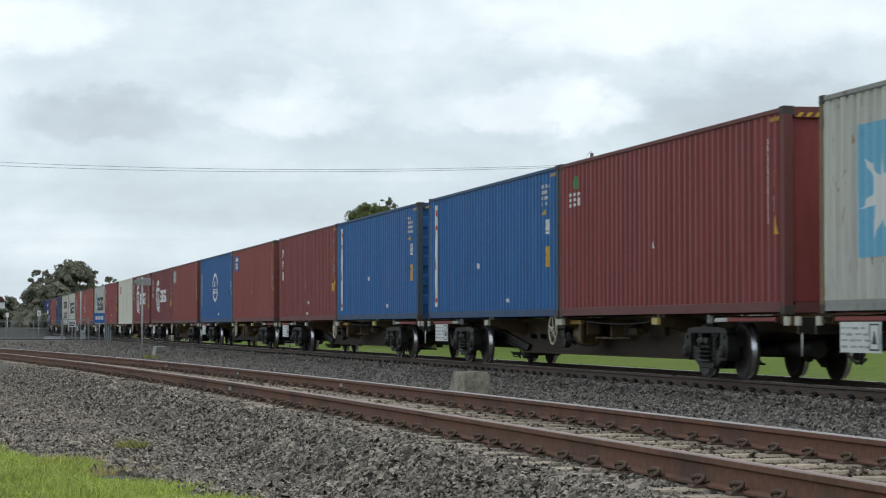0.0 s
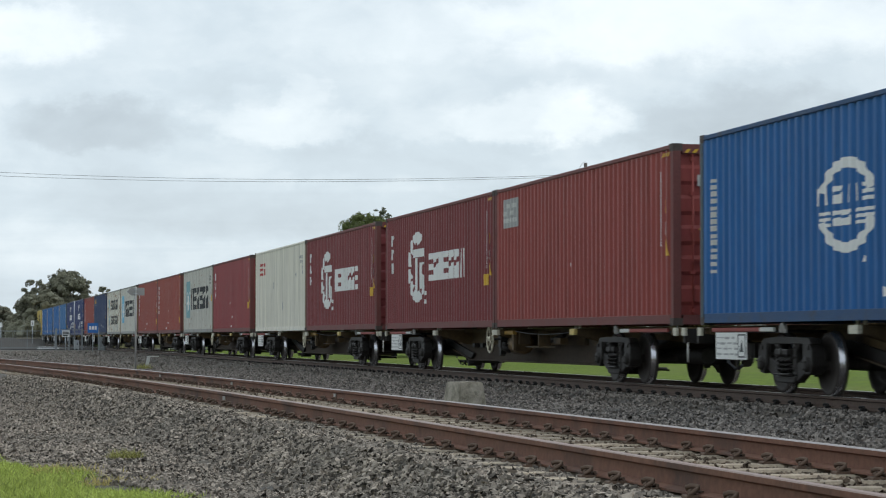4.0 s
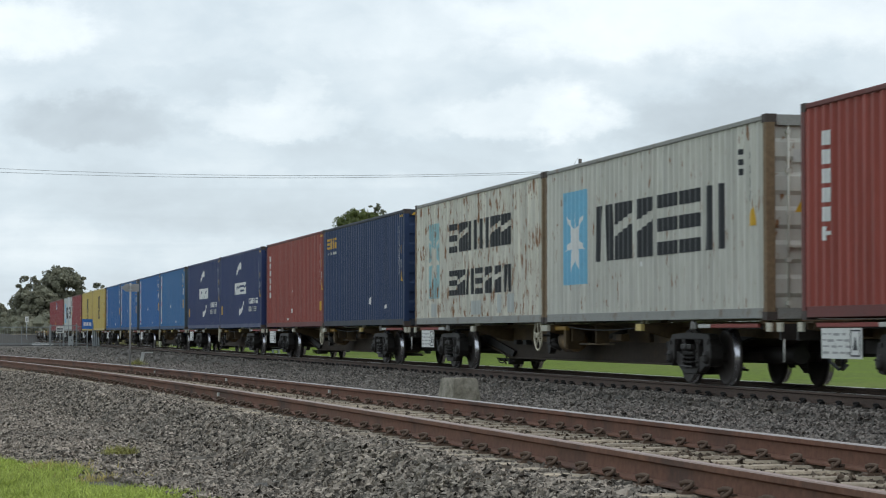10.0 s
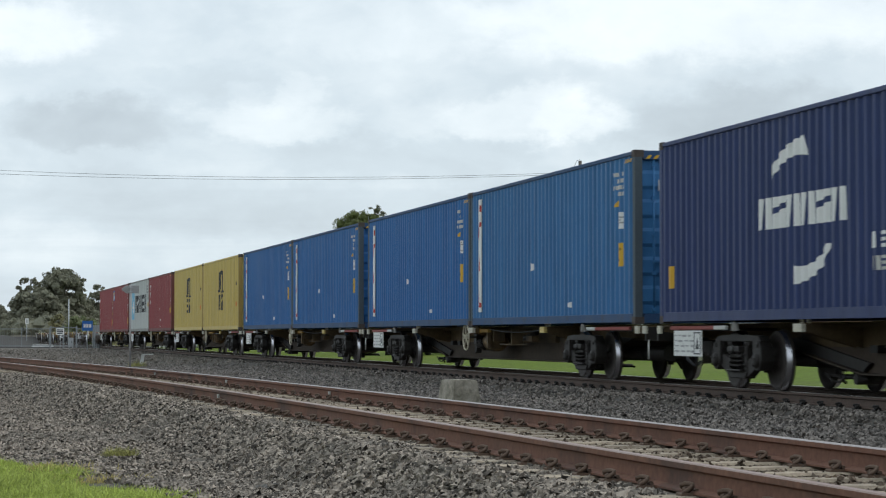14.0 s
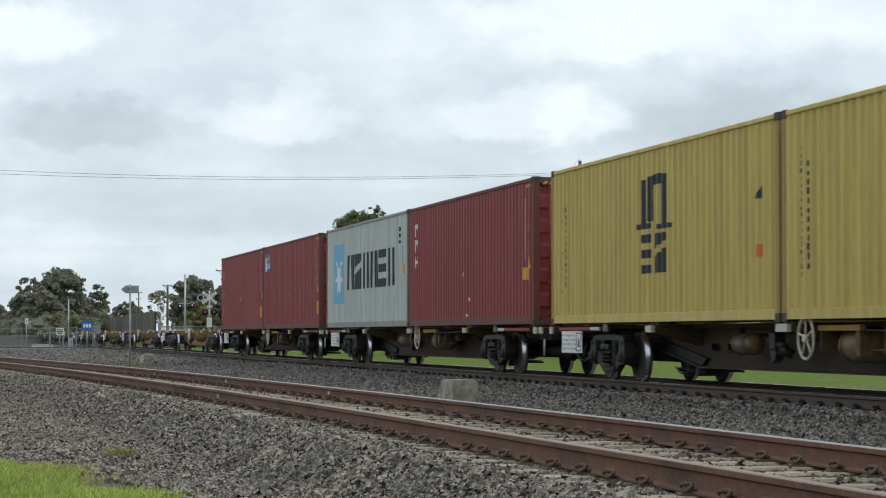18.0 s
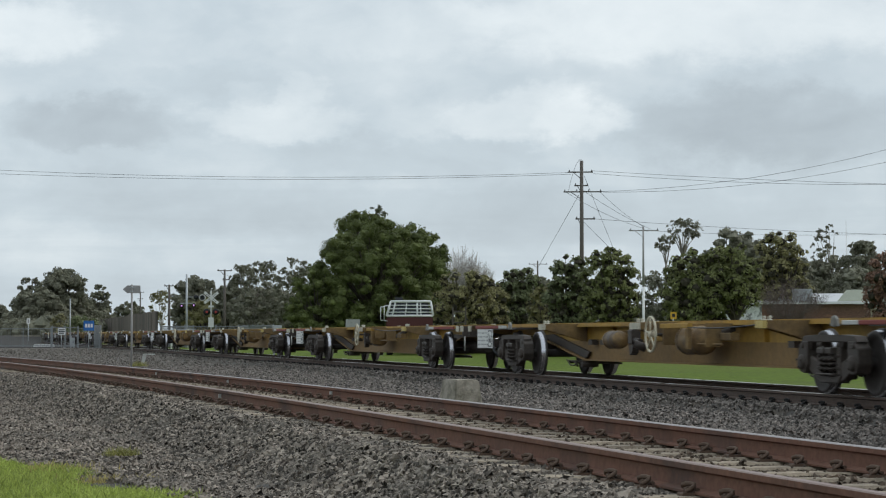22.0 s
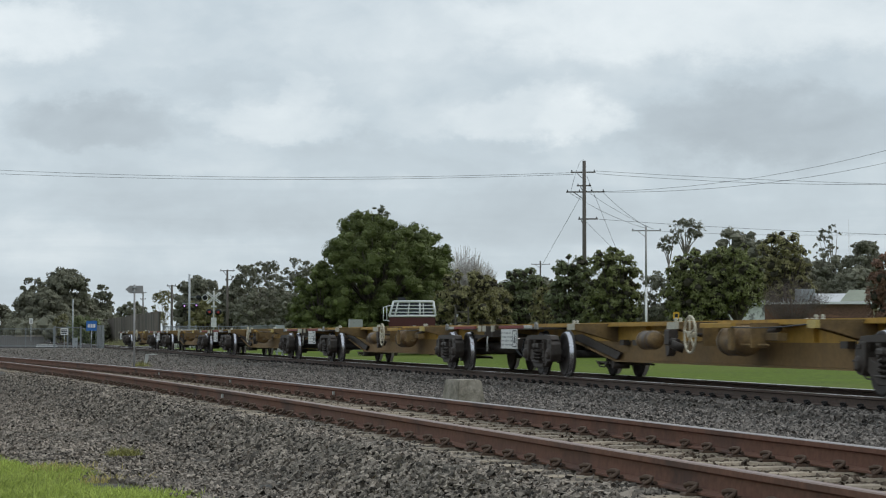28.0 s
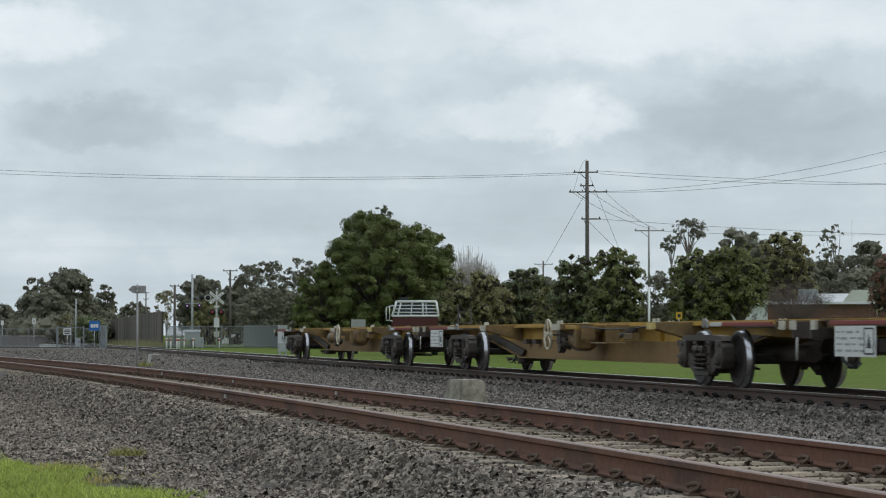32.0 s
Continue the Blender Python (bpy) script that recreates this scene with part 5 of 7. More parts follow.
def swoosh_box(x0, rng):
    marks = [("word_blocks", block_word(4.55, 7.85, 1.29, 1.73, 6, rng, gap=0.12), WHITE, "white block lettering"),
             ("upper_swoosh", arc_band(6.5, 1.95, 1.45, 0.55, 176, 96, 0.06, 0.50, 12), WHITE, "white swoosh"),
             ("lower_swoosh", arc_band(5.85, 1.05, 1.4, 0.55, 356, 272, 0.06, 0.50, 12), WHITE, "white swoosh"),
             ("slogan_print", block_word(8.6, 11.25, 0.90, 1.10, 9, rng, gap=0.25), WHITE, "white slogan print"),
             ("slogan_print", block_word(8.7, 10.95, 0.62, 0.80, 9, rng, gap=0.25), OFFWHITE, "white slogan print"),
             ("yellow_label", [R(0.42, 0.55, 0.62, 0.90)], YELLOW, "upright yellow label")] + small_marks(rng, False)
    return container("navy corrugated container with white swooshes and lettering", P_NAVY, P_NAVY, P_NAVY, marks, x0)


def mustard_box(x0, rng):
    marks = [("crest_block", [R(5.6, 1.62, 5.9, 2.36), R(6.05, 1.66, 6.35, 2.40), R(6.35, 2.25, 6.75, 2.42), R(6.75, 1.60, 7.05, 2.40), R(5.4, 1.55, 6.2, 1.64), R(6.5, 1.52, 7.3, 1.60)], BLACK, "black block emblem"),
             ("word_blocks", block_word(5.7, 7.05, 0.82, 1.46, 2, rng), BLACK, "black block lettering"),
             ("code_print", column(0.60, 0.70, 0.6, 2.4, 18, rng) + column(0.86, 0.92, 0.7, 2.2, 12, rng), BLACK, "small upright print"),
             ("yellow_label", [R(11.24, 0.92, 11.5, 1.10)], ORANGE, "yellow caution label"), ("warning_triangle", [[(11.2, 1.75), (11.5, 1.75), (11.45, 2.0)]], BLACK, "")]
    return container("mustard-yellow corrugated container with black lettering", P_YELLOW, FRAME_YELLOW, P_YELLOW, marks, x0, hazard=False)


def red_box(skin, label, x0, rng, kind):
    post = FRAME_MAROON
    marks = small_marks(rng, True)
    if kind == "upright":
        marks += [("upright_print", upright_word(0.72, 1.05, 1.0, 2.5, 6, rng), WHITE, "white upright lettering"), ("yellow_plate", [R(11.45, 0.50, 11.65, 0.78)], YELLOW, "yellow plate"),
                  ("paper_sticker", [R(4.9, 0.24, 5.2, 0.33), R(5.8, 0.48, 6.0, 0.62)], WHITE, "")]
    elif kind == "small_upright":
        marks += [("upright_print", upright_word(0.70, 1.02, 1.38, 2.52, 3, rng), WHITE, "white upright lettering"), ("yellow_label", [R(11.3, 0.9, 11.65, 1.14)], YELLOW, "yellow caution label"),
                  ("paper_sticker", [R(6.55, 0.56, 6.68, 0.68), R(6.3, 0.22, 6.40, 0.29)], WHITE, "white stickers")]
    elif kind == "label":
        marks += [("corner_label", [R(0.6, 2.05, 1.95, 2.64)], BAR_GREY, "pale faded label"), ("label_print", bars(0.75, 1.8, 2.12, 2.56, 3, rng), OFFWHITE, "")]
    elif kind == "emblem":
        marks += [("corner_label", [R(0.55, 2.05, 1.85, 2.64)], SIGN_BLUE, "blue framed emblem"), ("label_print", block_word(0.7, 1.7, 2.12, 2.36, 3, rng) + [R(1.0, 2.42, 1.75, 2.56)], WHITE, "white emblem print")]
    elif kind == "leaf":
        marks += [("word_blocks", block_word(0.6, 1.45, 2.05, 2.30, 3, rng), WHITE, "white lettering"), ("leaf_mark", [[(0.95, 2.42), (1.15, 2.36), (1.3, 2.5), (1.12, 2.62)]], GREEN, "green leaf mark")]
    elif kind == "flag":
        marks += [("emblem_panel", [R(0.42, 2.0, 1.62, 2.62)], SIGN_BLUE, "dark blue emblem panel"), ("emblem", [R(0.50, 2.02, 0.66, 2.50)] + block_word(0.72, 1.55, 2.10, 2.30, 4, rng, gap=0.1), WHITE, "white emblem blocks"), ("emblem_wave", [[(0.72, 2.34 + k * 0.06), (1.58, 2.40 + k * 0.06), (1.58, 2.435 + k * 0.06), (0.72, 2.375 + k * 0.06)] for k in range(3)], YELLOW, "yellow wavy stripes"), ("yellow_plate", [R(11.65, 0.45, 11.9, 0.85)], YELLOW, "yellow plate")]
    elif kind == "dash":
        marks += [("white_dash", [R(0.62, 2.0, 0.80, 2.36), R(0.62, 1.25, 0.80, 1.55), R(0.62, 0.62, 0.80, 0.95)], WHITE, "white upright dashes"), ("yellow_plate", [R(11.45, 0.45, 11.65, 0.85)], YELLOW, "yellow plate"),
                  ("primer_patch", [R(10.7, 0.46, 11.42, 0.78)], RED, "bright red touch-up patch")]
    return container(label, skin, post, FRAME_MAROON, marks, x0, ribbed=(kind != "leaf"))


def load_train():
    """Everything on the train, from its rear: (thing, offset along the train)."""
    rng = random.Random(11)
    out = []
    protos = {}
    for i in range(-10, 15):
        right = i in (-10, -7, -6, -5, -2, -1, 0, 1, 7, 11)          # wagons turned the other way round at the brake
        kind = (right, i >= -1)
        if kind not in protos:
            w = protos[kind] = build_wagon(*kind)
        else:
            w = copy_thing(protos[kind], Matrix.Identity(4))
        if i < -1:
            w["label"] = "empty skeletal container wagon in grimy ochre paint"
        else:
            w["label"] = "loaded skeletal container wagon in ochre paint darkened for container shade"
        out.append((w, i * PITCH, 0.0))
    J = BOX_L + 0.10
    M = "dark maroon corrugated container"
    loads = {
        -1: (lambda x: red_box(P_MAROON, M + " with white dashes", x, rng, "dash"), lambda x: red_box(P_MAROON, M + " with a small emblem", x, rng, "flag")),
        0: (lambda x: star_box(P_GREY, "light grey container with a blue star panel", x, rng), lambda x: red_box(P_MAROON, M + " with upright white lettering", x, rng, "small_upright")),
        1: (lambda x: mustard_box(x, rng), lambda x: mustard_box(x, rng)),
        2: (lambda x: stripe_box(P_BLUE, x, rng), lambda x: stripe_box(P_BLUE, x, rng)),
        3: (lambda x: stripe_box(P_BLUE, x, rng), lambda x: stripe_box(P_BLUE_GREY, x, rng)),
        4: (lambda x: swoosh_box(x, rng), lambda x: swoosh_box(x, rng)),
        5: (lambda x: red_box(P_ORANGE, "faded orange-red corrugated container with upright lettering", x, rng, "upright"), lambda x: slate_box(x, rng)),
        6: (lambda x: star_box(P_RUSTY, "rust-streaked grey container with worn dark lettering", x, rng, two_lines=True), lambda x: star_box(P_RUSTY_LIGHT, "weathered grey container with a blue star panel", x, rng)),
        7: (lambda x: red_box(P_ORANGE, "faded orange-red corrugated container with upright lettering", x, rng, "upright"), lambda x: red_box(P_ORANGE, "faded orange-red corrugated container with upright lettering", x, rng, "upright")),
        8: (lambda x: star_box(P_GREY_WORN, "weathered grey container with a teal star panel", x, rng, faint=True), lambda x: red_box(P_MAROON, M + " with upright white lettering", x, rng, "small_upright")),
        9: (lambda x: cream_box(x, rng), lambda x: roundel_box(x, rng)),
        10: (lambda x: roundel_box(x, rng), lambda x: red_box(P_RED, "oxide-red corrugated container with a pale label", x, rng, "label")),
        11: (lambda x: globe_box(x, rng), lambda x: red_box(P_RED, "oxide-red corrugated container with a blue emblem", x, rng, "emblem")),
        12: (lambda x: red_box(P_BROWN, "brown-red corrugated container with upright lettering", x, rng, "small_upright"), lambda x: stripe_box(P_BLUE, x, rng)),
        13: (lambda x: stripe_box(P_BLUE, x, rng), lambda x: red_box(P_BROWN, "brown-red corrugated container with a leaf mark", x, rng, "leaf")),
        14: (lambda x: star_box(P_RUSTY_LIGHT, "weathered cream-grey container with a blue star panel", x, rng), None),
    }
    for i, pair in loads.items():
        for k, fn in enumerate(pair):
            if fn:
                c = fn(i * PITCH + k * J)
                out.append((c, c["along"], DECK))
    return out


def slate_box(x0, rng):
    marks = [("word_blocks", block_word(0.5, 2.0, 2.28, 2.58, 5, rng, gap=0.1), YELLOW, "yellow block lettering"), ("word_print", bars(0.5, 2.0, 2.08, 2.2, 1, rng), OFFWHITE, ""),
             ("torn_sticker", [[(7.3, 0.62), (7.5, 0.58), (7.55, 0.85)], [(9.4, 0.42), (9.9, 0.5), (9.7, 0.58)]], WHITE, "torn white stickers")] + small_marks(rng, False)
    return container("slate-navy corrugated container with yellow lettering", P_SLATE, P_SLATE, RAIL_SOOT, marks, x0)


def cream_box(x0, rng):
    marks = [("word_blocks", block_word(1.2, 2.75, 2.02, 2.45, 3, rng, gap=0.08), RED, "red block emblem"),
             ("code_print", column(10.7, 10.82, 2.36, 2.46, 1, rng) + column(11.0, 11.12, 2.2, 2.5, 2, rng) + column(11.3, 11.42, 1.85, 2.5, 4, rng), BAR_GREY, "small dark print"),
             ("scuffs", [R(4.7, 1.5, 4.8, 1.74), [(5.6, 1.5), (5.7, 1.45), (5.72, 1.75)], [(9.9, 1.85), (10.0, 1.75), (10.05, 2.1)], R(6.9, 0.75, 6.93, 1.0), R(5.4, 0.5, 5.5, 0.6)], BAR_GREY, "grey scuff marks")]
    return container("plain off-white corrugated container with a red emblem", P_CREAM, FRAME_RUST, P_CREAM, marks, x0, hazard=False)


def globe_box(x0, rng):
    marks = [("globe_ring", arc_band(5.85, 1.52, 1.0, 0.62, 20, 160, 0.22, 0.22, 12) + arc_band(5.85, 1.52, 1.0, 0.62, 200, 340, 0.22, 0.22, 12), WHITE, "white globe ring"),
             ("word_blocks", block_word(4.8, 6.9, 1.55, 1.78, 4, rng) + block_word(4.95, 6.9, 1.26, 1.46, 5, rng), WHITE, "white block lettering"),
             ("upright_print", column(0.42, 0.72, 0.78, 2.25, 14, rng), OFFWHITE, "white upright lettering"),
             ("paper_sticker", [R(6.4, 0.78, 6.6, 0.86), R(7.0, 0.34, 7.3, 0.46)], WHITE, "")] + small_marks(rng, False)
    return container("mid-blue corrugated container with a white globe emblem", P_BLUE, FRAME_BLUE, RAIL_BLUE, marks, x0)


TRAIN = load_train()


# ---- small things along the track ----
def concrete_block():
    bm = bmesh.new()
    lo = [(-0.30, -0.25), (0.30, -0.25), (0.30, 0.25), (-0.30, 0.25)]
    a = [bm.verts.new((x, y, -0.12)) for x, y in lo]
    b = [bm.verts.new((x * 0.82, y * 0.8, 0.30)) for x, y in lo]
    bm.faces.new(b)
    for k in range(4):
        bm.faces.new((a[k], a[(k + 1) % 4], b[(k + 1) % 4], b[k]))
    bmesh.ops.bevel(bm, geom=[e for e in bm.edges], offset=0.018, segments=2, affect="EDGES")
    ob = new("concrete_block", mesh_of(bm, "concrete_block", CONCRETE))
    ob.matrix_world = pose(-35.9, 8.05, -0.20, 0, 0, 14)
    return tagged(ob, "mossy tapered concrete footing block between the tracks", "concrete block")


concrete_block()


def arrow_sign():
    s = empty("arrow_sign", pose(-73.4, 6.0, -0.30, 0, 0, 0))
    bm = bmesh.new()
    tube(bm, (0, 0, -0.2), (0, 0, 2.66), 0.030, n=10)
    part("post", bm, GREY_SIGN, s)
    bm = bmesh.new()
    # the plate faces along the line; its point is towards the loop
    pts = [(-0.05, -0.28, 2.51), (-0.05, -0.14, 2.39), (-0.05, 0.27, 2.39), (-0.05, 0.27, 2.63), (-0.05, -0.14, 2.63)]
    prism(bm, pts, (0.012, 0, 0))
    part("plate", bm, GREY_SIGN, s, "grey back of an arrow-shaped plate")
    bm = bmesh.new()
    for z in (2.45, 2.57):
        box(bm, -0.037, 0.05, -0.06, 0.06, z - 0.015, z + 0.015)
    part("clamp", bm, GALV, s)
    return tagged(s, "grey arrow-shaped trackside sign on a thin post", "sign")


arrow_sign()


def stub_marker():
    s = empty("marker_stub", pose(-80.3, 7.0, -0.32))
    bm = bmesh.new()
    prism(bm, [(0, -0.16, -0.1), (0, -0.05, -0.1), (0, 0.06, 0.44), (0, -0.05, 0.44)], (0.05, 0, 0))
    part("leg", bm, OFFWHITE, s)
    bm = bmesh.new()
    box(bm, -0.02, 0.07, -0.05, 0.34, 0.442, 0.475)
    part("cap", bm, OFFWHITE, s)
    return tagged(s, "low bent off-white marker beside the main line", "marker post")


stub_marker()


def tuft(bm, x, y, z, n, h, spread, rng, lean=0.35):
    for _ in range(n):
        a = rng.uniform(0, 2 * math.pi)
        r = spread * rng.random() ** 0.6
        px, py = x + r * math.cos(a), y + r * math.sin(a)
        k = h * rng.uniform(0.5, 1.15)
        d = Vector((rng.gauss(0, lean), rng.gauss(0, lean), 1)).normalized()
        side = Vector((math.sin(a), -math.cos(a), 0)) * 0.0055 * rng.uniform(0.7, 1.5)
        p0 = Vector((px, py, z - 0.02))
        p1 = p0 + d * k * 0.6
        p2 = p0 + (d + Vector((rng.gauss(0, 0.35), rng.gauss(0, 0.35), -0.15))).normalized() * k
        v = [bm.verts.new(p) for p in (p0 - side, p0 + side, p1 + side * 0.8, p2, p1 - side * 0.8)]
        bm.faces.new((v[0], v[1], v[2], v[4]))
        bm.faces.new((v[4], v[2], v[3]))


def weed(x, y, z, h, spread, n, seed):
    bm = bmesh.new()
    tuft(bm, 0, 0, 0, n, h, spread, random.Random(seed), 0.7)
    ob = new("weed", mesh_of(bm, "weed", WEED_LEAF))
    ob.matrix_world = pose(x, y, z)
    return tagged(ob, "small green weed tuft growing in the ballast", "weed")


weed(-23.9, 1.85, -0.44, 0.15, 0.18, 520, 1)
weed(-79.4, 6.75, -0.31, 0.30, 0.30, 420, 2)


def verge():
    """Long grass on the near verge."""
    bm = bmesh.new()
    rng = random.Random(21)
    n = 0
    while n < 7400:
        x = rng.uniform(-34, -13)
        edge = loop_y(x) - grass_edge(x) + 0.16 * smooth_noise(x, 1, 0.9)
        y = edge - abs(rng.gauss(0, 0.8)) if rng.random() < 0.7 else edge - rng.uniform(0, 3.5)
        tuft(bm, x, y, ground_z(x, y), 14, 0.105 + 0.09 * smooth_noise(x, y, 1.5), 0.11, rng, 0.5)
        n += 1
    ob = new("verge_grass", mesh_of(bm, "verge_grass", BLADE))
    # dry stalks among the edge
    bm = bmesh.new()
    for _ in range(420):
        x = rng.uniform(-27, -20)
        edge = loop_y(x) - grass_edge(x) + 0.16 * smooth_noise(x, 1, 0.9)
        y = edge + rng.gauss(-0.12, 0.16)
        if smooth_noise(x, y, 1.1) > -0.05:
            tuft(bm, x, y, ground_z(x, y), 9, 0.15, 0.14, rng, 0.6)
    dry = new("dry_grass", mesh_of(bm, "dry_grass", STALK))
    tagged(dry, "yellowing dry grass stalks along the verge edge", "grass", kind="stuff")
    return tagged(ob, "fresh green grass along the near verge", "grass", kind="stuff")


verge()


# ---- trees ----
def crown_mesh(name, clumps, n, size, mt, rng, shell=0.45, heart=0.0, fuzz=1.06, pads=0.0, dense=False):
    """Leaves in flattened sprays on the outside of each lobe of the crown; the lobes' hearts close what lies behind."""
    C = np.array(clumps)
    w = C[:, 3] * C[:, 4] + C[:, 4] * C[:, 5] + C[:, 3] * C[:, 5]
    per = 22
    m = max(12, n // per)
    up = np.array((0.0, 0.0, 1.0))
    idx = rng.choice(len(C), 3 * m, p=w / w.sum())
    d = rng.normal(size=(3 * m, 3)) + (0.45 + pads) * up
    d /= np.linalg.norm(d, axis=1, keepdims=True)
    c = C[idx]
    mid = c[:, :3] + d * c[:, 3:] * (fuzz - shell * rng.uniform(0, 1, (3 * m, 1)) ** 1.6)
    # sprays buried inside another lobe are left out
    deep = np.full(3 * m, 9.0)
    for q in C:
        r = (((mid - q[:3]) / q[3:]) ** 2).sum(1)
        r[np.abs(c - q).sum(1) < 1e-9] = 9.0
        deep = np.minimum(deep, r)
    keep = np.flatnonzero(deep > (0.55 if heart else 0.12))[:m]
    mid, d, c = mid[keep], d[keep], c[keep]
    m = len(keep)
    n = m * per
    reach = c[:, 3:].mean(1) * rng.uniform(0.28, 0.60, m) * (0.85 if pads else 1.0)
    axis = d + (0.25 if pads else 0.75) * up + rng.normal(size=(m, 3)) * 0.25
    axis /= np.linalg.norm(axis, axis=1, keepdims=True)
    e1 = np.cross(axis, rng.normal(size=(m, 3)))
    e1 /= np.linalg.norm(e1, axis=1, keepdims=True)
    e2 = np.cross(axis, e1)
    rep = lambda a: np.repeat(a, per, axis=0)
    ang, rad = rng.uniform(0, 2 * np.pi, n), np.sqrt(rng.uniform(0, 1, n))
    off = rep(e1) * (rad * np.cos(ang))[:, None] + rep(e2) * (rad * np.sin(ang))[:, None]
    lift = 0.22 * rng.normal(size=n) - 0.55 * rad ** 2
    pos = rep(mid) + (off + rep(axis) * lift[:, None]) * rep(reach)[:, None]
    nor = rep(axis) + 0.7 * off + rng.normal(size=(n, 3)) * 0.45
    nor /= np.linalg.norm(nor, axis=1, keepdims=True)
    t = np.cross(nor, rng.normal(size=(n, 3)))
    t /= np.linalg.norm(t, axis=1, keepdims=True)
    b = np.cross(nor, t)
    s = size * rng.uniform(0.55, 1.3, (n, 1))
    v = np.stack([pos - t * s * 0.8 - b * s * 0.35, pos + t * s * 0.8 - b * s * 0.35, pos + b * s * 0.75 + nor * s * 0.15], 1).reshape(-1, 3)
    faces = np.arange(3 * n).reshape(-1, 3)
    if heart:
        # a lumpy leafy mass inside each lobe, in the painted shade colour unless dense
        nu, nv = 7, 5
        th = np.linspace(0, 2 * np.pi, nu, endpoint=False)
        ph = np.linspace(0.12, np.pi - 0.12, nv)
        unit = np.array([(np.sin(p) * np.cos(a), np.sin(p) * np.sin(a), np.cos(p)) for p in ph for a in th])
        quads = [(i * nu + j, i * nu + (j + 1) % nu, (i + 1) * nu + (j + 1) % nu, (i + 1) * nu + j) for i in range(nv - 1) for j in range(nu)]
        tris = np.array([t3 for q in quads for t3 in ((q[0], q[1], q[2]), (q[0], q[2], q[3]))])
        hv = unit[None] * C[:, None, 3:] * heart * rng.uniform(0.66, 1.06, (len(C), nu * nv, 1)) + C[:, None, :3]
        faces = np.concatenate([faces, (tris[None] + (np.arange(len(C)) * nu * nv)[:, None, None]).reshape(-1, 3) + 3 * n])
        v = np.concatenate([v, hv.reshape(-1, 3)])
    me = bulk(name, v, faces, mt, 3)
    me.materials.append(mt if dense else INNER_SHADE)
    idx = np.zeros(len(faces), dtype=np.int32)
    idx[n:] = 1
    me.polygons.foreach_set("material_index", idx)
    return me


def tree(kind, bearing, dist, half_px, top_px, leaf, bark, n=6000, size=0.13, style="round", seed=0, label="", low=0.1, base_z=-0.35, clump=0.30, count=57, shell=0.3, heart=0.62, fuzz=1.06, pads=0.0):
    """A tree by bearing and distance; half_px and top_px are its half width and height as angles of 1/4160."""
    rng = np.random.default_rng(seed)
    X, Y = spot(bearing, dist)
    half = half_px * dist / 4160
    H = top_px * dist / 4160 + EYE[2] - base_z
    t = empty(kind, pose(X, Y, base_z))
    clumps = []
    lowz, rise = H * low, H * (1 - low)
    taken = []
    if heart and count > 15:
        clump, count = clump * 0.70, int(count * 2.2)
    for k in range(count):
        best, far = None, -1
        for _ in range(7):
            while True:
                u = rng.uniform(-1, 1, 3)
                r2 = (u[:2] ** 2).sum()
                if (style == "round" and r2 + abs(u[2]) ** 2.4 < 1) or (style == "umbrella" and r2 < 1 and u[2] > -0.5 * r2) or (style == "broad" and r2 < 1 - 0.88 * max(0, u[2]) ** 1.7):
                    if pads and r2 + u[2] ** 2 < 0.3:
                        continue
                    break
            gap = min([((u - q) ** 2).sum() for q in taken], default=9)
            if gap > far:
                best, far = u, gap
        u = best
        taken.append(u)
        cr = half * clump * (rng.uniform(0.5, 1.35) if pads else rng.uniform(0.65, 1.3))
        cz = cr * (rng.uniform(0.6, 0.9) if style == "broad" else rng.uniform(0.6, 0.95))
        zc = lowz + cz * 0.6 + (rise - cz * 1.5) * (u[2] * 0.5 + 0.5)
        clumps.append((u[0] * (half - cr * 0.75), u[1] * (half - cr * 0.75), zc, cr, cr, cz))
    # shoots stand out past the rest and break the outline
    for k in range(int(count * 0.45)):
        c = clumps[rng.integers(len(clumps))]
        d = rng.normal(size=3)
        d /= np.linalg.norm(d)
        q = rng.uniform(0.28, 0.5)
        clumps.append((c[0] + d[0] * c[3] * 1.05, c[1] + d[1] * c[4] * 1.05, max(lowz, min(H - q * c[5], c[2] + d[2] * c[5] * 1.05)), c[3] * q, c[4] * q, c[5] * q))
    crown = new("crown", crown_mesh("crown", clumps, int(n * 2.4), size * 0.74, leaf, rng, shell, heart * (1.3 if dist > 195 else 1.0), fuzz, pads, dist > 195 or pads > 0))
    crown.parent = t
    bm = bmesh.new()
    tr = max(0.07, H * 0.022) * (1.0 if heart else 0.5)
    fork = H * max(0.18, low * 0.9)
    lean = Vector((rng.normal() * 0.03 * H, rng.normal() * 0.03 * H, 0))
    tube(bm, (0, 0, -0.3), (lean.x, lean.y, fork), tr * 1.25, tr * 0.85, n=8)
    for c in clumps[: max(7, count // 2)]:
        mid = Vector((lean.x + c[0] * 0.45, lean.y + c[1] * 0.45, fork + (c[2] - fork) * 0.55))
        tube(bm, (lean.x, lean.y, fork * 0.97), mid, tr * 0.55, tr * 0.34, n=6, caps=False)
        tube(bm, mid, (c[0], c[1], c[2]), tr * 0.34, tr * 0.1, n=5, caps=False)
    part("trunk", bm, bark, t)
    return tagged(t, label, "tree")


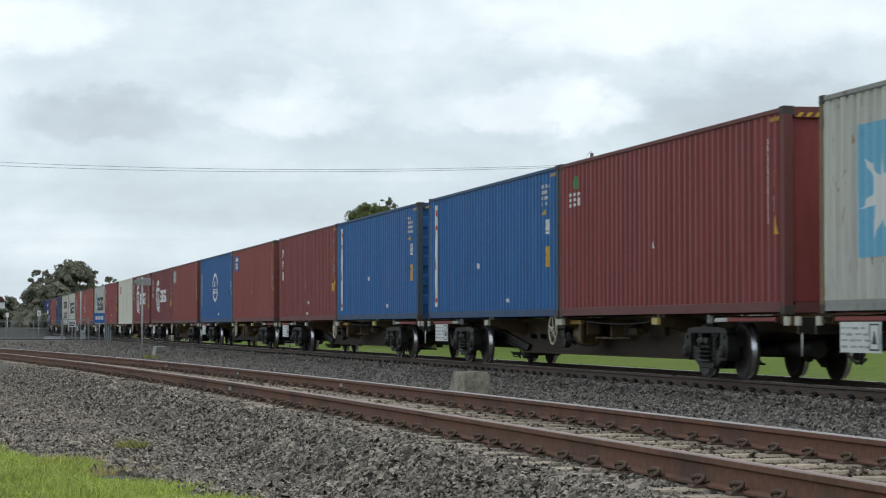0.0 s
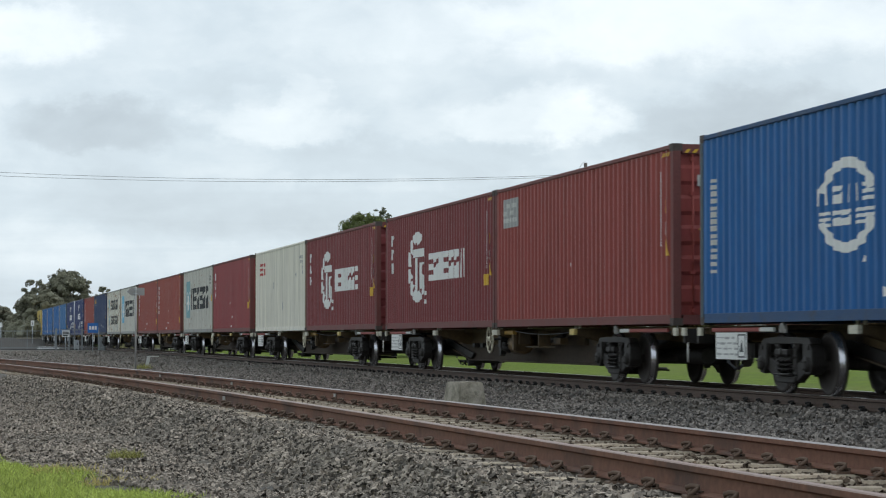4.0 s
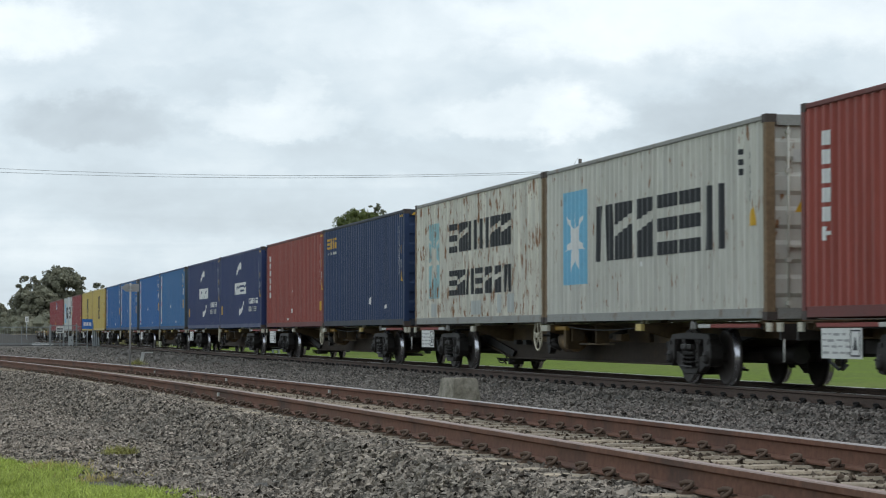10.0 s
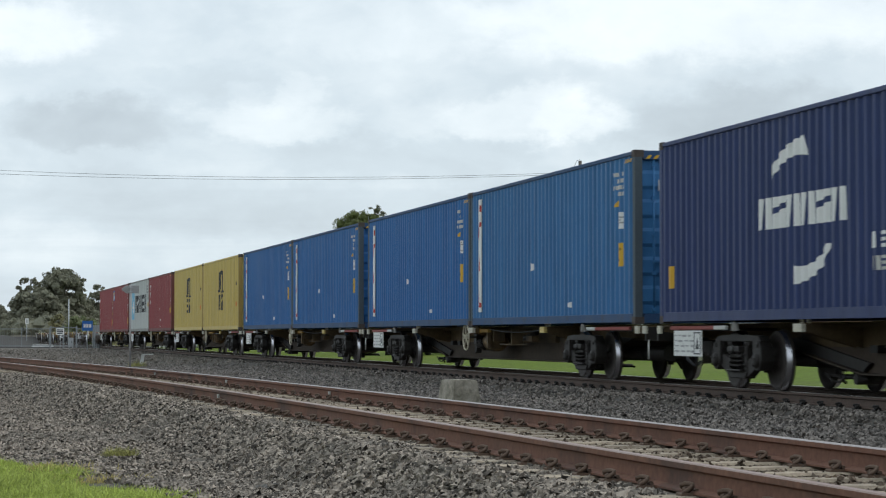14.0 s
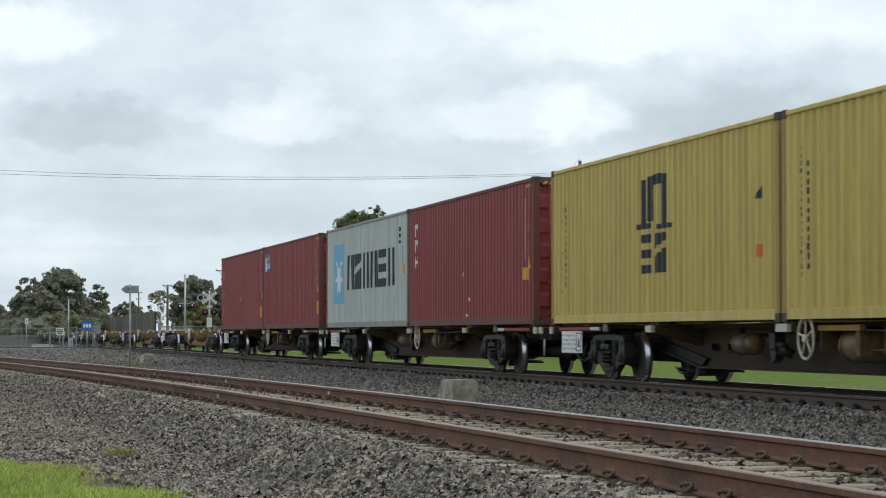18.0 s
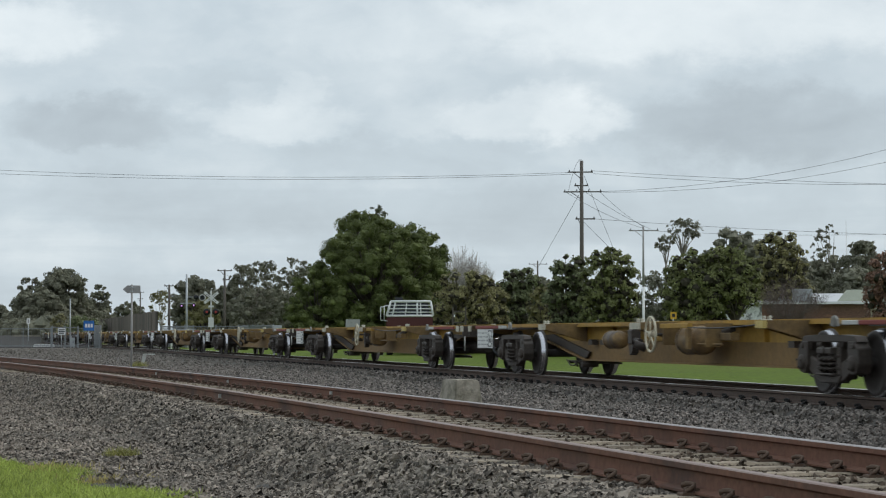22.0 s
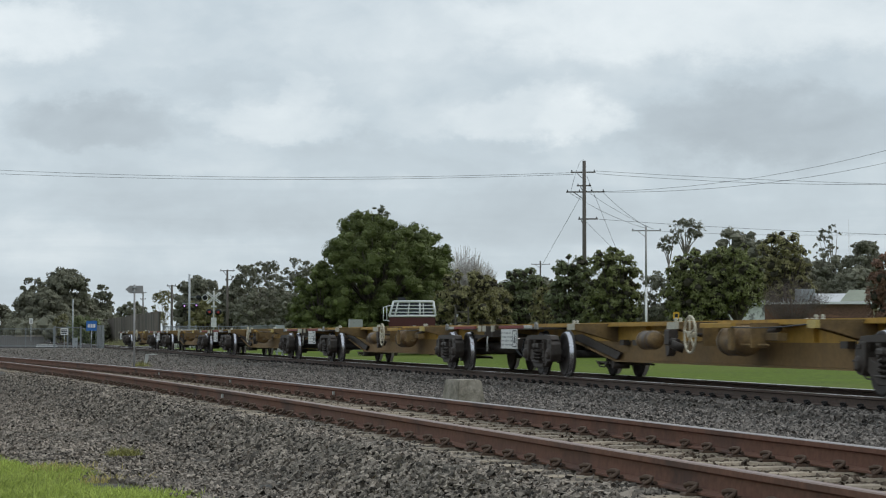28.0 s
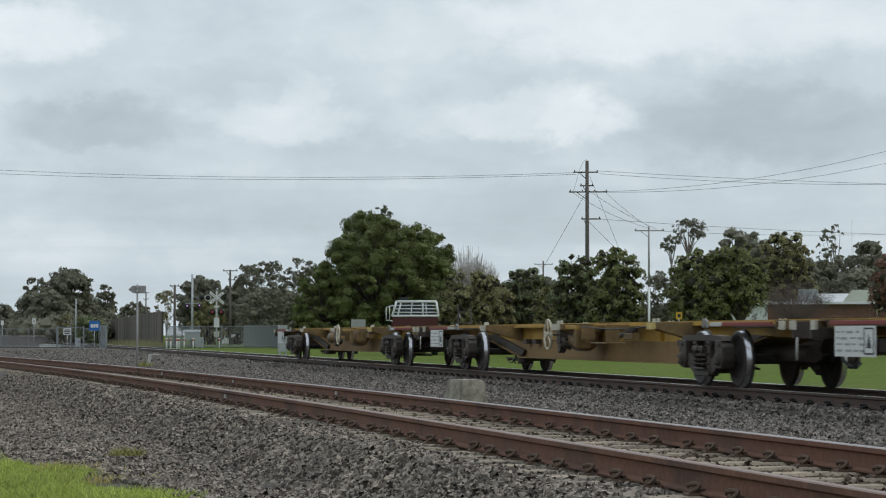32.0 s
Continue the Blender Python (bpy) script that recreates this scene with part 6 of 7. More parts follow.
def bare_tree(kind, bearing, dist, half_px, top_px, seed, label, mt=TWIG, n=70, base_z=-0.35, thick=0.05):
    rng = random.Random(seed)
    X, Y = spot(bearing, dist)
    half, H = half_px * dist / 4160, top_px * dist / 4160 + EYE[2] - base_z
    t = empty(kind, pose(X, Y, base_z))
    trunk, twigs = bmesh.new(), bmesh.new()
    tube(trunk, (0, 0, -0.3), (0, 0, H * 0.35), thick * 2.0, thick * 1.3, n=7)
    for k in range(n):
        a = rng.uniform(0, 2 * math.pi)
        r = half * rng.random() ** 0.45
        tip = Vector((r * math.cos(a), r * math.sin(a), H * (1 - 0.28 * (r / half) ** 2) * rng.uniform(0.72, 1.0)))
        mid = Vector((tip.x * 0.6, tip.y * 0.6, H * rng.uniform(0.42, 0.66)))
        tube(twigs, (0, 0, H * rng.uniform(0.2, 0.35)), mid, thick * 0.6, thick * 0.4, n=4, caps=False)
        tube(twigs, mid, tip, thick * 0.4, thick * 0.12, n=4, caps=False)
        for j in range(5):
            q = mid.lerp(tip, rng.uniform(0.3, 0.8))
            e = q + Vector((rng.gauss(0, 0.25), rng.gauss(0, 0.25), rng.uniform(0.2, 0.6))) * half * 0.4
            tube(twigs, q, e, thick * 0.22, thick * 0.08, n=3, caps=False)
    part("trunk", trunk, BARK, t)
    part("twig_crown", twigs, mt, t)
    return tagged(t, label, "tree")


def bearing_of(px):
    return 12.248 + math.degrees(math.atan((px - 784) / 4160))


def plant(kind, x0, x1, y_top, dist, leaf, bark, label, **k):
    return tree(kind, bearing_of((x0 + x1) / 2), dist, (x1 - x0) / 2, 593 - y_top, leaf, bark, label=label, **k)


GUM = "grey-green gum tree with open clumped foliage"
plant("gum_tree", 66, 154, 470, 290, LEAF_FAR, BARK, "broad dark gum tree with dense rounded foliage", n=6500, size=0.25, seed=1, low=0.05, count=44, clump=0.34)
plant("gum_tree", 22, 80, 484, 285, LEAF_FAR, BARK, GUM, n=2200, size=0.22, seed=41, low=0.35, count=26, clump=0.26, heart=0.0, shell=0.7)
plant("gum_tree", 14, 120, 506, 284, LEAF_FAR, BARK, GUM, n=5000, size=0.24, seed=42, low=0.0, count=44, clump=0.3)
plant("gum_tree", 156, 196, 503, 300, LEAF_FAR, BARK, GUM, n=2500, size=0.24, seed=2, low=0.1, count=23, clump=0.4)
plant("shrub", 84, 120, 553, 262, LEAF_STRAW, BARK, "pale yellow-green bush by the far fence", n=1400, size=0.18, seed=43, low=0.0, count=20)
plant("hedge_bush", 112, 178, 556, 255, LEAF_DARK, BARK, "dark hedge at the end of the timber wall", n=2400, size=0.18, seed=44, low=0.0, count=30)
plant("gum_tree", -60, 30, 535, 330, LEAF_FAR, BARK, GUM, n=3500, size=0.25, seed=3, low=0.05, count=34)
plant("shrub", -10, 195, 556, 275, LEAF_FAR, BARK, "low olive-green bushes along a far fence", n=2600, size=0.2, seed=4, low=0.0, count=30)
plant("gum_tree", 195, 262, 532, 480, LEAF_FAR, BARK, "distant grey-green trees on the skyline", n=2500, size=0.34, seed=5, low=0.1, count=23)
plant("feathery_tree", 258, 306, 506, 270, LEAF_STRAW, TWIG, "pale feathery half-bare tree by the crossing", n=1500, size=0.14, seed=6, low=0.25, count=23, shell=0.9, heart=0.0)
plant("shade_tree", 296, 400, 488, 250, LEAF_FAR, BARK, "dark dense shade tree behind the crossing", n=6500, size=0.22, seed=7, low=0.05, count=47, clump=0.32)
plant("shade_tree", 368, 446, 498, 246, LEAF_FAR, BARK, "grey-green trees behind the crossing", n=3200, size=0.2, seed=82, low=0.0, count=40)
plant("shrub", 318, 395, 525, 235, LEAF_OLIVE, BARK, "olive-brown bush behind the crossing", n=2200, size=0.18, seed=37, low=0.0, count=23)
plant("gum_tree", 398, 488, 460, 235, LEAF_FAR, BARK_PALE, GUM + " and pale limbs", n=2400, size=0.18, seed=8, style="umbrella", heart=0.0, low=0.45, count=34, clump=0.22, shell=0.7)
plant("gum_tree", 400, 500, 512, 230, LEAF_FAR, BARK_PALE, GUM, n=3000, size=0.20, seed=9, low=0.0, count=30, shell=0.6, heart=0.5)
plant("gum_tree", 474, 570, 454, 225, LEAF_FAR, BARK_PALE, GUM, n=4200, size=0.18, seed=10, low=0.12, count=60, clump=0.2, heart=0.0, shell=0.7)
plant("spreading_tree", 496, 622, 470, 163, LEAF_DEEP, BARK, "low dark flank of a dense spreading tree", n=15000, size=0.085, seed=83, style="broad", low=0.0, count=60, clump=0.26, shell=0.14, heart=0.80, pads=0.12)
plant("spreading_tree", 536, 800, 388, 165, LEAF_DEEP, BARK, "large dense dark-green spreading tree", n=70000, size=0.080, seed=11, style="broad", low=0.02, count=185, clump=0.155, shell=0.14, heart=0.80, pads=0.12)
plant("spreading_tree", 577, 705, 366, 172, LEAF_DEEP, BARK, "dark upper crown of a dense spreading tree", n=15000, size=0.085, seed=12, low=0.45, count=52, clump=0.25, shell=0.14, heart=0.80, pads=0.12)
plant("gum_tree", 640, 692, 361, 180, LEAF_GUM, BARK, "thin gum crown rising behind the spreading tree", n=900, size=0.15, seed=13, low=0.75, count=17, shell=0.8, heart=0.0)
bare_tree("bare_tree", bearing_of(818), 185, 58, 163, 14, "pale leafless tree behind the bushes", n=420, thick=0.07)
plant("bush", 756, 880, 472, 128, LEAF_OLIVE, BARK, "brownish-green broad bush beside the truck", n=6500, size=0.11, seed=15, low=0.02, count=51, clump=0.30)
plant("bush", 862, 970, 469, 134, LEAF_DARK, BARK, "tall dark green bush behind the line", n=6500, size=0.11, seed=16, low=0.02, count=51, clump=0.30)
plant("broadleaf_tree", 958, 1066, 446, 118, LEAF_DARK, BARK, "dark-green broad-leaved tree behind the train", n=8500, size=0.11, seed=17, low=0.04, count=57, clump=0.30)
plant("broadleaf_tree", 1022, 1132, 432, 114, LEAF_MID, BARK, "dark-green broad-leaved tree behind the train", n=9500, size=0.11, seed=18, low=0.04, count=61, clump=0.30)
plant("gum_tree", 1172, 1243, 385, 215, LEAF_FAR, BARK_PALE, "tall gum tree with umbrella crown and pale limbs", n=1000, size=0.15, seed=19, heart=0.0, low=0.79, count=24, clump=0.27, shell=0.9)
plant("gum_tree", 1150, 1196, 417, 210, LEAF_FAR, BARK_PALE, GUM, n=480, size=0.15, seed=20, heart=0.0, low=0.83, count=11, clump=0.34, shell=0.75)
plant("gum_tree", 1112, 1200, 478, 205, LEAF_FAR, BARK_PALE, GUM, n=3200, size=0.17, seed=81, low=0.1, count=40, clump=0.24, heart=0.0)
plant("street_tree", 1158, 1296, 434, 112, LEAF_MID, BARK, "green street tree with russet tips", n=9000, size=0.105, seed=21, low=0.10, count=57, clump=0.30)
plant("street_tree", 1232, 1350, 426, 112, LEAF_MID, BARK, "green street tree with drooping branches", n=7000, size=0.105, seed=22, low=0.34, count=48, clump=0.30)
plant("gum_tree", 1222, 1372, 402, 205, LEAF_FAR, BARK, GUM, n=9000, size=0.17, seed=23, low=0.1, count=70, clump=0.26, style="broad", heart=0.7, shell=0.3)
plant("bushy_tree", 1318, 1436, 404, 180, LEAF_OLIVE, BARK, "tall olive-brown bushy tree", n=11000, size=0.15, seed=24, low=0.03, count=80, clump=0.30, style="broad")
plant("gum_tree", 1430, 1486, 394, 235, LEAF_FAR, BARK_PALE, "sparse gum tree with dead twigs", n=1500, size=0.16, seed=25, low=0.4, count=44, clump=0.22, shell=0.75, heart=0.0)
bare_tree("dead_tree", bearing_of(1497), 235, 14, 205, 26, "dead bare tree among the gums", n=9, thick=0.07)
plant("shade_tree", 1395, 1515, 446, 230, LEAF_FAR, BARK, "dark mixed trees behind the houses", n=6000, size=0.2, seed=27, low=0.05, count=47)
plant("shade_tree", 1478, 1572, 425, 225, LEAF_FAR, BARK, "dark mixed trees behind the houses", n=6500, size=0.2, seed=28, low=0.05, count=47)
plant("russet_tree", 1522, 1660, 430, 120, LEAF_RUST, BARK, "russet-leaved tree near the houses", n=8500, size=0.115, seed=29, low=0.08, count=54)
bare_tree("bare_shrub", bearing_of(1395), 140, 70, 112, 30, "dark leafless shrub in front of a brick wall", n=330, thick=0.016, mt=TWIG_DARK)
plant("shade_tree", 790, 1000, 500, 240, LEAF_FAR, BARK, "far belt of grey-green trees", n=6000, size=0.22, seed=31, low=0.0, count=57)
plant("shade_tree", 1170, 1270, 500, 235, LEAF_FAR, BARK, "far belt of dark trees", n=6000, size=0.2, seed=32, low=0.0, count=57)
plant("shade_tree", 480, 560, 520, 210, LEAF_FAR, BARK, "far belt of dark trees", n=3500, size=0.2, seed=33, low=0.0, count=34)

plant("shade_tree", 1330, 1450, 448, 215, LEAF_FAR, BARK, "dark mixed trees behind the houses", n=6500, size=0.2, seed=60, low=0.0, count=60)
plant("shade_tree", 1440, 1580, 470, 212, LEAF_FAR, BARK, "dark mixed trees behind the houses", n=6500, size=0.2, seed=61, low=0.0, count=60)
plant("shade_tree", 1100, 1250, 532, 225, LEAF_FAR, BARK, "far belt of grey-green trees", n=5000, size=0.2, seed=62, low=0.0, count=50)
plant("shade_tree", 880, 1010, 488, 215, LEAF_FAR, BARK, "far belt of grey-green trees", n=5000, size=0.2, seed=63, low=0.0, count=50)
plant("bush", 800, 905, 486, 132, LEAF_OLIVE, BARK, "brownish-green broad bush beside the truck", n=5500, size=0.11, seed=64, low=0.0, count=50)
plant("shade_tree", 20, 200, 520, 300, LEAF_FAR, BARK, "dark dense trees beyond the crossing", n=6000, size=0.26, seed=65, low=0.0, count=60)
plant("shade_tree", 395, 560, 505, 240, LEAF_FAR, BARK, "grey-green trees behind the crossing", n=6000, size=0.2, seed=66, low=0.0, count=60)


plant("shade_tree", 1270, 1420, 428, 200, LEAF_FAR, BARK, "dark mixed trees behind the houses", n=7000, size=0.18, seed=67, low=0.0, count=60)


plant("spreading_tree", 636, 797, 394, 168, LEAF_DEEP, BARK, "dark green flank of a dense spreading tree", n=18000, size=0.09, seed=68, low=0.3, count=60, clump=0.26, shell=0.14, heart=0.80, pads=0.12)
plant("bush", 925, 1000, 498, 127, LEAF_OLIVE, BARK, "brownish-green bush between the larger trees", n=3200, size=0.11, seed=70, low=0.0, count=34)
plant("bush", 1060, 1120, 520, 124, LEAF_OLIVE, BARK, "brownish-green bush between the larger trees", n=2400, size=0.11, seed=71, low=0.0, count=26)
plant("shade_tree", 560, 640, 470, 200, LEAF_FAR, BARK, "grey-green trees behind the spreading tree", n=3000, size=0.18, seed=72, low=0.0, count=34)


def far_woods():
    """The wooded skyline all round the plain, and an unseen belt that blocks light."""
    rng = np.random.default_rng(50)
    cl = []
    for k in range(260):
        b = rng.uniform(-180, 180)
        d = rng.uniform(520, 800)
        x, y = spot(b, d)
        r = rng.uniform(6, 12)
        cl.append((x, y, r * 0.25, r * 1.5, r * 1.5, r * 0.5))
    # added unseen trees on the near side, behind the eye, block low sky light
    for k in range(60):
        x, y = spot(-50 - 100 * (k + rng.uniform(0, 1)) / 60, rng.uniform(70, 95))
        r = rng.uniform(4.5, 7.5)
        cl.append((x, y, r * 0.8, r, r, r * 0.95))
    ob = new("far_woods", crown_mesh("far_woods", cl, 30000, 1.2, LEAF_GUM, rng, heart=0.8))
    return tagged(ob, "low grey-green wooded skyline and an added unseen tree belt", "woods", kind="stuff")


far_woods()


# ---- poles and wires ----
def power_pole(bearing, dist, top_px, arms, label, r=0.16, mt=TIMBER_POLE, base_z=-0.35, lean=0.0, white_to=None, turn=0):
    X, Y = spot(bearing, dist)
    H = top_px * dist / 4160 + EYE[2] - base_z
    p = empty("power_pole", pose(X, Y, base_z, 0, 0, turn))
    bm = bmesh.new()
    z0 = -0.4
    if white_to:
        wm = bmesh.new()
        tube(wm, (0, 0, -0.4), (0, 0, white_to), r * 1.12, r * 1.05, n=12)
        part("white_base", wm, WHITE, p, "white painted lower pole")
        z0 = white_to
    tube(bm, (0, 0, z0), (lean, lean, H), r * 1.05, r * 0.72, n=12)
    part("pole", bm, mt, p)
    for z_px, a_px, b_px in arms:
        z = z_px * dist / 4160 + EYE[2] - base_z
        a, b = a_px * dist / 4160, b_px * dist / 4160
        k = lean * z / H
        bm = bmesh.new()
        box(bm, -0.19 + k, -0.11 + k, a, b, z - 0.04, z + 0.04)
        tube(bm, (-0.15 + k, a * 0.6, z), (k, 0, z - 0.5), 0.025, n=5)
        arm = part("crossarm", bm, mt, p)
        m = max(2, int((b - a) / 0.6))
        for j in range(m):
            y = a + 0.08 + (b - a - 0.16) * j / (m - 1)
            bm = bmesh.new()
            lathe(bm, [(0.012, z + 0.041), (0.035, z + 0.06), (0.042, z + 0.09), (0.02, z + 0.15), (0.0, z + 0.16)], "z", 8, at=(-0.15 + k, y, 0))
            part("insulator", bm, LENS_DARK, arm)
    return tagged(p, label, "power pole")


# arms run across the view, so +y of a pole turned by its bearing is to the right
MB = bearing_of(1027)
power_pole(MB, 150, 308, [(288, -24, 20), (264, -13, 12), (253, -32, 36), (205, -11, 24)], "tall dark timber power pole with four crossarms", r=0.155, turn=-MB)
PB = bearing_of(1136)
power_pole(PB, 170, 191, [(184, -25, 27)], "slim power pole with one crossarm and white lower part", r=0.085, white_to=4.6, turn=-PB, mt=GREY_SIGN)
for px, d, top, arms in ((949, 300, 131, [(125, -16, 17)]), (395, 215, 115, [(113, -13, 13), (97, -4, 9)]), (297, 205, 88, [(86, -9, 8)]), (246, 360, 76, [(74, -3, 6), (63, -5, 5)])):
    B = bearing_of(px)
    power_pole(B, d, top, arms, "timber power pole with a crossarm", r=0.13, turn=-B)


def wire(name, pts, r, label):
    """A sagging line through places given as (bearing, dist, height angle)."""
    bm = bmesh.new()
    P = []
    for px, d, up in pts:
        x, y = spot(bearing_of(px), d)
        P.append(Vector((x, y, up * d / 4160 + EYE[2])))
    pipe(bm, P, r, n=5)
    ob = new(name, mesh_of(bm, name, CABLE))
    return tagged(ob, label, "power line")


def sag(a, b, drop, n=14):
    """From a to b, both (px, dist, up), hanging by drop."""
    out = []
    for k in range(n + 1):
        t = k / n
        out.append(tuple(a[i] + (b[i] - a[i]) * t for i in range(2)) + (a[2] + (b[2] - a[2]) * t - 4 * drop * t * (1 - t),))
    return out


PL = "thin dark overhead power line"
wire("power_line", sag((1003, 150, 287), (-260, 152, 297), 13), 0.011, PL)
wire("power_line", sag((1008, 150, 284), (-260, 152, 289), 12), 0.011, PL)
wire("power_line", sag((1046, 150, 290), (1700, 150, 258), 3), 0.011, PL)
wire("power_line", sag((1048, 150, 285), (1700, 150, 262), 8), 0.011, PL)
wire("power_line", sag((1060, 150, 253), (1750, 150, 375), 26), 0.011, PL)
wire("power_line", sag((1063, 150, 252), (1750, 150, 345), 25), 0.011, PL)
wire("power_line", sag((1000, 150, 252), (1136, 170, 188), 6), 0.012, PL)
wire("power_line", sag((1060, 150, 252), (1138, 170, 190), 4), 0.012, PL)
wire("power_line", sag((1030, 150, 255), (1150, 170, 186), 4), 0.012, PL)
wire("power_line", sag((1045, 150, 205), (1700, 180, 170), 4), 0.012, PL)
wire("guy_wire", sag((1022, 150, 247), (949, 160, 118), 0), 0.012, "taut steel guy wire from the tall pole")
wire("guy_wire", sag((1032, 150, 280), (1082, 146, 155), 0), 0.012, "taut steel guy wire from the tall pole")
wire("guy_wire", sag((1030, 150, 200), (1078, 146, 152), 0), 0.012, "taut steel guy wire from the tall pole")
wire("power_line", sag((1142, 170, 184), (1600, 230, 176), 5), 0.012, PL)
wire("power_line", sag((399, 215, 105), (470, 190, 84), 2), 0.012, PL)
wire("jumper_cable", [(1027 - 24 + 2 * k, 150, 253 + 57 * math.sin(k / 12 * math.pi / 1.9)) for k in range(13)], 0.010, "looped jumper cable on the pole top")


# ---- level crossing ----

def crossing_mast(x, y, label, tall=5.3, lamps=True, cross=False):
    s = empty("crossing_signal", pose(x, y, -0.1))
    bm = bmesh.new()
    tube(bm, (0, 0, -0.3), (0, 0, tall), 0.075, n=10)
    part("mast", bm, GALV, s)
    bm = bmesh.new()
    box(bm, -0.25, 0.25, -0.55, 0.55, 0.55, 1.12)
    prism(bm, [(-0.3, -0.6, 1.121), (0.3, -0.6, 1.121), (0.2, -0.6, 1.28), (-0.2, -0.6, 1.28)], (0, 1.2, 0))
    part("control_box", bm, GALV, s, "grey steel control box")
    bm = bmesh.new()
    box(bm, -0.04, 0.04, -0.5, 0.65, 3.16, 3.22)
    box(bm, -0.04, 0.04, 0.0, 1.15, 3.62, 3.68)
    part("lamp_arm", bm, GALV, s)
    for k, (yy, zz) in enumerate(((-0.38, 3.0), (0.50, 3.05), (0.66, 3.62), (1.12, 3.60))):
        bm = bmesh.new()
        g = 0.55 if k < 2 else 0.66
        lathe(bm, [(0.0, 0.06), (0.20 * g, 0.06), (0.26 * g, 0.05), (0.28 * g, 0.0), (0.28 * g, -0.04), (0.14 * g, -0.10), (0.0, -0.12)], "x", 16, at=(0.10, yy, zz))
        lamp = part("lamp", bm, LENS_DARK, s, "round black crossing lamp")
        bm = bmesh.new()
        lathe(bm, [(0.0, 0.175), (0.035, 0.17), (0.05, 0.165)], "x", 12, at=(0.0, yy, zz))
        part("lens", bm, LENS_RED if k < 2 else LENS_DARK, lamp)
        if k == 3:
            ring = made(lathe, [(0.185, 0.045), (0.21, 0.062), (0.235, 0.045)], "x", 16, at=(0.10, yy, zz))
            part("rim", ring, WHITE, lamp, "white rim of the lamp")
    return tagged(s, label, "crossing signal")


def glow(name, col, strength):
    mt, nt, b = nodes_of(name)
    b.inputs["Base Color"].default_value = (*col, 1)
    b.inputs["Emission Color"].default_value = (*col, 1)
    b.inputs["Emission Strength"].default_value = strength
    return mt


LENS_RED = glow("lit_signal_lens", (0.75, 0.35, 0.95), 0.9)
crossing_mast(*spot(bearing_of(328), 172), "grey level-crossing mast with lit round lamps")


def crossbuck(x, y):
    s = empty("crossbuck_sign", pose(x, y, -0.1))
    bm = bmesh.new()
    tube(bm, (0, 0, -0.3), (0, 0, 4.1), 0.06, n=10)
    part("post", bm, OFFWHITE, s)
    for a in (38, -38):
        bm = bmesh.new()
        m = Matrix.Translation((0.08 if a > 0 else 0.105, 0, 3.58)) @ Matrix.Rotation(radians(a), 4, "X")
        box(bm, 0, 0.02, -0.64, 0.64, -0.10, 0.10, m)
        arm = part("crossbuck_arm", bm, WHITE, s, "white warning arm")
        for k in (-0.42, -0.30, -0.18, 0.16, 0.28, 0.40):
            part("print_bar", made(box, 0.021, 0.025, k, k + 0.05, -0.035, 0.035, m), BLACK, arm)
    for yy in (-0.32, 0.32):
        bm = bmesh.new()
        lathe(bm, [(0.0, 0.05), (0.18, 0.05), (0.25, 0.03), (0.25, -0.03), (0.0, -0.10)], "x", 16, at=(0.12, yy, 2.55))
        lamp = part("lamp", bm, LENS_DARK, s)
        bm = bmesh.new()
        lathe(bm, [(0.0, 0.175), (0.09, 0.172)], "x", 10, at=(0.0, yy, 2.55))
        part("lens", bm, RED, lamp, "dull red lens")
    for z0, z1, mt in ((1.45, 2.15, WHITE), (0.75, 1.15, OFFWHITE), (2.88, 3.02, WHITE)):
        bm = bmesh.new()
        box(bm, 0.07, 0.09, -0.2, 0.2, z0, z1)
        part("plate", bm, mt, s)
    return tagged(s, "white crossbuck warning sign with paired lamps", "crossing sign")


crossbuck(*spot(bearing_of(371), 171))


def fence(bearing0, d0, bearing1, d1, h, label, step=2.3, base_z=-0.16, rails=(0.12, 0.97), picket=0.16, picket_r=0.006, thick=0.035):
    """A steel fence of posts, rails and thin pickets."""
    a, b = Vector((*spot(bearing0, d0), base_z)), Vector((*spot(bearing1, d1), base_z))
    f = empty("steel_fence", Matrix.Translation(a))
    L = (b - a).length
    ang = math.atan2((b - a).y, (b - a).x)
    rot = Matrix.Rotation(ang, 4, "Z")
    n = max(1, round(L / step))
    for k in range(n + 1):
        bm = bmesh.new()
        x = L * k / n
        box(bm, x - thick, x + thick, -thick, thick, -0.3, h + 0.06)
        o = part("post", bm, MESH_STEEL, f)
        o.matrix_basis = rot
    for z in rails:
        bm = bmesh.new()
        box(bm, 0, L, -0.022, 0.022, z * h - 0.025, z * h + 0.025)
        part("rail", bm, MESH_STEEL, f).matrix_basis = rot
    bm = bmesh.new()
    box(bm, -picket_r, picket_r, -0.01, 0.01, 0.05, h)
    me = mesh_of(bm, "picket", MESH_STEEL)
    for k in range(n):
        x = L * k / n + picket
        while x < L * (k + 1) / n - 0.05:
            piece("picket", me, f, rot @ Matrix.Translation((x, 0, 0)))
            x += picket
    return tagged(f, label, "fence")


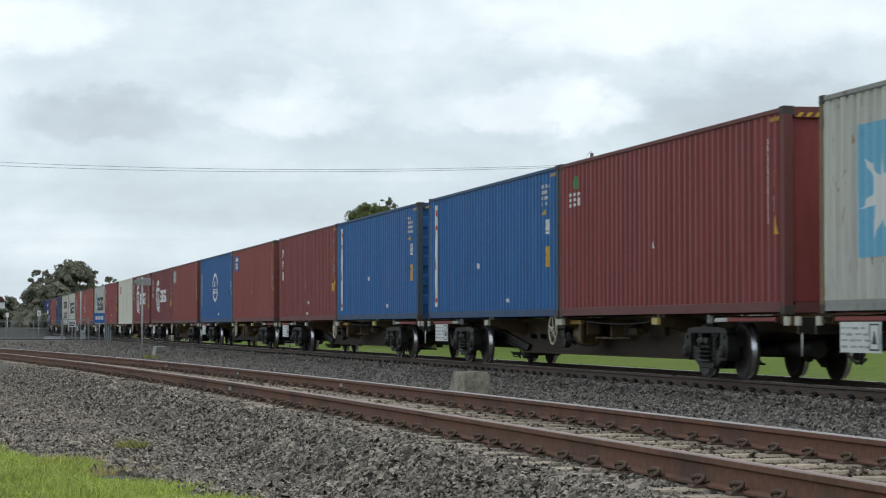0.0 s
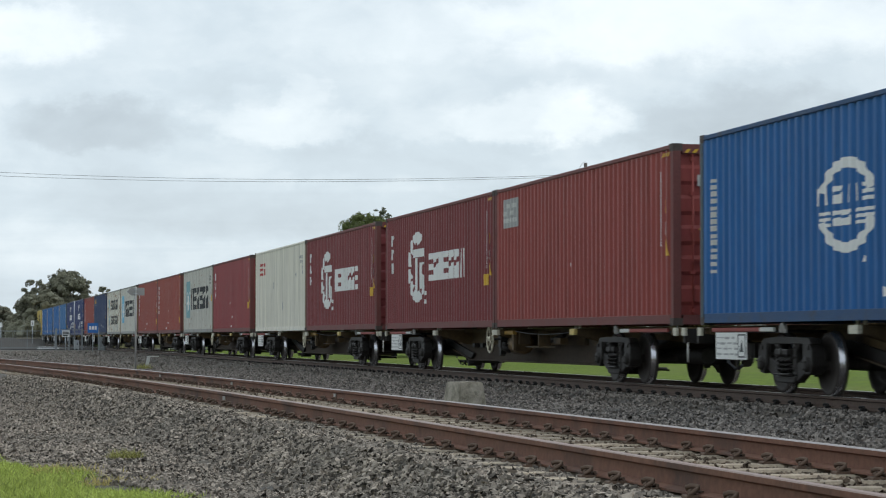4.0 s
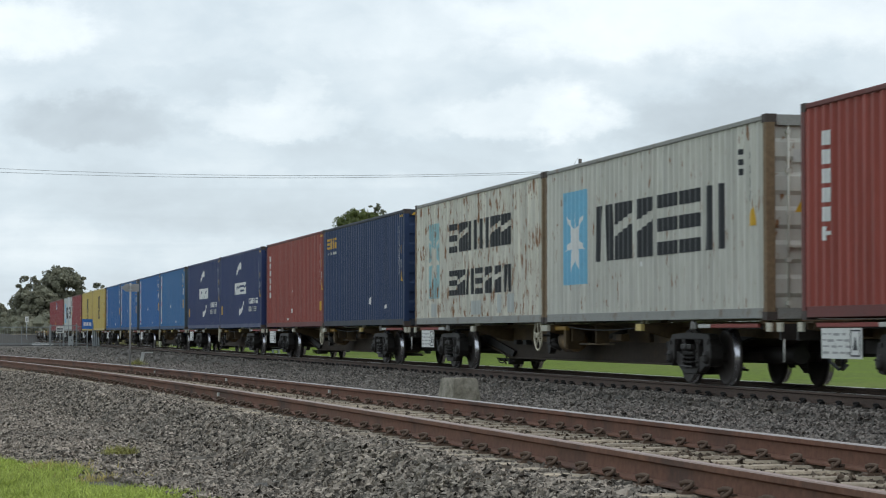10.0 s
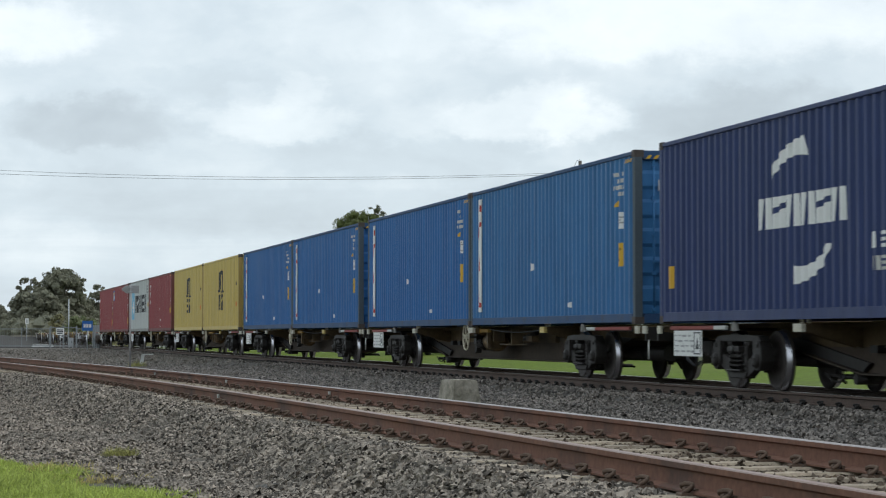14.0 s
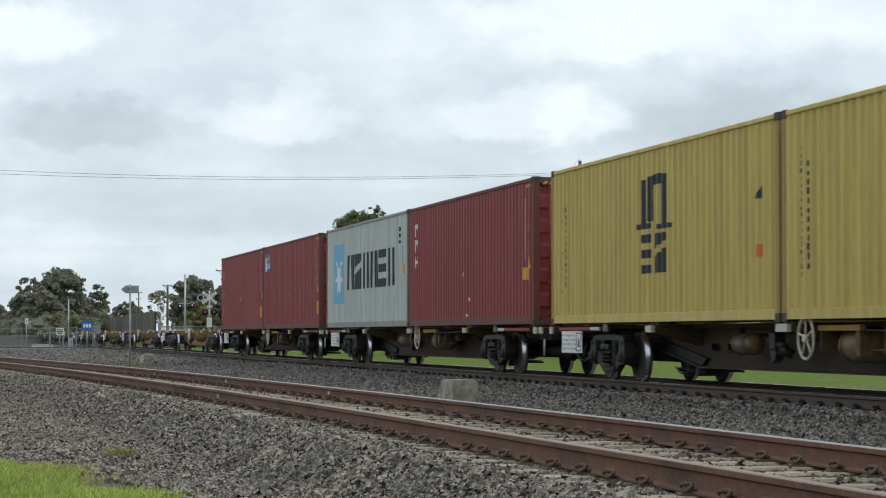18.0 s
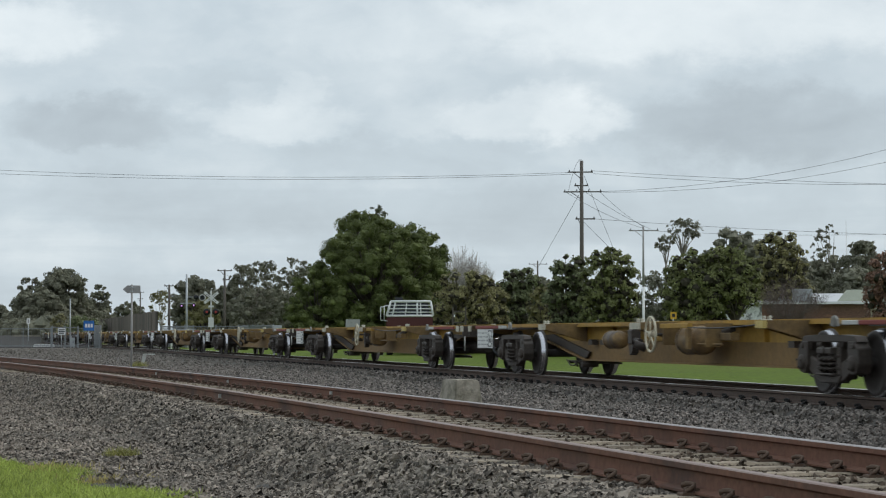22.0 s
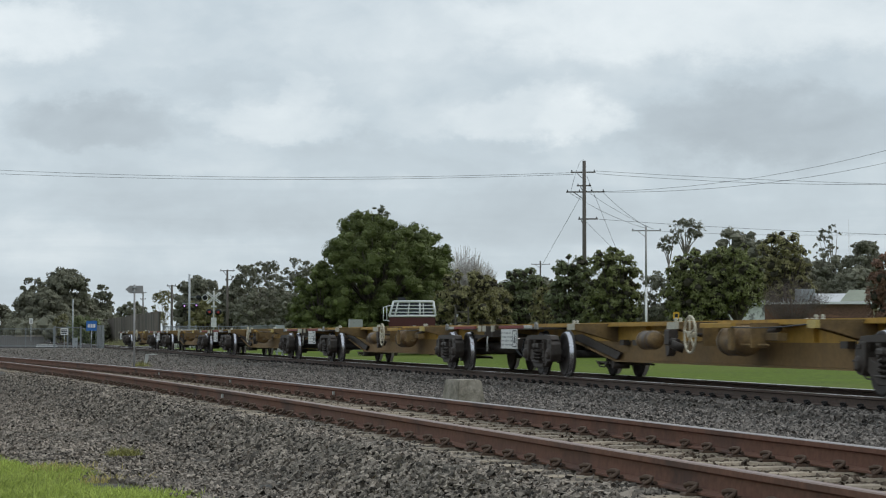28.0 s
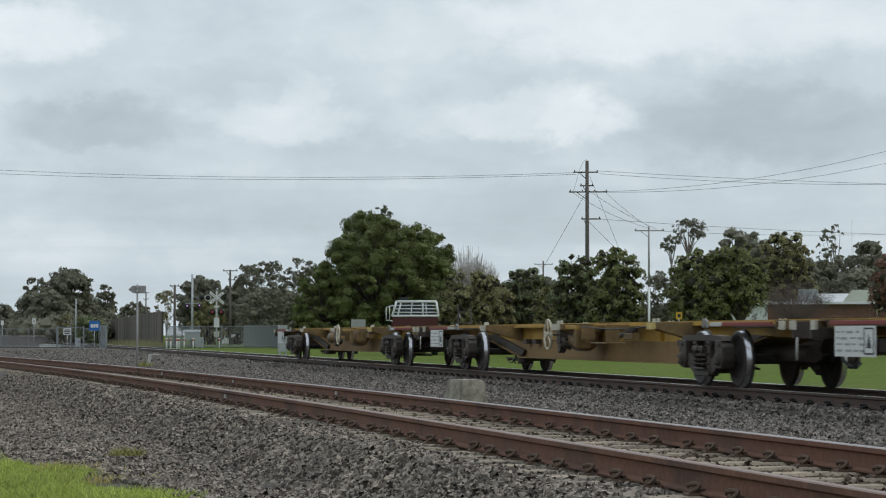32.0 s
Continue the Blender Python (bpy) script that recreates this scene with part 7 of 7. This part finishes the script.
fence(bearing_of(-60), 178, bearing_of(88), 178, 1.45, "grey steel mesh fence beside the crossing")
fence(bearing_of(90), 176, bearing_of(136), 176, 1.55, "grey steel pedestrian gate panel", step=0.95, thick=0.06, picket=0.12)
fence(bearing_of(136), 182, bearing_of(172), 182, 1.5, "grey steel mesh fence beside the crossing", thick=0.05)
fence(bearing_of(166), 172, bearing_of(176), 171, 1.6, "grey steel gate leaf", step=0.42, thick=0.06, picket=0.10)
fence(bearing_of(282), 186, bearing_of(340), 178, 1.65, "grey steel pedestrian maze fence", thick=0.04, picket=0.13)
fence(bearing_of(330), 184, bearing_of(430), 182, 1.65, "grey steel pedestrian maze fence", thick=0.04, picket=0.13)
fence(bearing_of(420), 180, bearing_of(482), 165, 1.65, "grey steel mesh fence by the crossing", thick=0.04, picket=0.13)


def guide_posts():
    first = None
    for px in (283, 290, 301, 305, 314, 330, 376):
        b = bearing_of(px)
        x, y = spot(b, 168 + (px % 7))
        if first is None:
            first = empty("guide_post", pose(x, y, -0.15))
            bm = bmesh.new()
            tube(bm, (0, 0, -0.2), (0, 0, 0.72), 0.055, n=8)
            part("post", bm, WHITE, first)
            bm = bmesh.new()
            lathe(bm, [(0.056, 0.52), (0.058, 0.54), (0.058, 0.62), (0.056, 0.64)], "z", 8)
            part("reflector_band", bm, RED, first)
            tagged(first, "white guide post at the crossing", "guide post", group="guide posts at the crossing")
        else:
            copy_thing(first, pose(x, y, -0.15))


guide_posts()


def cabinet(px, d, w, h, label, base_z=-0.16, mt=GALV):
    x, y = spot(bearing_of(px), d)
    c = empty("trackside_cabinet", pose(x, y, base_z))
    bm = bmesh.new()
    chamfer_box(bm, -0.25, 0.25, -w / 2, w / 2, 0.1, h, 0.02)
    part("body", bm, mt, c)
    bm = bmesh.new()
    box(bm, 0.252, 0.262, -w / 2 + 0.05, w / 2 - 0.05, 0.18, h - 0.1)
    door = part("door", bm, mt, c)
    bm = bmesh.new()
    box(bm, 0.264, 0.29, w / 2 - 0.15, w / 2 - 0.11, h * 0.5, h * 0.5 + 0.14)
    part("handle", bm, BLACK, door)
    bm = bmesh.new()
    for s in (-1, 1):
        box(bm, -0.2, 0.2, s * w * 0.35 - 0.03, s * w * 0.35 + 0.03, -0.2, 0.099)
    part("legs", bm, GALV, c)
    return tagged(c, label, "equipment cabinet")


cabinet(341, 168, 0.55, 0.80, "grey steel trackside cabinet")
cabinet(488, 120, 0.42, 1.45, "pale steel equipment box on a post beside the line")
cabinet(126, 174, 0.35, 0.75, "small grey equipment box by the gate")


def plate_sign(px, y_px, d, w, h, mt, label, post_mt=GALV, marks=None):
    x, y = spot(bearing_of(px), d)
    zc = (593 - y_px) * d / 4160 + EYE[2]
    s = empty("plate_sign", pose(x, y, -0.3))
    bm = bmesh.new()
    tube(bm, (-0.04, 0, -0.2), (-0.04, 0, zc + 0.3 + h / 2), 0.03, n=8)
    part("post", bm, post_mt, s)
    bm = bmesh.new()
    box(bm, 0.0, 0.015, -w / 2, w / 2, zc + 0.3 - h / 2, zc + 0.3 + h / 2)
    pl = part("plate", bm, mt, s)
    if marks:
        bm = bmesh.new()
        for y0, y1, z0, z1 in marks[0]:
            box(bm, 0.016, 0.02, y0 * w, y1 * w, zc + 0.3 + z0 * h, zc + 0.3 + z1 * h)
        part("print", bm, marks[1], pl)
    return tagged(s, label, "sign")


PRINT3 = [(-0.36, -0.16, -0.18, 0.18), (-0.10, 0.10, -0.18, 0.18), (0.16, 0.36, -0.18, 0.18)]
plate_sign(155, 577, 150, 0.66, 0.62, SIGN_BLUE, "blue square kilometre sign with white figures", marks=(PRINT3, WHITE))
plate_sign(107, 587, 174, 0.55, 0.48, WHITE, "white notice plate on the crossing fence", marks=([(-0.4, 0.4, 0.15, 0.3), (-0.4, 0.4, -0.1, 0.05), (-0.4, 0.3, -0.35, -0.2)], BLACK))
plate_sign(48, 569, 200, 0.28, 0.46, WHITE, "small white marker plate beyond the fence", marks=([(-0.2, 0.2, -0.3, 0.3)], BAR_GREY))
plate_sign(-8, 572, 205, 0.25, 0.4, WHITE, "small white marker plate beyond the fence")
plate_sign(1189, 559, 104, 0.28, 0.31, YELLOW, "small yellow warning plate on a post", marks=([(-0.25, 0.25, -0.25, 0.25)], BLACK))


def lamp_mast():
    x, y = spot(bearing_of(122), 185)
    s = empty("lamp_mast", pose(x, y, -0.3))
    bm = bmesh.new()
    tube(bm, (0, 0, -0.2), (0, 0, 3.9), 0.05, 0.04, n=8)
    part("mast", bm, GALV, s)
    bm = bmesh.new()
    box(bm, -0.12, 0.12, -0.12, 0.12, -0.05, 0.06)
    part("foot", bm, CONCRETE, s)
    return tagged(s, "thin bare steel mast by the crossing", "mast")


lamp_mast()


def timber_wall():
    """A tall wall of upright weathered sleepers."""
    a, b = Vector((*spot(bearing_of(150), 330), -0.4)), Vector((*spot(bearing_of(276), 205), -0.4))
    w = tagged(empty("timber_wall", Matrix.Translation(a)), "tall weathered upright-timber wall beyond the crossing", "wall")
    d = b - a
    ang = math.atan2(d.y, d.x)
    n = 90
    L = d.length
    bm = bmesh.new()
    box(bm, -0.07, 0.07, -L / n * 0.47, L / n * 0.47, -0.3, 3.3)
    for v in bm.verts:
        if v.co.z > 1:
            v.co.z += 0.02 * v.co.y
    me = mesh_of(bm, "timber_plank", TIMBER_WALL)
    rng = random.Random(2)
    for k in range(n):
        p = d * ((k + 0.5) / n)
        piece("timber_plank", me, w, Matrix.Translation((p.x, p.y, rng.uniform(-0.10, 0.04) - 0.35 * (1 - k / n))) @ Matrix.Rotation(ang + math.pi / 2 + rng.uniform(-0.02, 0.02), 4, "Z"))
    return w


timber_wall()


def embankment():
    bm = bmesh.new()
    rng = random.Random(6)
    for _ in range(500):
        px = rng.uniform(185, 285)
        x, y = spot(bearing_of(px), rng.uniform(192, 215))
        tuft(bm, x, y, -0.35, 6, 0.95, 0.6, rng, 0.3)
    ob = new("tall_grass", mesh_of(bm, "tall_grass", LEAF_STRAW))
    return tagged(ob, "tall grass at the foot of the timber wall", "grass", kind="stuff")


embankment()


def station_platform():
    x, y = spot(bearing_of(40), 300)
    p = empty("platform", pose(x, y, -0.3))
    bm = bmesh.new()
    box(bm, -60, 30, -2.2, 1.6, -0.3, 0.9)
    part("base", bm, PLATFORM, p)
    bm = bmesh.new()
    box(bm, -60, 30.1, -2.4, 1.8, 0.904, 1.05)
    part("coping", bm, CONCRETE, p)
    return tagged(p, "low grey station platform beyond the crossing", "platform")


station_platform()


def ramp():
    """A low asphalt footway ramp behind the crossing fence."""
    x, y = spot(bearing_of(18), 196)
    bm = bmesh.new()
    prism(bm, [(-10, -4.6, -0.3), (-10, 2.6, -0.3), (-10, 1.9, 0.25), (-10, -0.3, 0.95), (-10, -4.6, 0.95)], (16, 0, 0))
    ob = new("footway_ramp", mesh_of(bm, "footway_ramp", PLATFORM))
    ob.matrix_world = pose(x, y, -0.2)
    return tagged(ob, "plain grey asphalt footway ramp behind the fence", "ramp")


ramp()


def canopy():
    x, y = spot(bearing_of(-52), 290)
    c = empty("platform_canopy", pose(x, y, -0.3))
    bm = bmesh.new()
    prism(bm, [(-6, -3.0, 4.1), (-6, 2.6, 4.1), (-6, 2.0, 4.7), (-6, -2.4, 4.7)], (12, 0, 0))
    part("roof", bm, TRUCK_MAROON, c, "maroon canopy roof")
    bm = bmesh.new()
    box(bm, -5.9, 5.9, -2.9, 2.5, 3.3, 4.09)
    part("fascia", bm, WHITE, c)
    for xx in (-5, 5):
        bm = bmesh.new()
        tube(bm, (xx, 0, 0), (xx, 0, 3.4), 0.12, n=8)
        part("column", bm, GALV, c)
    return tagged(c, "maroon-roofed white station platform canopy", "canopy")


canopy()


def kerb():
    x, y = spot(bearing_of(76), 182)
    ob = new("kerb", mesh_of(made(chamfer_box, -0.2, 0.2, -0.80, 0.80, -0.2, 0.22, 0.05), "kerb", WHITE))
    ob.matrix_world = pose(x, y, -0.16)
    return tagged(ob, "low white painted concrete kerb by the gate", "kerb")


kerb()


# ---- truck and houses across the grass ----
def truck():
    x, y = spot(bearing_of(722), 124)
    b = bearing_of(722)
    t = empty("truck", pose(x, y, -0.35, 0, 0, -b))      # +x faces the line, +y is to the right
    bm = bmesh.new()
    prism(bm, [(-1.0, -1.22, 0.75), (1.0, -1.22, 0.75), (1.05, -1.22, 2.10), (-1.0, -1.22, 2.10)], (0, 2.44, 0))
    bmesh.ops.bevel(bm, geom=bm.edges[:], offset=0.06, segments=2, affect="EDGES")
    part("lower_cab", bm, TRUCK_MAROON, t, "maroon lower cab")
    # glazed upper cab behind a guard of white bars
    bm = bmesh.new()
    pts = [(0.94, -1.10, 2.102), (0.80, -0.84, 2.88), (0.80, 0.92, 2.88), (0.94, 1.12, 2.102)]
    prism(bm, pts, (-1.75, 0, 0))
    part("cab_glass", bm, PANE, t, "dark cab glass")
    bm = bmesh.new()
    chamfer_box(bm, -0.98, 0.84, -0.90, 0.98, 2.882, 2.95, 0.02)
    part("roof", bm, TRUCK_WHITE, t, "white cab roof")

    def rail_at(y, z):
        return (1.02 - (z - 2.12) * 0.19, y, z)
    edge_l, edge_r = (lambda z: -1.20 + (z - 2.12) * 0.30), (lambda z: 1.24 - (z - 2.12) * 0.16)
    for z, r in ((2.14, 0.065), (2.33, 0.028), (2.51, 0.028), (2.69, 0.028), (2.89, 0.065)):
        part("guard_rail", made(tube, rail_at(edge_l(z), z), rail_at(edge_r(z), z), r, n=6), TRUCK_WHITE, t)
    for k in (0.0, 0.12, 0.40, 0.66, 0.74, 1.0):
        a, b = (edge_l(2.13) * (1 - k) + edge_r(2.13) * k, 2.13), (edge_l(2.90) * (1 - k) + edge_r(2.90) * k, 2.90)
        part("guard_post", made(tube, rail_at(*a), rail_at(*b), 0.060 if k in (0.0, 1.0) else 0.045 if k in (0.12, 0.66) else 0.028, n=6), TRUCK_WHITE, t)
    for y0, y1 in ((0.88, 1.02), (-1.02, -0.86)):
        part("corner_mesh", made(prism, [rail_at(y0, 2.2), rail_at(y1, 2.2), rail_at(y1 * 0.94, 2.82), rail_at(y0 * 0.94, 2.82)], (-0.01, 0, 0)), BLACK, t, "black mesh panel")
    bm = bmesh.new()
    for p, q in (((1.1, -1.32, 1.9), (1.1, -1.32, 2.65)), ((1.1, -1.32, 2.65), (0.95, -1.1, 2.68)), ((1.1, -1.32, 1.9), (1.0, -1.1, 1.85)), ((1.1, -1.50, 1.9), (1.1, -1.50, 2.6)), ((1.1, -1.50, 2.6), (1.1, -1.32, 2.62)), ((1.1, -1.50, 1.9), (1.1, -1.32, 1.92))):
        tube(bm, p, q, 0.022, n=6)
    part("mirror_frame", bm, TRUCK_WHITE, t)
    bm = bmesh.new()
    box(bm, -0.3, 0.2, -0.75, -0.35, 2.952, 3.12)
    part("roof_vent", bm, BLACK, t)
    bm = bmesh.new()
    box(bm, 0.95, 1.12, -1.2, 1.2, 0.45, 0.74)
    part("bumper", bm, TRUCK_WHITE, t)
    bm = bmesh.new()
    box(bm, -7.5, -1.05, -0.5, 0.5, 0.6, 0.85)
    part("chassis", bm, BLACK, t)
    for wx in (0.1, -5.2, -6.4):
        for s in (-1, 1):
            bm = bmesh.new()
            lathe(bm, [(0.0, s * 1.15), (0.25, s * 1.12), (0.32, s * 1.2), (0.48, s * 1.2), (0.5, s * 1.05), (0.48, s * 0.9), (0.0, s * 0.9)], "y", 18, at=(wx, 0, 0.5))
            part("wheel", bm, BLACK, t)
    return tagged(t, "parked truck with maroon and white cab", "truck")


truck()


def rack():
    x, y = spot(bearing_of(810), 121)
    r = empty("steel_rack", pose(x, y, -0.35, 0, 0, -bearing_of(810)))
    for yy in (-0.33, 0.33):
        bm = bmesh.new()
        box(bm, -0.04, 0.04, yy - 0.04, yy + 0.04, -0.1, 2.6)
        part("upright", bm, TIMBER_POLE, r)
    for z in (0.6, 1.2, 1.75, 2.3):
        bm = bmesh.new()
        box(bm, -0.03, 0.03, -0.289, 0.289, z, z + 0.06)
        part("rung", bm, TIMBER_POLE, r)
    return tagged(r, "brown ladder-like timber rack beside the truck", "rack")


rack()


def house(px, d, w, depth, wall_h, roof_h, wall_mt, roof_mt, label, windows=(), hip=False, base_z=-0.3):
    b = bearing_of(px)
    x, y = spot(b, d)
    h = empty("house", pose(x, y, base_z, 0, 0, -b))
    bm = bmesh.new()
    box(bm, -depth, 0, -w / 2, w / 2, -0.3, wall_h)
    part("wall", bm, wall_mt, h)
    bm = bmesh.new()
    e = 0.35
    k = w * 0.28 if hip else 0.0
    lo = [(e, -w / 2 - e, wall_h + 0.004), (e, w / 2 + e, wall_h + 0.004), (-depth - e, w / 2 + e, wall_h + 0.004), (-depth - e, -w / 2 - e, wall_h + 0.004)]
    rg = [(-depth / 2, -w / 2 - e + k, wall_h + roof_h), (-depth / 2, w / 2 + e - k, wall_h + roof_h)]
    v = [bm.verts.new(p) for p in lo + rg]
    for f in ((0, 1, 5, 4), (2, 3, 4, 5), (1, 2, 5), (3, 0, 4), (3, 2, 1, 0)):
        bm.faces.new([v[i] for i in f])
    part("roof", bm, roof_mt, h)
    bm = bmesh.new()
    box(bm, 0.36, 0.42, -w / 2 - e, w / 2 + e, wall_h - 0.12, wall_h)
    part("gutter", bm, WHITE, h)
    for wy, wz, ww, wh in windows:
        bm = bmesh.new()
        for y0, y1, z0, z1 in ((wy - ww / 2 - 0.08, wy + ww / 2 + 0.08, wz + wh, wz + wh + 0.08), (wy - ww / 2 - 0.08, wy + ww / 2 + 0.08, wz - 0.1, wz), (wy - ww / 2 - 0.08, wy - ww / 2, wz, wz + wh), (wy + ww / 2, wy + ww / 2 + 0.08, wz, wz + wh)):
            box(bm, 0.004, 0.06, y0, y1, z0, z1)
        fr = part("window", bm, WHITE, h)
        bm = bmesh.new()
        box(bm, 0.004, 0.02, wy - ww / 2, wy + ww / 2, wz, wz + wh)
        part("pane", bm, PANE, fr)
    return tagged(h, label, "house")


house(1439, 165, 7.6, 5, 3.34, 0.10, BRICK, ROOF_TIN, "low weathered brick building with a flat sheet roof")
house(1304, 158, 3.1, 5, 3.26, 0.15, MOTTLED_WALL, ROOF_TIN, "small patchy white-walled shed with a flat roof")
house(1522, 172, 3.4, 6, 3.1, 1.3, CREAM, ROOF_GREEN, "cream weatherboard house with a grey-green roof", windows=((-0.6, 1.3, 1.2, 0.8),), hip=True)
house(1452, 178, 5.9, 5, 3.45, 0.78, P_SLATE, ROOF_PALE, "grey outbuilding with a pale low sheet roof")


def roof_unit():
    x, y = spot(bearing_of(1417), 167)
    u = empty("roof_unit", pose(x, y, 3.06, 0, 0, -bearing_of(1417)))
    part("body", made(chamfer_box, -0.5, 0.5, -0.70, 0.70, 0.08, 0.95, 0.04), GALV, u)
    for k in range(6):
        part("louvre", made(box, 0.505, 0.53, -0.62, 0.62, 0.18 + k * 0.12, 0.24 + k * 0.12), GALV, u)
    for k in (-0.55, 0.55):
        part("skid", made(box, -0.5, 0.5, k - 0.05, k + 0.05, -0.02, 0.078), GALV, u)
    return tagged(u, "grey steel cooling unit standing on a flat roof", "air conditioner")


roof_unit()
cabinet(622, 152, 0.85, 2.1, "tall pale steel box beneath the spreading tree", -0.3, BAR_GREY)
house(408, 262, 3.6, 5, 2.6, 0.9, WHITE, ROOF_TIN, "white cottage behind the crossing", windows=((0.5, 1.2, 0.9, 0.8),))
house(452, 240, 2.4, 5, 1.7, 0.6, WHITE, ROOF_TIN, "white cottage behind the gum trees", windows=((0.3, 1.0, 0.9, 0.7),))
house(885, 150, 2.6, 4, 2.0, 0.6, WHITE, ROOF_TIN, "white shed glimpsed behind bushes", windows=((0.2, 1.0, 0.8, 0.6),))


# ---- crossing road ----
def road():
    bm = bmesh.new()
    for y0, y1 in ((-60, 11.7), (11.95, 13.25), (13.5, 90)):
        quad(bm, [(-186, y0, -0.10), (-177.5, y0, -0.10), (-177.5, y1, -0.10), (-186, y1, -0.10)])
    ob = new("road", mesh_of(bm, "road", ROADTAR))
    bmd = ob.modifiers.new("thickness", "SOLIDIFY")
    bmd.thickness = 0.5
    return tagged(ob, "grey asphalt road over the level crossing", "road", kind="structure")


road()


# ---- the train rolls past, slowing a little ----
def travel(t):
    """How far the train has come at t, along x, from where its first reference wagon stood at 19 s."""
    u = t - 19.0
    return -51.005 + 17.627 * u - 0.0096 * u * u + 0.00027 * u ** 3


def motions():
    times = [0.0] + [0.5 + 1.5 * k for k in range(21)] + [32.0]
    for thing, along, z in TRAIN:
        walk(thing, [(t, pose(along + travel(t), MAIN_Y, z)) for t in times])
    # wheels: all turn alike, so the wheelsets at one place in a bogie share their keys
    spins = {}
    for thing, _, _ in TRAIN:
        for bogie in thing.children:
            if not bogie.name.startswith("bogie"):
                continue
            for ws in bogie.children:
                if not ws.name.startswith("wheelset"):
                    continue
                x = round(ws.location.x, 2)
                if x not in spins:
                    walk(ws, [(k / FPS, pose(x, 0, 0.43) @ Matrix.Rotation((travel(k / FPS) - travel(0)) / 0.43 % (2 * math.pi), 4, "Y")) for k in range(961)])
                    spins[x] = ws.animation_data
                else:
                    ws.rotation_mode = "QUATERNION"
                    keys = ws.animation_data_create()
                    keys.action = spins[x].action
                    keys.action_slot = spins[x].action_slot


motions()
